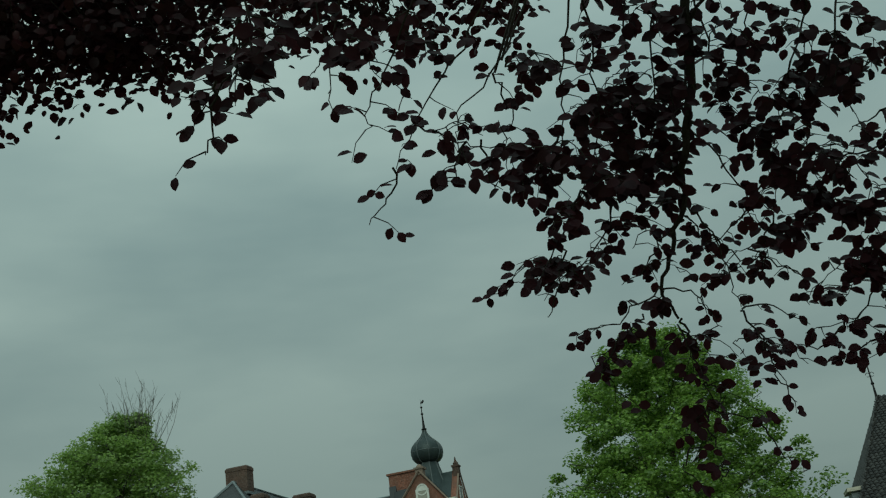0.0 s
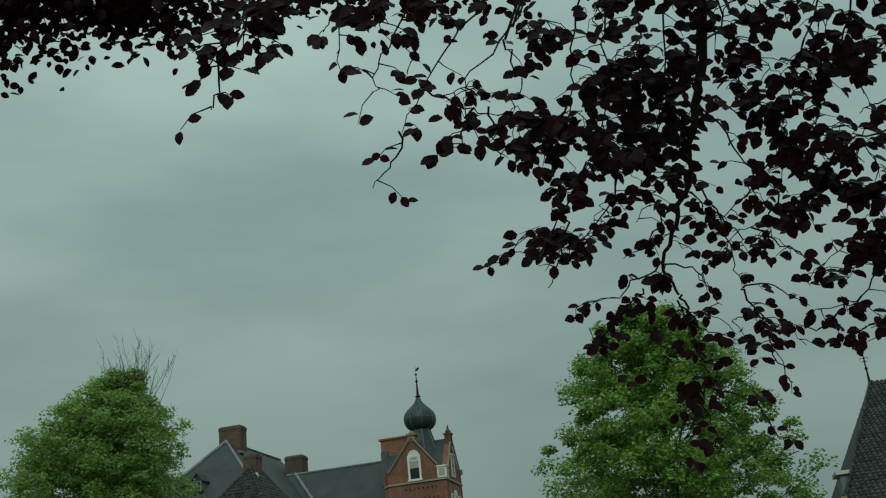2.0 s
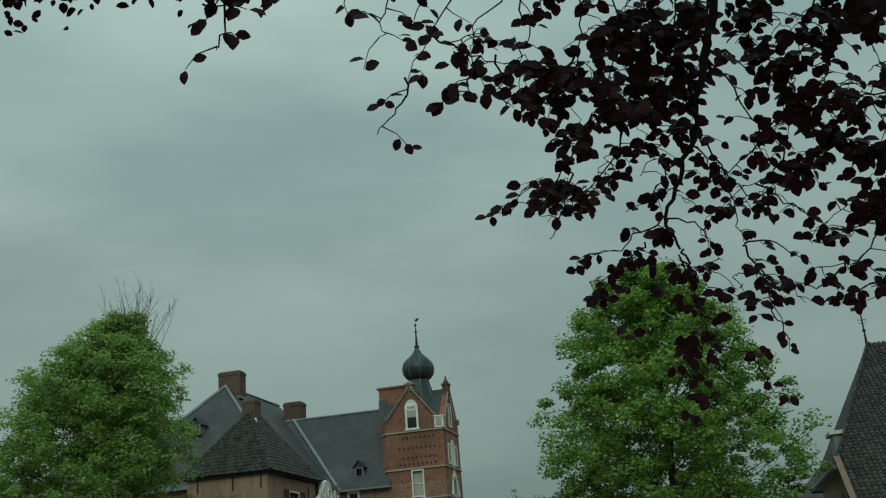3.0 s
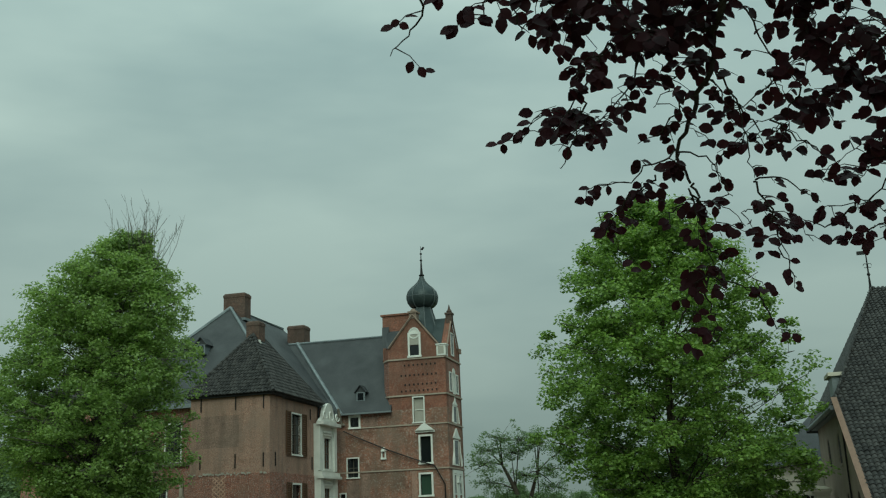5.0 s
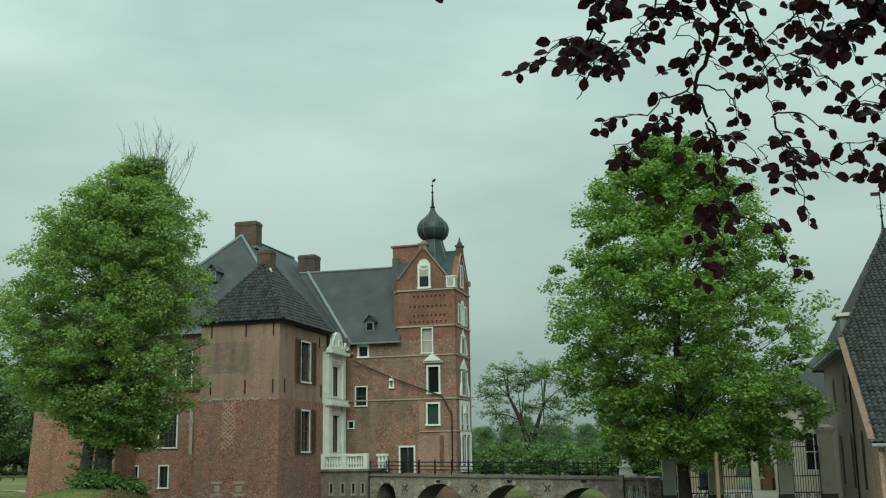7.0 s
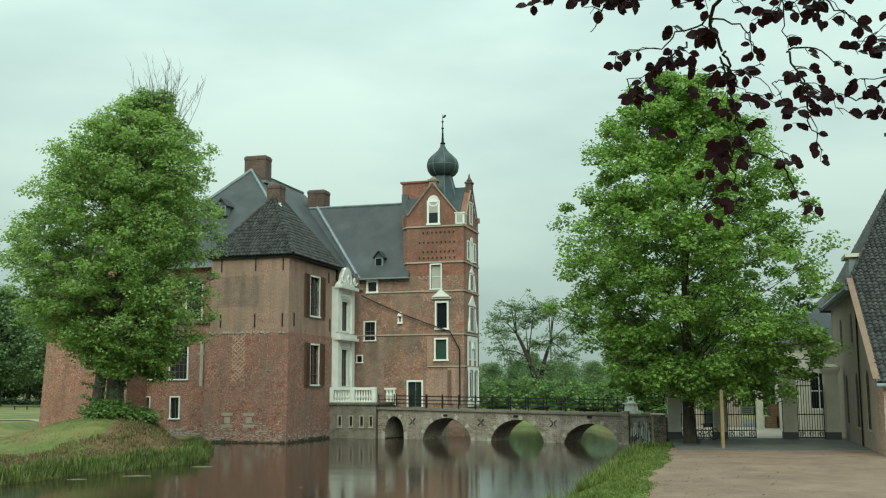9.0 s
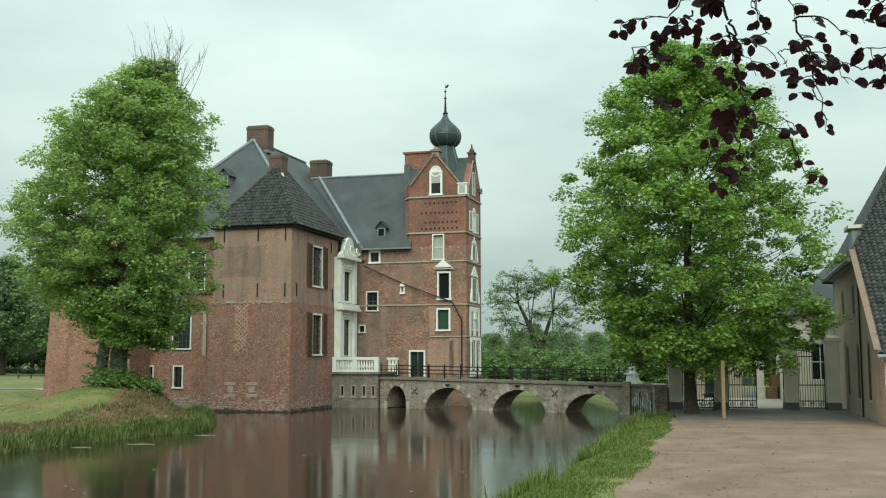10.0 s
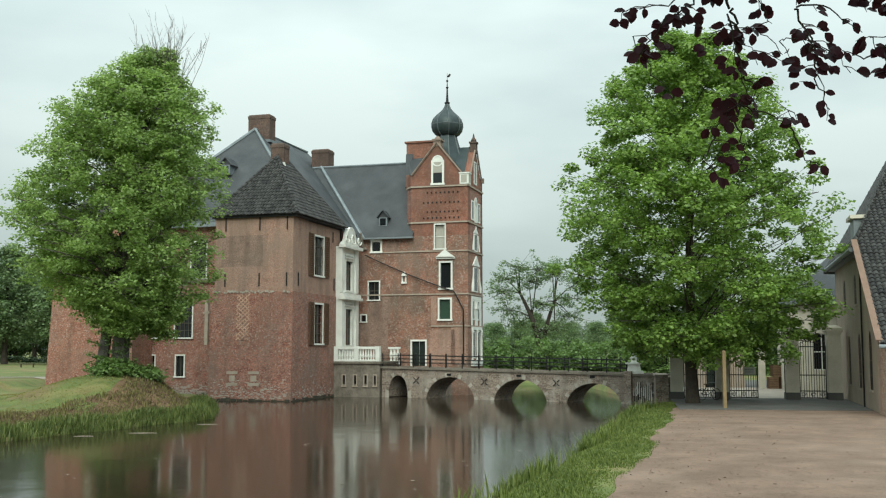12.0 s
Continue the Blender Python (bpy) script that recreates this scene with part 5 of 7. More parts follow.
    tagged(sg, "small pale notice fixed to the iron gate", "sign")
    bm = bmesh.new()
    for k in range(3):
        box(bm, 0.1, 0.62, -0.03, -0.02, 1.63 + k * 0.11, 1.67 + k * 0.11)
    part("text_bar", bm, LEAD, sg)


build_gate()


def build_bicycle():
    t = thing("bicycle", pose(15.75, 62.3, 0.075, 0, 0, 25), "black bicycle parked against the gate railing", "bicycle")
    for x in (-0.52, 0.52):
        bm = bmesh.new()
        tube(bm, [(x + 0.33 * math.cos(i * math.tau / 24), 0, 0.35 + 0.33 * math.sin(i * math.tau / 24)) for i in range(25)], 0.022, 6)
        w = part("wheel", bm, IRON, t)
        bm = bmesh.new()
        for i in range(8):
            tube(bm, [(x, 0, 0.35), (x + 0.32 * math.cos(i * math.tau / 8), 0, 0.35 + 0.32 * math.sin(i * math.tau / 8))], 0.004, 3)
        part("spokes", bm, LEAD, w)
    bm = bmesh.new()
    for p, q in (((-0.52, 0, 0.35), (-0.18, 0, 0.85)), ((-0.52, 0, 0.35), (-0.05, 0, 0.33)), ((-0.05, 0, 0.33), (-0.2, 0, 0.9)), ((-0.05, 0, 0.33), (0.36, 0, 0.78)), ((-0.18, 0, 0.8), (0.34, 0, 0.86)), ((0.52, 0, 0.35), (0.33, 0, 1.0))):
        tube(bm, [p, q], 0.018, 6)
    part("frame", bm, IRON, t)
    bm = bmesh.new()
    tube(bm, [(0.2, -0.28, 1.02), (0.34, -0.12, 1.05), (0.34, 0.12, 1.05), (0.2, 0.28, 1.02)], 0.016, 6)
    part("handlebar", bm, LEAD, t)
    bm = bmesh.new()
    box(bm, -0.34, -0.06, -0.08, 0.08, 0.9, 0.97, 0.02)
    part("saddle", bm, SHUTTER, t)


build_bicycle()
bm = bmesh.new()
box(bm, -0.085, 0.085, -0.085, 0.085, 0.0, 2.9)
box(bm, -0.085, 0.085, -0.085, 0.085, 2.9, 2.98, 0.05)
post = part("marker_post", bm, YELLOW, None, at=pose(14.5, 54.2, 0.06))
tagged(post, "ochre wooden post standing at the edge of the drive", "post")


# ---- coach house ----
def build_house():
    h = thing("coach_house", pose(20.33, 48.45, 0, 0, 0, -15), "tan rendered coach house with a steep dark tiled roof", "house")
    ups = [(9.1, 10.2, 5.55, 7.2), (14.3, 15.4, 5.55, 7.2)]
    lows = [(12.8, 13.9, 1.05, 3.85), (8.05, 9.3, 1.0, 3.95), (3.75, 4.95, 1.05, 4.0)]
    bm = bmesh.new()
    walling(bm, "y", 0, 6.3, 20, -0.2, 8.3, 0.45, ups + lows[:2])
    walling(bm, "y", 0, -1.2, 3.0, -0.2, 3.2, 0.45)
    walling(bm, "y", 0, 3.0, 6.3, -0.2, 6.0, 0.45, lows[2:])
    slab(bm, [(0.003, -1.2, 3.2), (0.003, 3.0, 3.2), (0.003, 3.0, 6.0)][::-1], 0.44)
    slab(bm, [(0.003, 3.0, 6.0), (0.003, 6.3, 6.0), (0.003, 6.3, 8.3)][::-1], 0.44)
    walling(bm, "x", 20, 0, 16, -0.2, 8.3, -0.45)
    wall = part("wall", bm, RENDER_TAN, h)
    bm = bmesh.new()
    walling(bm, "x", -1.2, 0.45, 16, -0.2, 3.5, 0.45)
    box(bm, -0.06, 0.1, -1.26, 1.4, -0.2, 3.4)
    part("brick_end_wall", bm, BRICK_LIGHT, h, "buff brick end wall")
    for i, (a, b, z0, z1) in enumerate(ups + lows):
        bm = bmesh.new()
        box(bm, 0.03, 0.07, a, b, z0, z1)
        w = part("window", bm, DULLGLASS, h, "narrow arched window, its dark inside put into the pane colour")
        bm = bmesh.new()
        box(bm, -0.05, 0.05, a - 0.1, b + 0.1, z0 - 0.12, z0)
        part("sill", bm, SAND, w)
        bm = bmesh.new()
        mid, r = (a + b) / 2, (b - a) / 2
        for sgn in (-1, 1):
            pts = [(0.01, mid + sgn * r, z1)] + [(0.01, mid + sgn * r * math.cos(k * math.pi / 12), z1 - r + r * math.sin(k * math.pi / 12)) for k in range(0, 7)]
            slab(bm, pts if sgn > 0 else pts[::-1], 0.015)
        part("arch_spandrel", bm, RENDER_TAN, w)
        bm = bmesh.new()
        box(bm, 0.018, 0.03, mid - 0.02, mid + 0.02, z0, z1)
        for k in (1, 2, 3):
            box(bm, 0.02, 0.03, a, b, z0 + (z1 - z0) * k / 4 - 0.025, z0 + (z1 - z0) * k / 4 + 0.025)
        part("glazing_bar", bm, SHUTTER, w)
    e0, e1, r0, ap, apr = (-0.35, -1.6, 3.3), (16, -1.6, 3.3), (-0.35, 6.25, 8.6), (4.18, 18.4, 16.8), (16, 18.4, 16.8)
    bm = bmesh.new()
    slab(bm, [e0, e1, apr, ap, r0], 0.2)
    slab(bm, [r0, ap, (-0.35, 24, 8.4)], 0.2)
    slab(bm, [ap, apr, (16, 36, 8.4), (-0.35, 24, 8.4)], 0.2)
    roof = part("roof", bm, TILE, h, "steep roof of dark clay tiles")
    up = (Vector(apr) - Vector(e1)).normalized()
    up_len = (Vector(apr) - Vector(e1)).length
    k0 = (Vector(r0) - Vector(e0)).length / up_len

    def width_at(hh):
        k = hh / up_len
        return (0.0 if k < k0 else 4.53 * (k - k0) / (1 - k0)), 9.0
    pantiles(e0, (1, 0, 0), up, width_at, int(up_len / 0.36), 0.27, 0.36, roof)
    tile_slope(r0, (-0.35, 24, 8.4), ap, ap, roof)
    bm = bmesh.new()
    slab(bm, [(-0.37, -1.6, 3.2), (-0.37, -1.6, 3.42), (-0.37, 6.3, 8.75), (-0.37, 6.3, 8.53)], 0.08)
    slab(bm, [(-0.5, -1.55, 3.5), (-0.2, -1.55, 3.5), (-0.2, 6.3, 8.84), (-0.5, 6.3, 8.84)], 0.05)
    part("verge_board", bm, COPPERISH, roof, "weathered reddish verge board")
    bm = bmesh.new()
    tube(bm, [(-0.5, 6.3, 8.3), (-0.5, 21, 8.25)], 0.13, 8)
    box(bm, -0.35, 0.05, 6.3, 20.5, 8.12, 8.3)
    part("gutter", bm, LEAD, roof)
    bm = bmesh.new()
    tube(bm, [(-0.4, -1.75, 3.2), (12, -1.75, 3.2)], 0.1, 8)
    part("gutter", bm, LEAD, roof)
    bm = bmesh.new()
    tube(bm, [(0.25, -1.45, 3.15), (0.25, -1.4, 0.0)], 0.06, 8)
    part("downpipe", bm, PIER, h)
    bm = bmesh.new()
    tube(bm, [(-0.06, 6.9, 8.2), (-0.06, 6.9, 0.0)], 0.045, 8)
    part("downpipe", bm, IRON, h)
    bm = bmesh.new()
    box(bm, 0.05, 2.2, 9.5, 11.2, 8.4, 10.3)
    d = part("dormer", bm, LEAD, roof, "lead-clad dormer on the roof edge")
    bm = bmesh.new()
    box(bm, -0.15, 2.4, 9.3, 11.4, 10.3, 10.5)
    part("dormer_roof", bm, PIER, d)
    bm = bmesh.new()
    turned(bm, [(0.12, 16.7), (0.08, 17.0), (0.05, 17.6), (0.12, 17.7), (0.05, 17.85), (0.035, 19.4)], 4.18, 18.4, 8)
    sp = part("finial", bm, IRON, h)
    bm = bmesh.new()
    slab(bm, [(3.63, 18.4, 19.05), (4.23, 18.4, 19.05), (4.23, 18.4, 19.3), (3.63, 18.4, 19.3)], 0.03)
    for s in (-1, 1):
        tube(bm, [(4.18 + s * (0.14 + 0.12 * math.cos(i * 0.6)), 18.4, 18.3 + 0.14 * math.sin(i * 0.6)) for i in range(10)], 0.02, 4)
    part("weather_vane", bm, IRON, sp)


build_house()


# house seen through the gate
def build_gatehouse():
    h = thing("lodge", pose(26.0, 74.0, 0, 0, 0, -12), "pale rendered lodge with sash windows behind the gate", "house")
    bm = bmesh.new()
    walling(bm, "x", 0, -1.5, 9, 0, 6.2, 0.4, [(0.1, 1.3, 1.6, 4.2), (3.2, 4.4, 1.6, 4.2)])
    walling(bm, "y", -1.5, 0.4, 8, 0, 6.2, 0.4)
    part("wall", bm, PIER, h)
    for x in (0.1, 3.2):
        bm = bmesh.new()
        box(bm, x, x + 1.2, 0.15, 0.19, 1.6, 4.2)
        w = part("window", bm, GLASS, h)
        bm = bmesh.new()
        for z in (1.6, 2.85, 4.12):
            box(bm, x, x + 1.2, 0.08, 0.15, z, z + 0.08)
        for q in (x, x + 0.57, x + 1.13):
            box(bm, q, q + 0.07, 0.085, 0.15, 1.6, 4.2)
        part("frame", bm, WHITE, w)
    bm = bmesh.new()
    vs = [bm.verts.new(p) for p in ((-2, -0.5, 6.2), (9.5, -0.5, 6.2), (9.5, 8.5, 6.2), (-2, 8.5, 6.2), (2, 4, 10), (6, 4, 10))]
    for f in ((0, 1, 5, 4), (1, 2, 5), (2, 3, 4, 5), (3, 0, 4), (3, 2, 1, 0)):
        bm.faces.new([vs[i] for i in f])
    part("roof", bm, SLATE, h)


build_gatehouse()


def build_courtyard():
    # paler than the forecourt: daylight beyond the tree's shade is put into its colour
    yard = sheet("courtyard", [(14.8, 65.2, 0.085), (30, 63, 0.085), (36, 80, 0.085), (18, 84, 0.085)], [(0, 1, 2, 3)], SANDY)
    tagged(yard, "courtyard paving behind the iron gate, coloured paler as lit ground", "courtyard", kind="structure")
    h = thing("stable", pose(19.3, 82.5, 0, 0, 0, -4), "low pale rendered stable with a dark door behind the gate", "outbuilding")
    bm = bmesh.new()
    walling(bm, "x", 0, 0, 4.3, 0, 4.2, 0.35, [(1.35, 2.25, 0, 2.7)])
    walling(bm, "y", 4.3, 0.35, 5, 0, 4.2, -0.35)
    walling(bm, "y", 0, 0.35, 5, 0, 4.2, 0.35)
    part("wall", bm, RENDER_TAN, h)
    bm = bmesh.new()
    box(bm, 1.35, 2.25, 0.15, 0.21, 0, 2.7)
    for x in (1.43, 1.83):
        box(bm, x, x + 0.32, 0.12, 0.15, 0.2, 2.5)
    part("door", bm, DOORPAINT, h)
    bm = bmesh.new()
    slab(bm, [(-0.3, -0.4, 4.15), (4.6, -0.4, 4.15), (4.6, 2.5, 6.4), (-0.3, 2.5, 6.4)], 0.15)
    slab(bm, [(-0.3, 5.4, 4.15), (-0.3, 2.5, 6.4), (4.6, 2.5, 6.4), (4.6, 5.4, 4.15)], 0.15)
    part("roof", bm, TILE, h)
    for k, (x, z, d) in enumerate(((25.15, 0.09, 0), (25.95, 0.09, 8), (25.45, 0.99, 4))):
        c = thing("crate", pose(x, 80.2, z, 0, 0, d), "weathered brown slatted wooden crate in the courtyard", "crate", "crates in the courtyard")
        for i in range(5):
            part("slat", box(bmesh.new(), -0.36, 0.36, -0.36, -0.33, i * 0.18, i * 0.18 + 0.15), CRATE, c)
        part("body", box(bmesh.new(), -0.34, 0.34, -0.33, 0.36, 0.0, 0.88), SHUTTER, c)
    bm = bmesh.new()
    box(bm, 24.3, 24.75, 80.6, 81.0, 0.05, 3.6)
    box(bm, 24.2, 24.85, 80.5, 81.1, 3.6, 3.75)
    tagged(part("yard_pillar", bm, PIER), "pale rendered pillar standing in the courtyard", "pillar")


build_courtyard()


# ---- trees ----
def leaf_cloud(name, centres, count, spread, size, mat, parent, seed, droop=0.35, flat=0.45):
    """Many small folded leaves gathered in clumps round the given centres."""
    r = np.random.default_rng(seed)
    c = np.repeat(np.asarray(centres, float), count, axis=0)
    n = len(c)
    ball = r.normal(0, 1, (n, 3))
    ball /= np.linalg.norm(ball, axis=1)[:, None]
    size_of = np.repeat(r.uniform(0.6, 1.35, len(centres)), count)[:, None]
    off = ball * np.array([1, 1, flat]) * spread * size_of * (r.random((n, 1)) ** 0.4 * 1.75)
    p = c + off
    p[:, 2] -= droop * (off[:, 0] ** 2 + off[:, 1] ** 2) / max(spread, 0.01) * 0.3
    yaw = r.uniform(0, math.tau, n)
    d = np.c_[np.cos(yaw), np.sin(yaw), r.normal(-0.3, 0.35, n)]
    d /= np.linalg.norm(d, axis=1)[:, None]
    up = ball * 0.9 + r.normal(0, 0.45, (n, 3)) + np.array([0, 0, 0.75])
    s = np.cross(d, up)
    s /= np.linalg.norm(s, axis=1)[:, None]
    u = np.cross(s, d)
    k = size * r.uniform(0.65, 1.25, n)[:, None]
    a, b = p, p + d * k
    m = p + d * k * 0.45
    v = np.stack([a, m + s * k * 0.36 + u * k * 0.1, b, m - s * k * 0.36 + u * k * 0.1], 1).reshape(-1, 3)
    me = bpy.data.meshes.new(name)
    me.vertices.add(4 * n)
    me.vertices.foreach_set("co", v.ravel())
    i = np.arange(n) * 4
    f = np.stack([i, i + 1, i + 2, i, i + 2, i + 3], 1).reshape(-1)
    me.loops.add(6 * n)
    me.loops.foreach_set("vertex_index", f)
    me.polygons.add(2 * n)
    me.polygons.foreach_set("loop_start", np.arange(2 * n) * 3)
    me.update(calc_edges=True)
    me.materials.append(mat)
    ob = new(name, me)
    if parent:
        ob.parent = parent
    ob["kind"] = "stuff"
    return ob


def grow_tree(name, base, label, category, height, profile, trunk_r, seed, leaf_mat, bark, limbs=46, clumps=9, per=55, leaf=0.24,
              spread=0.5, lean=(0, 0), group="", stems=1, bare=0, gap=0.0, first=0.18, flat=0.7, drift=None, jitter=(0.82, 1.1)):
    """A tree: a tapered trunk, limbs that reach an envelope (heights and radii in profile), twigs, and leaves in clumps."""
    rng = random.Random(seed)
    t = thing(name, pose(*base), label, category, group)
    zs, rs = zip(*profile)
    bm = bmesh.new()
    trunk = []
    for i in range(13):
        q = i / 12
        trunk.append(Vector((lean[0] * q * q + 0.25 * noise.noise((q * 3, seed, 0)), lean[1] * q * q + 0.25 * noise.noise((q * 3, seed, 5)), -0.3 + (height * 0.93 + 0.3) * q)))
    tube(bm, trunk, [trunk_r * (1.3 if i == 0 else 1.04 if i == 1 else 1) * (1 - 0.93 * i / 12) + 0.03 for i in range(13)], 10)
    for s in range(stems - 1):
        off = Vector((-1.15 * (s + 1), 0.35, 0))
        tube(bm, [p.lerp(p + off, max(0.25, 1 - i / 9)) for i, p in enumerate(trunk[:8])], [trunk_r * 0.8 * (1.5 if i == 0 else 1) * (1 - 0.11 * i) for i in range(8)], 9)
    part("trunk", bm, bark, t)
    bl = bmesh.new()
    centres = []

    def on_trunk(z):
        q = max(0, min(0.999, (z + 0.3) / (height * 0.93 + 0.3))) * 12
        i = int(q)
        return trunk[i].lerp(trunk[i + 1], q - i)
    for k in range(limbs):
        q = (k + rng.random()) / limbs
        z_tip = zs[0] + (zs[-1] - zs[0]) * q
        ang = k * 2.399 + rng.uniform(-0.4, 0.4)
        r = float(np.interp(z_tip, zs, rs)) * rng.uniform(*jitter) * (1 + 0.16 * noise.noise((math.cos(ang) * 1.6, math.sin(ang) * 1.6, z_tip * 0.35 + seed)))
        start = on_trunk(max(height * first, z_tip - r * rng.uniform(0.3, 0.75)))
        axis_pt = on_trunk(z_tip)
        if drift:
            axis_pt.x = float(np.interp(z_tip, [d[0] for d in drift], [d[1] for d in drift]))
        tip = Vector((axis_pt.x + r * math.cos(ang), axis_pt.y + r * math.sin(ang), z_tip))
        mid = start.lerp(tip, 0.5) + Vector((0, 0, 0.12 * r))
        w = trunk_r * 0.2 * (1 - 0.6 * q)
        tube(bl, [start, start.lerp(mid, 0.6), mid, mid.lerp(tip, 0.6), tip], [w, w * 0.8, w * 0.6, w * 0.4, 0.02], 5)
        for j in range(clumps):
            if rng.random() < gap:
                continue
            f = 1 - (j / clumps) ** 1.2 * 0.72
            p = start.lerp(mid, f * 2) if f < 0.5 else mid.lerp(tip, f * 2 - 1)
            side = r * 0.22 * (1.2 - 0.5 * f)
            c = p + Vector((rng.gauss(0, side), rng.gauss(0, side), rng.gauss(0.1, side * 0.5)))
            ax = float(np.interp(c.z, [d[0] for d in drift], [d[1] for d in drift])) if drift else on_trunk(c.z).x
            if math.hypot(c.x - ax, c.y) > 1.1 * float(np.interp(c.z, zs, rs)) + 0.25:
                continue
            centres.append(c)
            tube(bl, [p, p.lerp(c, 0.5) + Vector((0, 0, 0.08)), c], [w * 0.3, w * 0.2, 0.012], 4)
    for k in range(bare):
        a0 = on_trunk(height * rng.uniform(0.76, 0.88)) + Vector((rng.gauss(0.9, 0.4), rng.gauss(0, 0.5), 0))
        top = a0 + Vector((rng.gauss(0.1, 0.8), rng.gauss(0, 0.7), height * rng.uniform(0.12, 0.24)))
        tube(bl, [a0, a0.lerp(top, 0.5) + Vector((rng.gauss(0, 0.15), 0, 0)), top], [0.024, 0.016, 0.006], 4)
        for _ in range(7):
            p = a0.lerp(top, rng.uniform(0.3, 0.95))
            tube(bl, [p, p + Vector((rng.gauss(0, 0.22), rng.gauss(0, 0.22), rng.uniform(0.25, 0.8)))], [0.01, 0.005], 3)
    part("branch_mass", bl, bark, t)["kind"] = "stuff"
    leaf_cloud("crown", centres, per, spread, leaf, leaf_mat, t, seed, flat=flat)
    return t


lime = grow_tree("lime_tree", (-17.85, 58.0, 1.6), "broad lime tree with fresh green leaves on the grassy island", "tree", 18.6,
          [(2.2, 1.5), (3.6, 2.8), (4.8, 4.1), (6.4, 5.1), (8.3, 5.45), (10.5, 5.35), (12.4, 4.7), (14.3, 4.2), (15.6, 3.5), (16.6, 2.5), (17.3, 1.5), (18.3, 0.6)], 0.46, 21, LEAF_LIME, BARK_GREY,
          limbs=140, clumps=15, per=78, leaf=0.185, spread=0.37, lean=(1.6, 0), stems=2, bare=46, first=0.16, flat=0.6,
          drift=[(2.2, 1.0), (3.6, 1.0), (4.8, 0.2), (6.4, -0.4), (8.3, -0.7), (10.5, -0.5), (12.4, -0.1), (14.3, 0.4), (15.6, 0.6), (16.9, 0.9), (18.4, 1.7)], jitter=(0.72, 1.12))
ir = random.Random(5)
leaf_cloud("trunk_shoots", [(ir.uniform(-1.5, 0.6), ir.uniform(-0.75, -0.35), 0.2 + 4.2 * ir.random() ** 0.8) for _ in range(46)], 30, 0.17, 0.15, LEAF_BUSH, lime, 5)
grow_tree("maple_tree", (14.0, 59.0, 0.05), "tall maple tree with bright green leaves beside the drive", "tree", 22.0,
          [(2.4, 4.4), (4.9, 6.7), (6.8, 7.1), (9, 7.4), (11.6, 7.2), (14.8, 6.2), (16.3, 4.9), (18.6, 3.6), (20.2, 2.3), (21.0, 0.9)], 0.32, 8, LEAF_MAPLE, BARK,
          limbs=112, clumps=10, per=125, leaf=0.23, spread=0.45, first=0.14, flat=0.6, gap=0.06,
          drift=[(2.4, 0.9), (4.9, 0.6), (9, 0.2), (12, 0.0), (21, 0.0)], jitter=(0.82, 1.1))


def build_park_tree():
    """An open old tree: a leaning forked trunk whose limbs each carry a flat pad of leaves."""
    rng = random.Random(31)
    t = thing("park_tree", pose(12.0, 128.0, 0.3), "tall open park tree with a leaning forked trunk beyond the moat", "tree")
    bm = bmesh.new()
    fork = Vector((-1.1, 0, 6.6))
    left, right = Vector((-2.5, 0.4, 9.6)), Vector((1.6, -0.3, 8.6))
    tube(bm, [(0.3, 0, -0.3), (0.1, 0, 2.5), fork, left, (-3.0, 0.3, 12.0)], [0.5, 0.4, 0.29, 0.16, 0.06], 9)
    tube(bm, [(0.1, 0, 3.2), (0.8, -0.2, 6.0), right, (2.0, -0.4, 11.5)], [0.3, 0.22, 0.14, 0.05], 8)
    part("trunk", bm, BARK, t)
    bl, centres = bmesh.new(), []
    pads = ((-2.9, 12.6, 1.3), (-4.6, 11.2, 1.2), (-4.9, 9.6, 1.2), (-3.9, 7.6, 1.3), (-0.4, 12.4, 1.4), (1.4, 11.9, 1.3), (3.2, 8.9, 1.3), (3.9, 6.9, 1.2),
            (0.4, 8.2, 1.2), (-1.4, 10.9, 1.1), (2.2, 13.1, 1.0), (-2.4, 6.0, 1.3), (1.8, 5.4, 1.5), (4.4, 10.8, 0.9), (0.2, 5.0, 1.3))
    for k, (x, z, r) in enumerate(pads):
        c = Vector((x, rng.uniform(-2.6, 2.6), z))
        root = left if x < -2 and z > 8 else fork if x < 0 else right
        tube(bl, [root, root.lerp(c, 0.55) + Vector((0, 0, 0.25)), c], [0.1, 0.065, 0.02], 5)
        for _ in range(34):
            p = c + Vector((rng.gauss(0, r * 0.85), rng.gauss(0, r * 0.8), rng.gauss(0, r * 0.45)))
            centres.append(p)
            tube(bl, [c.lerp(p, 0.1), p], [0.03, 0.01], 3)
    part("branch_mass", bl, BARK, t)["kind"] = "stuff"
    leaf_cloud("crown", centres, 24, 0.34, 0.23, LEAF_FAR, t, 31, flat=0.6)


build_park_tree()
far_a = grow_tree("wood_tree", (-68, 192, 0.8), "dense green tree in the wood beyond the lawn", "tree", 17,
                  [(4.8, 4.0), (7, 6.0), (10, 6.5), (13, 5.2), (16, 3.0), (18.3, 0.8)], 0.45, 41, LEAF_FAR, BARK,
                  limbs=36, clumps=8, per=40, leaf=0.5, spread=0.8, first=0.26, group="trees of the wood")
far_b = grow_tree("wood_tree", (-78, 186, 0.8), "dense green tree in the wood beyond the lawn", "tree", 13,
                  [(3.4, 3.4), (5, 5.3), (8, 5.3), (10.5, 3.8), (13.5, 1.5)], 0.35, 45, LEAF_FAR, BARK,
                  limbs=30, clumps=8, per=40, leaf=0.45, spread=0.8, group="trees of the wood")
rw = random.Random(77)
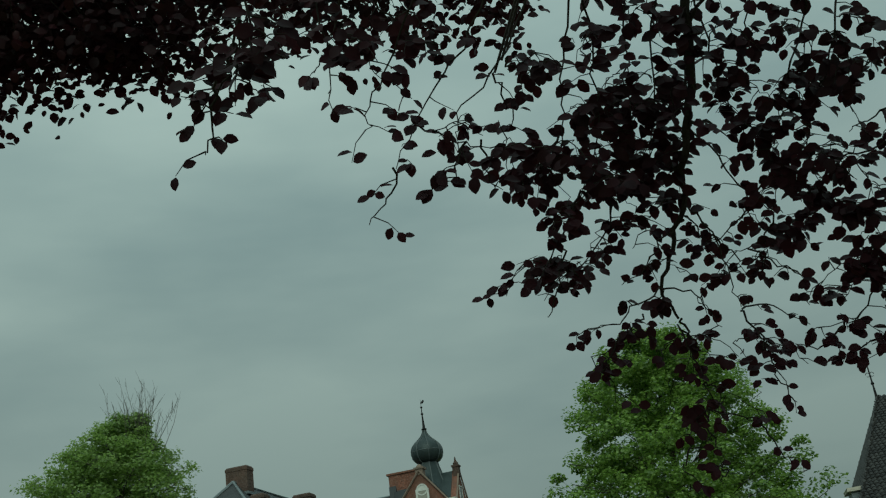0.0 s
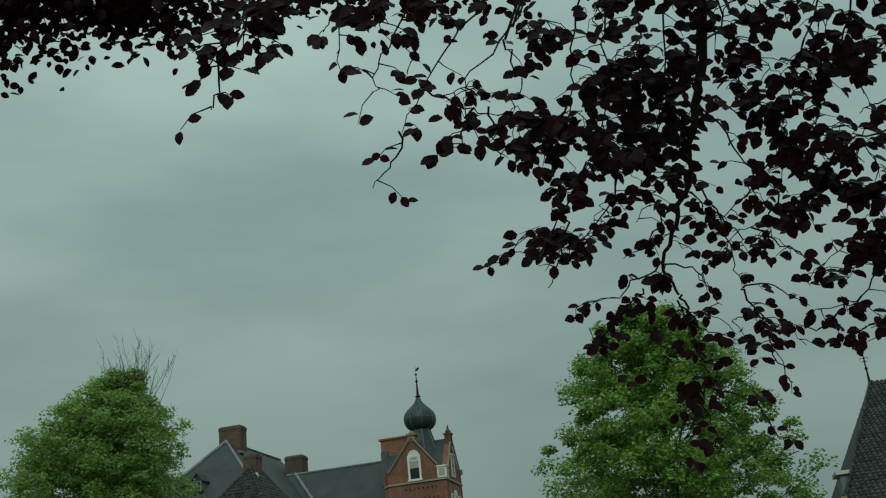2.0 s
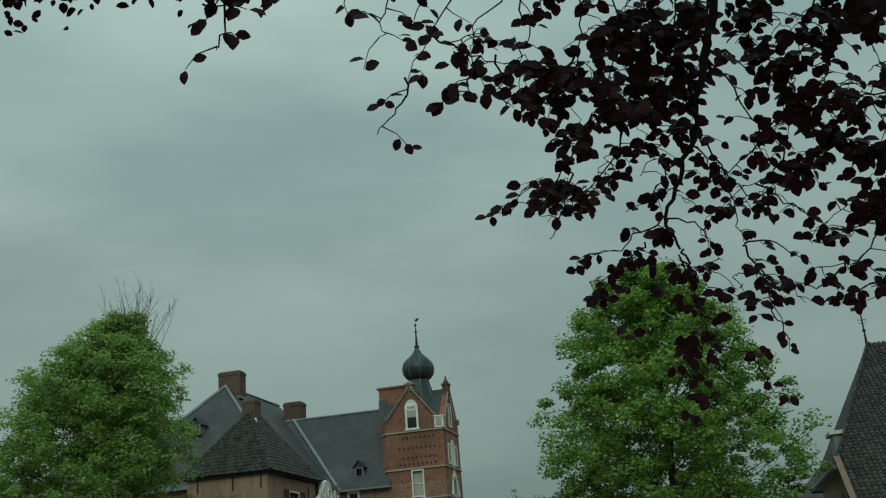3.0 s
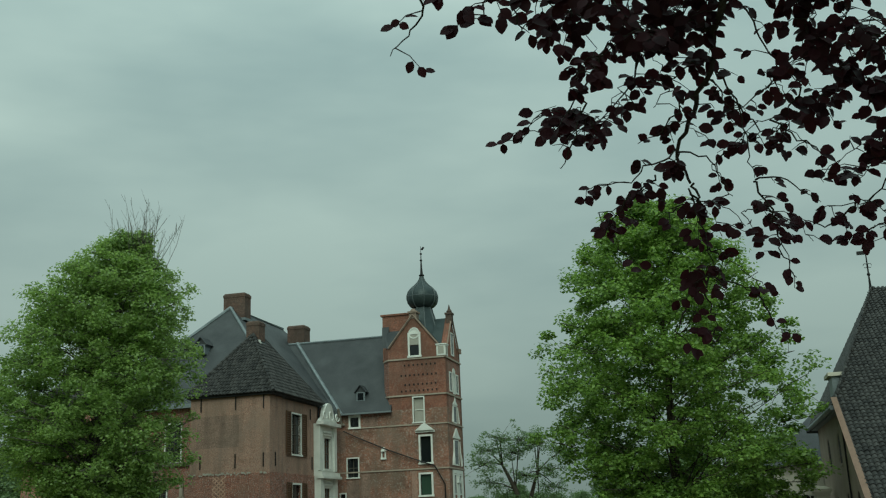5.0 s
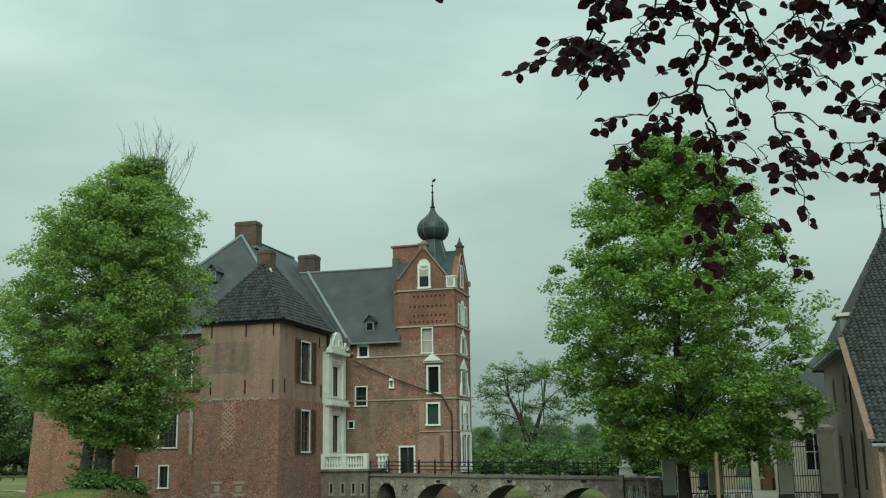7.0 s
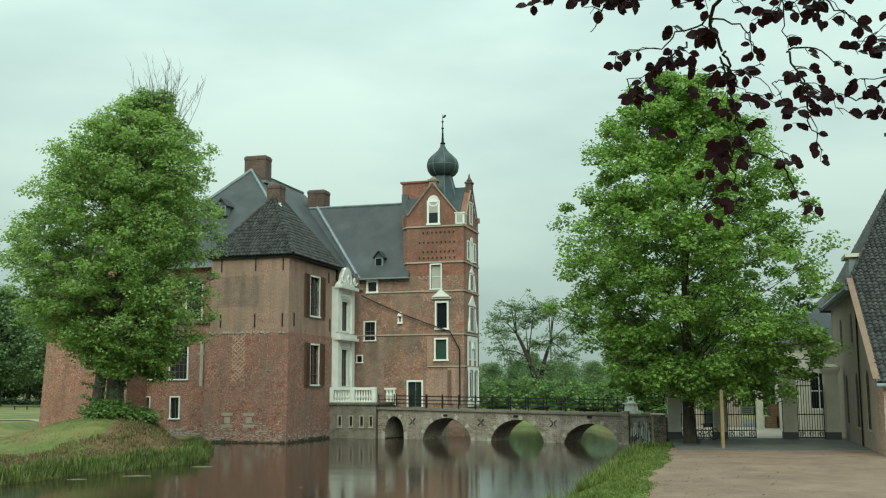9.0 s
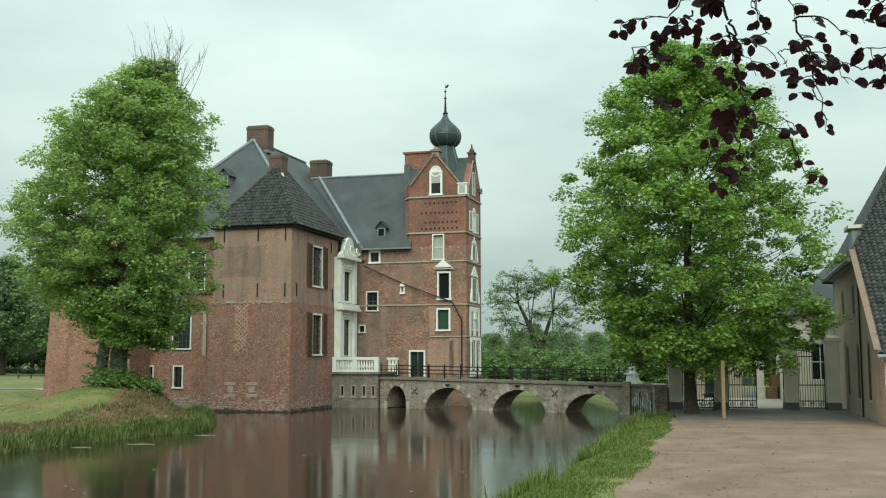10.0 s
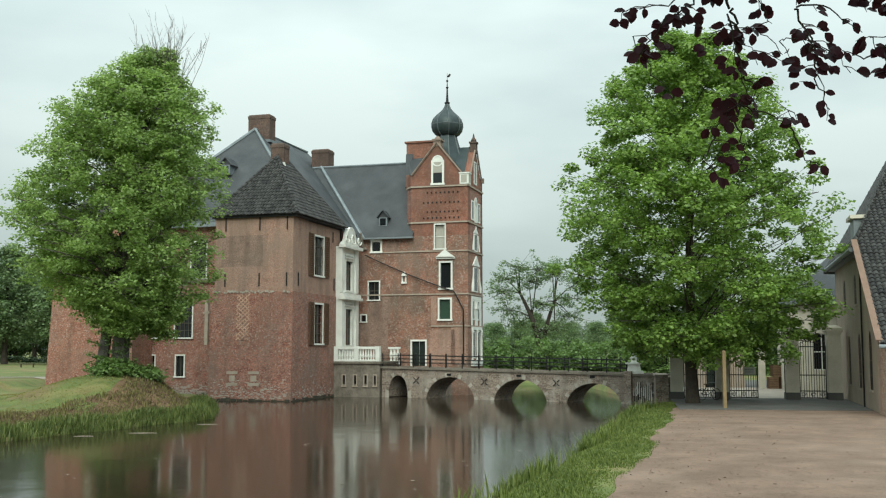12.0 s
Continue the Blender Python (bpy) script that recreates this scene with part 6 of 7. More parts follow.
for x, y, k in ((-63.5, 152, 0.95), (-57.5, 158, 1.05), (-53, 149, 0.9), (-70, 150, 1.0), (-77, 156, 0.95), (-48, 160, 1.0)):
    copy_thing(far_a, pose(x, y, 0.7, 0, 0, rw.uniform(0, 360)) @ Matrix.Scale(k, 4))
for i in range(15):
    copy_thing(far_b if i % 3 else far_a, pose(-120 + i * 5.2 + rw.uniform(-1, 1), 222 + rw.uniform(-4, 12), -1.4, 0, 0, rw.uniform(0, 360)))
for i in range(17):
    copy_thing(far_b, pose(0 + i * 7.0 + rw.uniform(-1.5, 1.5), 286 + rw.uniform(-6, 12), -1.2, 0, 0, rw.uniform(0, 360)) @ Matrix.Scale(0.85, 4))
for i in range(12):
    copy_thing(far_a if i % 2 else far_b, pose(-102 + i * 4.3 + rw.uniform(-1, 1), 186 + rw.uniform(-3, 26), 0.8, 0, 0, rw.uniform(0, 360)))
for i in range(16):
    copy_thing(far_b if i % 3 else far_a, pose(6 + i * 6.4 + rw.uniform(-1.5, 1.5), 262 + rw.uniform(-12, 22), 0.3, 0, 0, rw.uniform(0, 360)) @ Matrix.Scale(0.68, 4))
for x, y in ((30, 118), (37, 112), (45, 116), (53, 112), (61, 116)):
    copy_thing(far_b, pose(x, y, 0.1, 0, 0, rw.uniform(0, 360)) @ Matrix.Scale(0.8, 4))


def shrub(at, r, h, seed, label, mat=LEAF_BUSH, name="shrub", leaf=0.22, n=60, per=60):
    rng = random.Random(seed)
    t = thing(name, pose(*at), label, "shrub", "shrubs along the far bank")
    bm = bmesh.new()
    cs = []
    for k in range(n):
        a, q = rng.uniform(0, math.tau), math.sqrt(rng.random())
        c = Vector((r * q * math.cos(a), r * q * math.sin(a), h * (0.12 + 0.85 * rng.random() * math.sqrt(1 - 0.7 * q * q))))
        cs.append(c)
        if k % 4 == 0:
            tube(bm, [(0.1 * c.x, 0.1 * c.y, -0.1), c], [0.04, 0.012], 4)
    part("stems", bm, BARK, t)
    leaf_cloud("leaves", cs, per, 0.38, leaf, mat, t, seed)
    return t


sh = shrub((5.0, 112, 0.3), 2.6, 4.6, 61, "rounded green shrub on the far bank", leaf=0.3)
for i in range(13):
    c = copy_thing(sh, pose(7.2 + i * 2.7 + rw.uniform(-0.6, 0.6), 111.5 + rw.uniform(-1.5, 3), 0.25 + rw.uniform(-0.9, 0.2), 0, 0, rw.uniform(0, 360)))
shrub((-17.7, 56.9, 1.75), 1.25, 0.8, 64, "low leafy shrub round the lime tree's foot", LEAF_BUSH, n=70, leaf=0.2, per=40)
shrub((-16.3, 57.2, 1.55), 0.9, 0.6, 66, "low leafy undergrowth at the lime tree's foot", LEAF_BUSH, n=40, leaf=0.2, per=40)
LEAF_BEECH_HEDGE = leafage("hedge_leaf", (0.03, 0.05, 0.025), (0.08, 0.12, 0.05))
hr = random.Random(12)
hd = leaf_cloud("hedge", [(-100 + 52 * hr.random(), 172 + 1.2 * hr.random(), 0.9 + 1.0 * hr.random()) for _ in range(900)], 26, 0.25, 0.24, LEAF_BEECH_HEDGE, None, 12)
tagged(hd, "low dark clipped hedge across the lawn", "hedge")
bm = bmesh.new()
box(bm, -0.9, 0.9, -0.2, 0.2, 0.42, 0.5)
be = part("seat", bm, BARK)
bench = thing("park_bench", pose(-49.5, 125, 0.9, 0, 0, 10), "dark wooden bench on the lawn", "bench")
be.parent = bench
for x in (-0.75, 0.65):
    bm = bmesh.new()
    box(bm, x, x + 0.1, -0.18, 0.18, -0.1, 0.42)
    part("leg", bm, BARK, bench)


# ---- grass along the banks ----
def grass_field(name, where, n, length, mat, seed, label, width=0.03):
    """Single blades over the ground; where(rng) gives x, y and a height factor."""
    rng = random.Random(seed)
    verts, faces = [], []
    for _ in range(n):
        got = where(rng)
        if not got:
            continue
        x, y, k = got
        z = ground_height(x, y) - 0.03
        a, L = rng.uniform(0, math.tau), length * k * rng.uniform(0.5, 1.25)
        dx, dy = math.cos(a), math.sin(a)
        lean = rng.uniform(0.1, 0.55) * L
        w = width * rng.uniform(0.7, 1.4)
        b = len(verts)
        verts += [(x - dy * w, y + dx * w, z), (x + dy * w, y - dx * w, z),
                  (x + dx * lean * 0.35 + dy * w * 0.7, y + dy * lean * 0.35 - dx * w * 0.7, z + L * 0.6), (x + dx * lean * 0.35 - dy * w * 0.7, y + dy * lean * 0.35 + dx * w * 0.7, z + L * 0.6),
                  (x + dx * lean, y + dy * lean, z + L)]
        faces += [(b, b + 1, b + 2, b + 3), (b + 3, b + 2, b + 4)]
    ob = sheet(name, verts, faces, mat)
    return tagged(ob, label, "grass", kind="stuff")


def verge(rng):
    y = rng.uniform(18, 60)
    a, b = right_shore(y) + 0.1, path_edge(y) + 0.15
    q = rng.random()
    x = a + (b - a) * q
    return x, y, (1.0 if q < 0.8 else 0.6) * (1.05 + 0.8 * noise.noise((x * 0.9, y * 0.5, 1)))


def verge_shore(rng):
    y = rng.uniform(18, 60)
    if noise.noise((y * 0.45, 0, 3.3)) < 0.0:
        return None
    return right_shore(y) + abs(rng.gauss(0, 0.45)), y, 1.1 + 1.3 * noise.noise((y * 0.6, 2, 0))


def island_shore(rng):
    x, y = rng.uniform(-24, -11), rng.uniform(36, 68)
    d = island_edge(x, y)
    if not -0.62 < d < 0.7:
        return None
    return x, y, 0.7 - 0.25 * max(0, d) + 0.35 * noise.noise((x * 0.5, y * 0.5, 7))


def island_top(rng):
    x, y = rng.uniform(-34, -11), rng.uniform(38, 72)
    d = island_edge(x, y)
    if d < 2.2 or noise.noise((x * 0.3, y * 0.3, 9)) > 0.4:
        return None
    return x, y, 0.6


def island_slope(rng):
    x, y = rng.uniform(-26, -11), rng.uniform(37, 66)
    d = island_edge(x, y)
    if not 0.35 < d < 3.9 + 0.8 * noise.noise((x * 0.4, y * 0.4, 2)):
        return None
    return x, y, 0.75 + 1.1 * noise.noise((x * 0.8, y * 0.8, 5))


grass_field("verge_grass", verge, 46000, 0.12, GRASS, 1, "short green grass on the verge", 0.022)
grass_field("shore_grass", verge_shore, 11000, 0.5, GRASS, 2, "taller tufted grass along the water", 0.022)
grass_field("island_reeds", island_shore, 60000, 0.68, REED, 3, "tall green grass and reeds along the island shore", 0.03)
grass_field("island_grass", island_top, 45000, 0.11, LAWN, 4, "short mown grass on the island mound", 0.03)
grass_field("dry_tussocks", island_slope, 42000, 0.2, STRAW, 5, "dry straw-coloured tussocks on the bare bank", 0.026)
grass_field("yellowed_grass", island_slope, 30000, 0.24, DRYGRASS, 6, "yellowed grass among the tussocks", 0.026)
for x, y, L, a in ((-12.9, 45.4, 1.2, 4), (-11.3, 50.6, 1.0, 5), (-14.9, 43.8, 0.8, 8)):
    bm = bmesh.new()
    tube(bm, [(-L / 2, 0, 0), (0, 0.04, 0.005), (L / 2, 0, 0)], [0.006, 0.014, 0.006], 5)
    lg = part("floating_stick", bm, SAND, None, at=pose(x, y, -0.494, 0, 0, a))
    tagged(lg, "pale dead reed floating on the moat", "stick")


def fallen(rng):
    y = rng.uniform(20, 54)
    return path_edge(y) + abs(rng.gauss(0, 3.5)), y, 1


def build_litter():
    rng = random.Random(14)
    verts, faces = [], []
    for _ in range(420):
        x, y, _k = fallen(rng)
        a, s = rng.uniform(0, math.tau), rng.uniform(0.03, 0.07)
        z = max(0.03, ground_height(x, y) + 0.035) + 0.012
        b = len(verts)
        for k in range(4):
            r = s * (1.0 if k % 2 else 0.5)
            verts.append((x + r * math.cos(a + k * math.pi / 2), y + r * math.sin(a + k * math.pi / 2), z + rng.uniform(0, 0.03)))
        faces.append((b, b + 1, b + 2, b + 3))
    tagged(sheet("fallen_leaves", verts, faces, SHUTTER), "brown fallen leaves scattered on the gravel", "leaf litter", kind="stuff")

    verts, faces = [], []
    for _ in range(30):
        y = rng.uniform(24, 48)
        x, a, s = rng.uniform(-11, right_shore(y) - 1.2), rng.uniform(0, math.tau), rng.uniform(0.03, 0.1)
        b = len(verts)
        for k in range(5):
            verts.append((x + s * rng.uniform(0.6, 1) * math.cos(a + k * math.tau / 5), y + s * rng.uniform(0.4, 0.8) * math.sin(a + k * math.tau / 5), -0.488 + rng.uniform(0, 0.01)))
        faces.append(tuple(range(b, b + 5)))
    tagged(sheet("floating_leaves", verts, faces, SAND), "pale dead leaves floating on the moat", "leaf litter", kind="stuff")


build_litter()


# ---- copper beech over the camera ----
# each bough: leaf length, twigs to the metre, and its bends
LEFT_BOUGHS = [
    (0.050, 26, [(-0.23, 1.99, 4.80), (-0.25, 1.93, 4.56), (-0.30, 2.16, 4.56)]),
    (0.047, 26, [(-0.26, 1.96, 4.62), (-0.33, 2.07, 4.53), (-0.41, 2.14, 4.49)]),
    (0.045, 16, [(-0.32, 1.97, 4.47), (-0.36, 2.13, 4.45), (-0.39, 2.16, 4.40)]),
    (0.050, 24, [(-0.10, 2.45, 5.15), (-0.10, 2.48, 4.92), (-0.11, 2.58, 4.79)]),
    (0.050, 22, [(-0.02, 2.33, 5.02), (-0.08, 2.45, 4.88), (-0.14, 2.51, 4.82)]),
    (0.052, 18, [(0.20, 2.49, 5.11), (0.10, 2.69, 4.98), (0.01, 2.76, 4.86), (-0.02, 2.88, 4.83)]),
    (0.050, 14, [(0.44, 2.59, 5.13), (0.27, 2.78, 4.97), (0.16, 2.95, 4.90), (0.06, 3.02, 4.75)]),
]
MID_BOUGHS = [
    (0.044, 10, [(0.06, 2.89, 4.68), (0.03, 2.98, 4.63), (-0.05, 3.08, 4.59)]),
    (0.052, 20, [(0.14, 2.93, 4.86), (0.25, 2.90, 4.76), (0.37, 2.94, 4.74)]),
    (0.050, 18, [(0.30, 2.91, 4.77), (0.23, 2.92, 4.65), (0.18, 3.00, 4.65)]),
    (0.050, 20, [(0.34, 2.92, 4.75), (0.35, 2.98, 4.67), (0.35, 3.03, 4.62)]),
    (0.045, 4, [(0.59, 2.78, 5.26), (0.43, 2.82, 4.98), (0.30, 3.10, 4.98), (0.28, 3.09, 4.86)]),
    (0.052, 24, [(0.44, 2.84, 5.00), (0.56, 2.97, 5.02), (0.66, 3.01, 5.04)]),
    (0.052, 16, [(0.42, 2.91, 5.00), (0.46, 2.98, 4.90), (0.46, 3.10, 4.89)]),
    (0.052, 24, [(0.03, 2.50, 5.14), (0.11, 2.69, 5.07), (0.25, 2.73, 5.01)]),
]
FRONT_BOUGHS = [
    (0.055, 7, [(0.73, 2.82, 5.29), (0.68, 3.05, 5.10), (0.65, 3.14, 4.89), (0.61, 3.21, 4.77)]),
    (0.054, 26, [(0.63, 3.14, 4.86), (0.57, 3.23, 4.79), (0.48, 3.24, 4.80)]),
    (0.056, 24, [(0.76, 2.85, 5.32), (0.79, 3.09, 5.11), (0.76, 3.13, 4.84), (0.72, 3.39, 4.76)]),
    (0.052, 24, [(0.70, 3.30, 4.72), (0.62, 3.29, 4.59), (0.56, 3.45, 4.53), (0.51, 3.46, 4.48)]),
    (0.056, 28, [(0.95, 2.97, 5.39), (0.93, 3.20, 5.16), (0.90, 3.20, 4.89), (0.84, 3.42, 4.75)]),
    (0.052, 20, [(0.83, 3.37, 4.73), (0.77, 3.44, 4.59), (0.64, 3.65, 4.54)]),
    (0.056, 30, [(1.03, 2.89, 5.31), (1.01, 3.15, 5.12), (1.00, 3.23, 4.91), (0.97, 3.46, 4.83)]),
]
MAIN_BOUGH = [
    (0.056, 16, [(1.12, 2.91, 5.33), (1.13, 3.12, 5.03), (1.07, 3.21, 4.82), (1.10, 3.48, 4.72)]),
    (0.050, 8, [(1.09, 3.45, 4.71), (1.04, 3.56, 4.56), (1.00, 3.67, 4.45), (1.04, 3.69, 4.33)]),
    (0.046, 6, [(1.01, 3.56, 4.29), (1.04, 3.59, 4.22), (1.01, 3.58, 4.26), (1.04, 3.61, 4.15)]),
    (0.046, 7, [(1.04, 3.61, 4.15), (1.07, 3.63, 4.03), (1.08, 3.65, 3.96)]),
]
LOW_BOUGHS = [
    (0.052, 20, [(1.04, 3.38, 4.70), (0.99, 3.56, 4.70), (0.89, 3.53, 4.57)]),
    (0.048, 16, [(1.02, 3.44, 4.60), (0.93, 3.56, 4.51), (0.85, 3.66, 4.48)]),
    (0.050, 14, [(0.98, 3.59, 4.42), (0.86, 3.57, 4.35), (0.78, 3.61, 4.32), (0.65, 3.75, 4.34)]),
    (0.050, 26, [(0.91, 3.66, 4.36), (0.82, 3.72, 4.28), (0.70, 3.77, 4.25)]),
    (0.048, 18, [(0.79, 3.63, 4.27), (0.75, 3.73, 4.21), (0.73, 3.76, 4.18)]),
    (0.050, 30, [(1.10, 3.74, 4.21), (1.02, 3.71, 4.25), (0.96, 3.82, 4.25)]),
    (0.048, 10, [(1.00, 3.65, 4.43), (1.13, 3.70, 4.42), (1.21, 3.74, 4.29)]),
    (0.050, 14, [(1.06, 3.63, 4.05), (1.10, 3.62, 4.04), (1.16, 3.61, 4.03)]),
]
RIGHT_BOUGHS = [
    (0.052, 12, [(1.16, 3.40, 4.98), (1.27, 3.42, 4.81), (1.34, 3.48, 4.69), (1.40, 3.35, 4.56)]),
    (0.055, 26, [(1.18, 3.00, 5.33), (1.23, 3.14, 5.13), (1.30, 3.30, 4.98), (1.34, 3.23, 4.83)]),
    (0.055, 26, [(1.53, 2.86, 5.24), (1.50, 3.04, 5.07), (1.46, 3.23, 4.94), (1.44, 3.37, 4.81)]),
    (0.055, 24, [(1.68, 2.96, 5.27), (1.61, 3.06, 5.02), (1.56, 3.24, 4.91), (1.54, 3.34, 4.73)]),
    (0.054, 22, [(1.87, 3.00, 5.02), (1.73, 3.10, 4.97), (1.65, 3.22, 4.98)]),
    (0.050, 12, [(1.80, 3.00, 4.77), (1.72, 3.14, 4.79), (1.65, 3.20, 4.77)]),
    (0.054, 26, [(1.85, 3.16, 4.71), (1.68, 3.24, 4.71), (1.51, 3.31, 4.69), (1.37, 3.40, 4.68)]),
]
DRIVE_BOUGHS = [
    (0.054, 28, [(1.86, 3.27, 4.60), (1.71, 3.34, 4.54), (1.60, 3.39, 4.59), (1.48, 3.56, 4.59)]),
    (0.052, 24, [(1.91, 3.39, 4.52), (1.74, 3.39, 4.44), (1.68, 3.46, 4.36), (1.62, 3.51, 4.31)]),
    (0.050, 20, [(1.83, 3.28, 4.35), (1.73, 3.49, 4.30), (1.66, 3.60, 4.22), (1.53, 3.65, 4.21)]),
    (0.050, 14, [(1.59, 3.55, 4.18), (1.52, 3.62, 4.13), (1.45, 3.69, 4.17)]),
    (0.050, 18, [(1.80, 3.34, 4.17), (1.71, 3.51, 4.12), (1.63, 3.63, 4.10)]),
    (0.048, 10, [(1.09, 3.47, 4.72), (1.19, 3.54, 4.60), (1.24, 3.60, 4.44), (1.28, 3.68, 4.34)]),
    (0.046, 12, [(1.27, 3.66, 4.33), (1.32, 3.65, 4.17), (1.37, 3.71, 4.04), (1.43, 3.79, 3.98)]),
]
OUTER_TWIGS = [
    (0.050, 20, [(1.20, 3.57, 4.61), (1.32, 3.66, 4.53), (1.34, 3.51, 4.46)]),
    (0.046, 8, [(1.33, 3.56, 4.52), (1.43, 3.54, 4.42), (1.51, 3.59, 4.40)]),
    (0.046, 8, [(1.27, 3.65, 4.33), (1.40, 3.67, 4.32), (1.52, 3.69, 4.24)]),
    (0.050, 18, [(1.31, 3.64, 4.20), (1.30, 3.76, 4.24), (1.23, 3.73, 4.22)]),
    (0.050, 18, [(1.31, 3.63, 4.18), (1.37, 3.71, 4.14), (1.41, 3.68, 4.10)]),
    (0.050, 16, [(1.26, 3.68, 4.49), (1.17, 3.70, 4.44), (1.17, 3.82, 4.42)]),
    (0.050, 14, [(1.41, 3.45, 4.60), (1.37, 3.52, 4.53), (1.27, 3.63, 4.54)]),
    (0.052, 18, [(1.40, 3.45, 4.72), (1.28, 3.52, 4.60), (1.18, 3.66, 4.58)]),
]
TAIL_TWIGS = [
    (0.050, 16, [(1.07, 3.65, 3.97), (1.03, 3.67, 3.93), (0.97, 3.69, 3.89)]),
    (0.046, 11, [(1.08, 3.65, 3.96), (1.14, 3.64, 3.93), (1.21, 3.62, 3.89)]),
    (0.046, 12, [(1.21, 3.62, 3.89), (1.26, 3.62, 3.80), (1.29, 3.62, 3.73)]),
    (0.046, 6, [(1.04, 3.67, 3.92), (1.07, 3.68, 3.84), (1.08, 3.69, 3.78)]),
    (0.046, 6, [(0.98, 3.69, 3.88), (0.95, 3.72, 3.80), (0.94, 3.73, 3.75)]),
    (0.046, 5, [(1.08, 3.68, 3.78), (1.07, 3.70, 3.74), (1.06, 3.70, 3.71)]),
    (0.002, 1, [(0.62, 3.41, 4.55), (0.56, 3.38, 4.38), (0.53, 3.50, 4.34)]),
    (0.052, 16, [(1.39, 3.00, 5.34), (1.38, 3.15, 5.19), (1.38, 3.16, 5.02)]),
]


def build_beech():
    t = thing("copper_beech", pose(0, 0, 0), "copper beech with dark purple leaves overhanging the drive", "tree")
    bm = bmesh.new()
    tube(bm, [(4.2, -5.5, 0.8), (4.15, -5.5, 2.2), (4.0, -5.3, 5.0), (3.7, -5.0, 8.5), (3.5, -4.8, 13)], [0.75, 0.55, 0.48, 0.36, 0.15], 14)
    part("trunk", bm, BARK_GREY, t)
    crotch = Vector((3.8, -5.1, 7.5))
    hub = Vector((1.3, 2.2, 6.6))
    hub2 = Vector((-1.6, 3.4, 8.8))
    bm = bmesh.new()
    tube(bm, [crotch, (3.0, -2.8, 7.9), (2.0, 0.2, 7.4), hub, MAIN_BOUGH[0][2][0]], [0.16, 0.13, 0.08, 0.04, 0.022], 8)
    tube(bm, [crotch, (1.6, -1.6, 9.5), (0.0, 1.5, 9.6), hub2, (-4.2, 5.4, 9.2)], [0.2, 0.15, 0.1, 0.07, 0.04], 8)
    part("limb", bm, BARK_GREY, t)
    rng = random.Random(99)
    wood = bmesh.new()
    leaves = []

    def bough(pts, r0, r1, dens, leaf=0.05, face=0.75, kids=0):
        """A bent bough with short twigs, each ending in a rosette of leaves; face: how far the blades turn upright."""
        pts = [Vector(p) for p in pts]
        fine = []
        for i in range(len(pts) - 1):
            p0, p1, p2, p3 = pts[max(i - 1, 0)], pts[i], pts[i + 1], pts[min(i + 2, len(pts) - 1)]
            for k in range(5):
                u = k / 5
                fine.append(0.5 * (2 * p1 + (p2 - p0) * u + (2 * p0 - 5 * p1 + 4 * p2 - p3) * u * u + (3 * p1 - p0 - 3 * p2 + p3) * u ** 3)
                            + Vector([rng.gauss(0, 0.007) for _ in range(3)]))
        fine.append(pts[-1])
        tube(wood, fine, [r0 + (r1 - r0) * i / (len(fine) - 1) for i in range(len(fine))], 5)
        length = sum((b - a).length for a, b in zip(fine, fine[1:]))
        n = max(2, int(length * dens * 0.95))
        for k in range(n):
            q = ((k + rng.random()) / n) ** 0.85 * (len(fine) - 1.001)
            p = fine[int(q)].lerp(fine[int(q) + 1], q - int(q))
            d = Vector((rng.gauss(0, 1), rng.gauss(0, 0.6), rng.gauss(-0.2, 0.45))).normalized()
            L = rng.uniform(0.025, 0.11)
            tip = p + d * L + Vector((0, 0, -0.2 * L))
            mid = p.lerp(tip, 0.5) + Vector((rng.gauss(0, 0.1 * L), 0, 0.12 * L))
            tube(wood, [p, mid, tip], [0.0022, 0.0016, 0.001], 4)
            m = rng.choice((2, 3, 3, 4))
            for j in range(m):
                f = 0.45 + 0.55 * (j + 1) / m
                lp = mid.lerp(tip, f * 2 - 1) if f > 0.5 else p.lerp(mid, f * 2)
                a = rng.uniform(-2.2, 2.2)
                ld = Vector((d.x * 0.5 + math.sin(a), d.y * 0.4 + rng.gauss(0, 0.25), -0.35 - 0.5 * math.cos(a) + rng.gauss(0, 0.2)))
                leaves.append((lp, ld.normalized(), leaf * rng.uniform(0.66, 1.12), face))
        for k in range(kids):
            i = int(len(fine) * (0.12 + 0.8 * (k + rng.random()) / kids))
            p = fine[min(i, len(fine) - 2)]
            s = -1 if k % 2 else 1
            e = p + Vector((s * rng.uniform(0.06, 0.15), rng.gauss(0, 0.1), rng.uniform(-0.15, 0.04)))
            mid = p.lerp(e, 0.5) + Vector((0, 0, 0.05))
            bough([p, mid, e], r0 * 0.5, 0.0013, dens * 1.15, leaf, face)

    for (leaf, dens, pts), r0, r1 in zip(MAIN_BOUGH, (0.019, 0.011, 0.005, 0.003), (0.012, 0.005, 0.003, 0.0015)):
        bough(pts, r0, r1, dens, leaf, 0.85, 4 if r0 > 0.015 else 1)
    hung = LEFT_BOUGHS + MID_BOUGHS + FRONT_BOUGHS + RIGHT_BOUGHS + DRIVE_BOUGHS
    for leaf, dens, pts in LEFT_BOUGHS + MID_BOUGHS:
        bough(pts, 0.004, 0.0014, dens * 0.95, leaf, 0.85, 1 if dens > 19 else 0)
    for leaf, dens, pts in FRONT_BOUGHS + RIGHT_BOUGHS + DRIVE_BOUGHS:
        bough(pts, 0.0045, 0.0015, dens, leaf, 0.85, 5 if dens > 23 else 3 if dens > 19 else 1 if dens > 15 else 0)
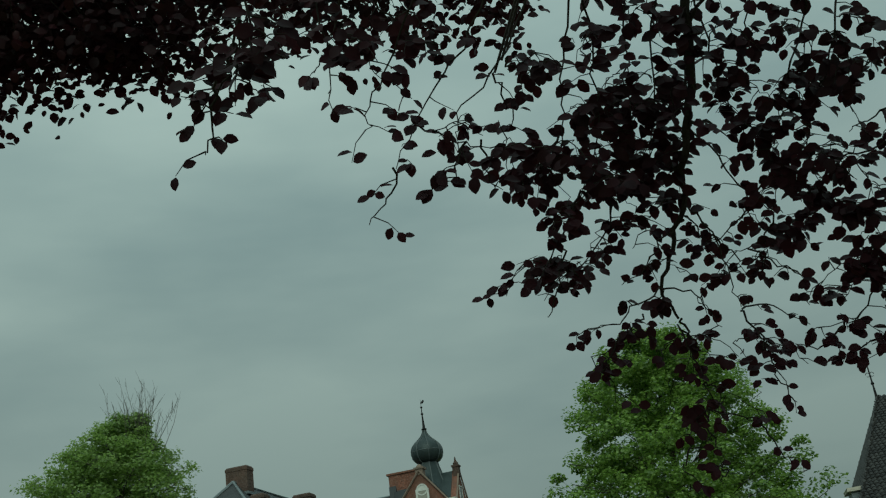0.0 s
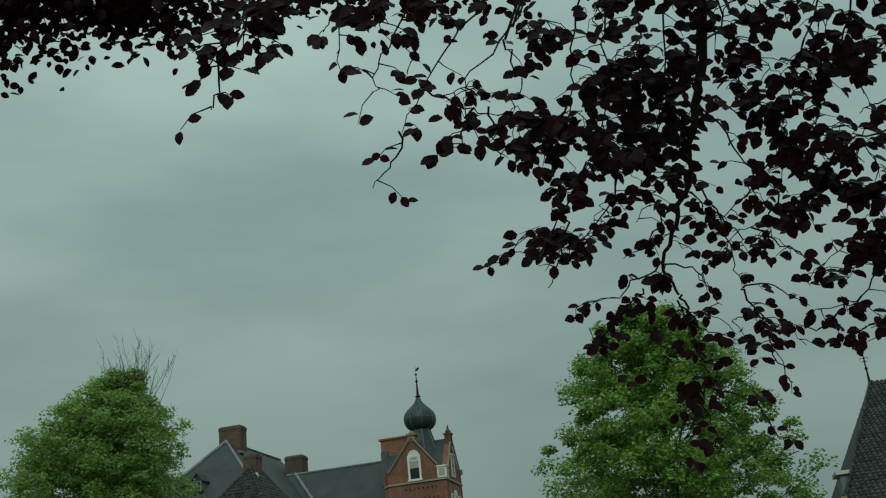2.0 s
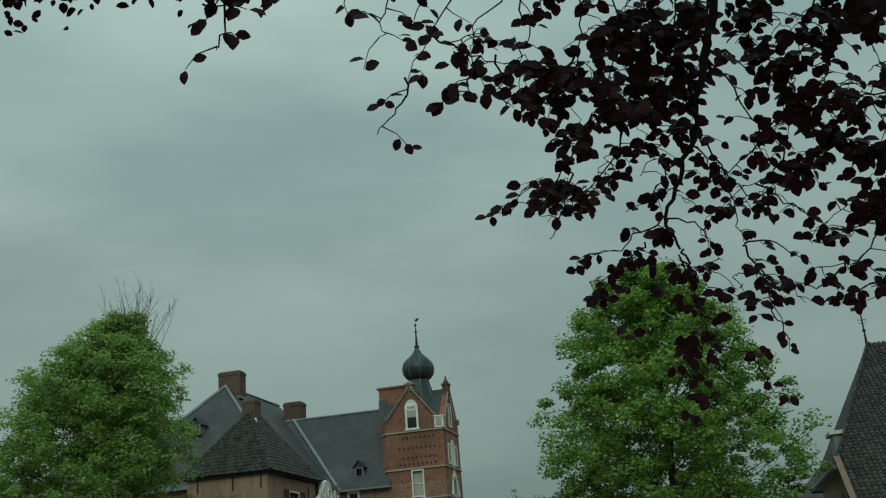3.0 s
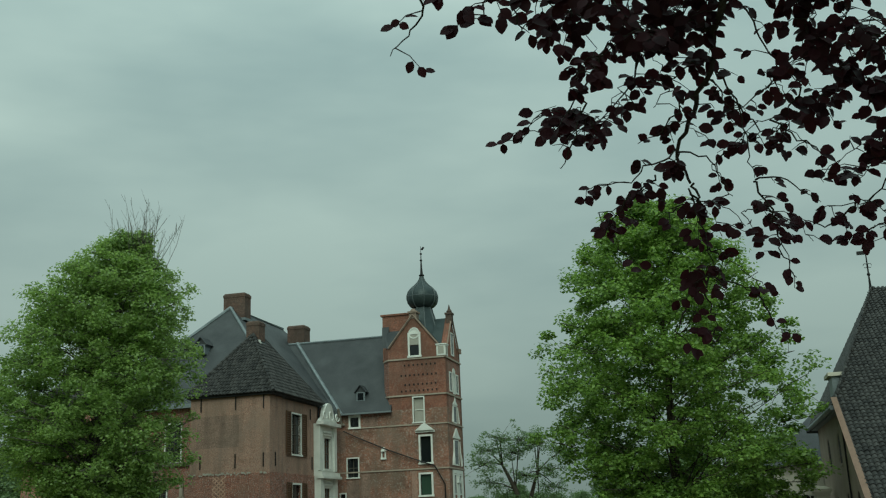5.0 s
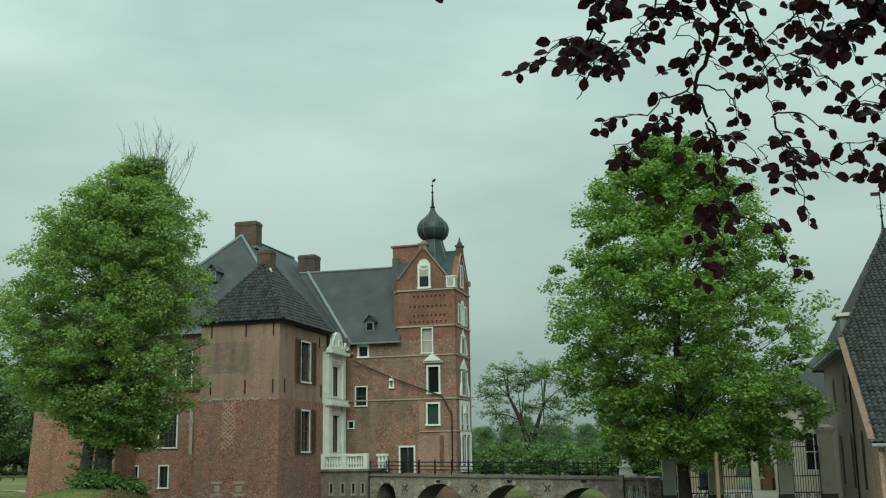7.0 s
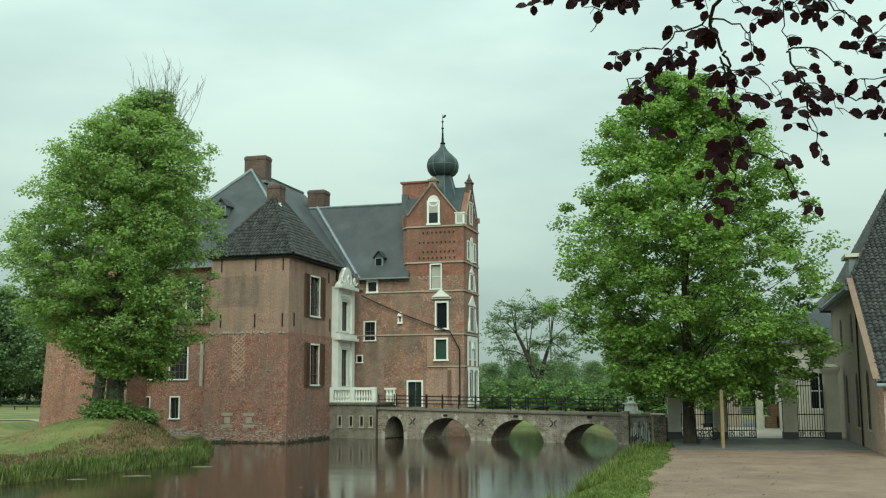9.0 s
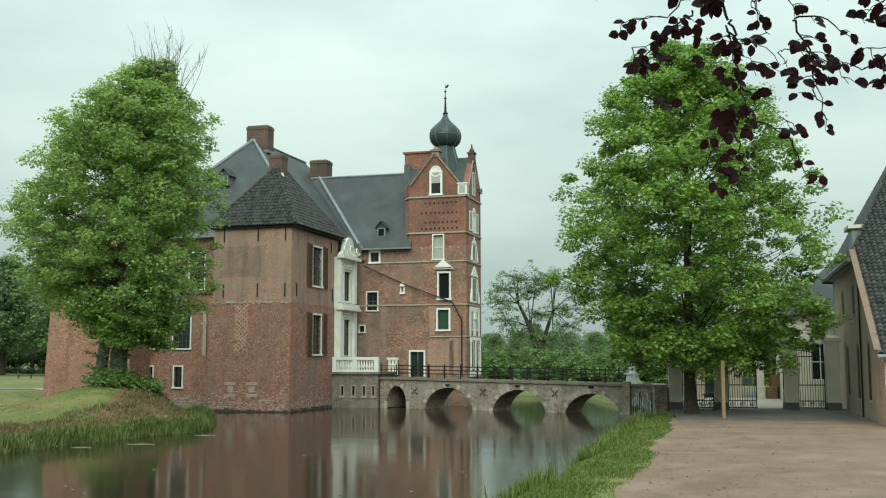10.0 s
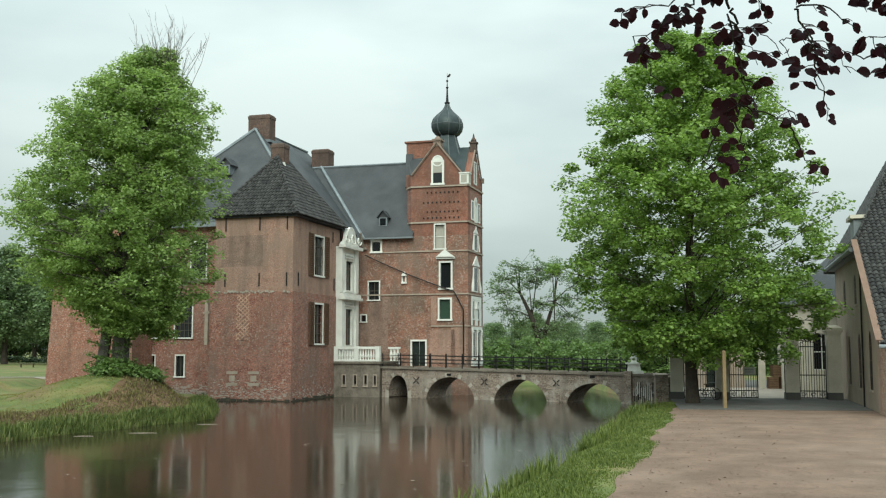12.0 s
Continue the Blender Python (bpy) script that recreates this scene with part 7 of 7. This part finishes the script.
    for leaf, dens, pts in LOW_BOUGHS + OUTER_TWIGS + TAIL_TWIGS:
        bough(pts, 0.004, 0.0014, dens * 0.8, leaf, 0.85, 1 if dens > 15 else 0)
    # boughs that run on above to the limb
    for _, _, pts in hung:
        p = Vector(pts[0])
        if p.z > 4.95:
            tube(wood, [p, p.lerp(hub, 0.5) + Vector((0, 0, 0.15)), hub], [0.0045, 0.009, 0.016], 5)
    part("twig_mass", wood, TWIG, t)["kind"] = "stuff"

    def leaf_mesh(name, items, rng):
        verts, faces = [], []
        for p, d, s, face in items:
            side = d.cross(Vector((rng.gauss(0, 0.3), rng.gauss(-face, 0.3), rng.gauss(1.15 - face, 0.3)))).normalized()
            up = side.cross(d)
            b = len(verts)
            for q, w, lift in ((0, 0.04, 0), (0.24, 0.32, 0.05), (0.58, 0.38, 0.03), (0.86, 0.21, -0.02)):
                for sg in (-1, 1):
                    verts.append(p + d * s * (q + 0.12) + side * s * w * sg + up * s * (lift + 0.06 * (1 if w > 0.2 else 0)))
                verts.append(p + d * s * (q + 0.12) + up * s * lift)
            verts.append(p + d * s * 1.14 - up * s * 0.06)
            for i in range(3):
                l0, r0, c0 = b + 3 * i, b + 3 * i + 1, b + 3 * i + 2
                faces += [(l0, c0, c0 + 3, l0 + 3), (c0, r0, r0 + 3, c0 + 3)]
            faces += [(b + 9, b + 11, b + 12), (b + 11, b + 10, b + 12)]
        ob = sheet(name, [tuple(v) for v in verts], faces, LEAF_BEECH, t)
        for poly in ob.data.polygons:
            poly.use_smooth = True
        return ob

    # the lowest 300 leaves are parts of their own, the rest one mass
    leaves.sort(key=lambda it: it[0].z)
    for it in leaves[:300]:
        leaf_mesh("leaf", [it], rng)
    leaf_mesh("leaf_mass", leaves[300:], rng)["kind"] = "stuff"

    # the farther, denser canopy
    far = bmesh.new()
    items = []
    for k in range(250):
        u, v = rng.random(), rng.random()
        x = -2.9 + 2.05 * u
        p = Vector((x, 5.6 + rng.uniform(-0.3, 0.3), 7.05 + 1.2 * v - 0.35 * smooth(0.35, 0.1, u) * rng.random() + 0.2 * noise.noise((u * 4, 3, 1))))
        start = hub2.lerp(Vector((-4.2, 5.4, 9.2)), rng.random())
        tube(far, [start, start.lerp(p, 0.6) + Vector((0, 0, 0.2)), p], [0.014, 0.008, 0.002], 4)
        for j in range(26):
            q = p + Vector((rng.gauss(0, 0.12), rng.gauss(0, 0.2), rng.gauss(0, 0.075)))
            items.append((q, Vector((rng.gauss(0, 1), rng.gauss(0, 0.6), rng.gauss(-0.5, 0.5))).normalized(), 0.075 * rng.uniform(0.6, 1.2), 0.9))
    for k in range(170):
        u = rng.random()
        p = Vector((-0.55 + 1.6 * u, 5.6 + rng.uniform(-0.3, 0.3), 7.25 + 1.0 * rng.random() - 0.25 * noise.noise((u * 5, 1, 2))))
        start = hub2.lerp(hub + Vector((0, 2, 1.6)), rng.random())
        tube(far, [start, start.lerp(p, 0.6) + Vector((0, 0, 0.15)), p], [0.012, 0.007, 0.002], 4)
        for j in range(16):
            q = p + Vector((rng.gauss(0, 0.15), rng.gauss(0, 0.2), rng.gauss(0, 0.12)))
            items.append((q, Vector((rng.gauss(0, 1), rng.gauss(0, 0.6), rng.gauss(-0.5, 0.5))).normalized(), 0.075 * rng.uniform(0.6, 1.2), 0.9))
    # unseen crown round the trunk, added behind and above to shade the hanging leaves
    cr = random.Random(8)
    shade_clumps = []
    for k in range(420):
        a, q = cr.uniform(0, math.tau), math.sqrt(cr.random())
        shade_clumps.append((3.5 + 7.5 * q * math.cos(a), -6.5 + 6.5 * q * math.sin(a), 9.0 + 6.5 * cr.random() * math.sqrt(1 - 0.8 * q * q)))
    leaf_cloud("crown", shade_clumps, 90, 0.5, 0.2, LEAF_BEECH, t, 17)
    part("upper_twig_mass", far, TWIG, t)["kind"] = "stuff"
    leaf_mesh("upper_leaf_mass", items, rng)["kind"] = "stuff"


build_beech()
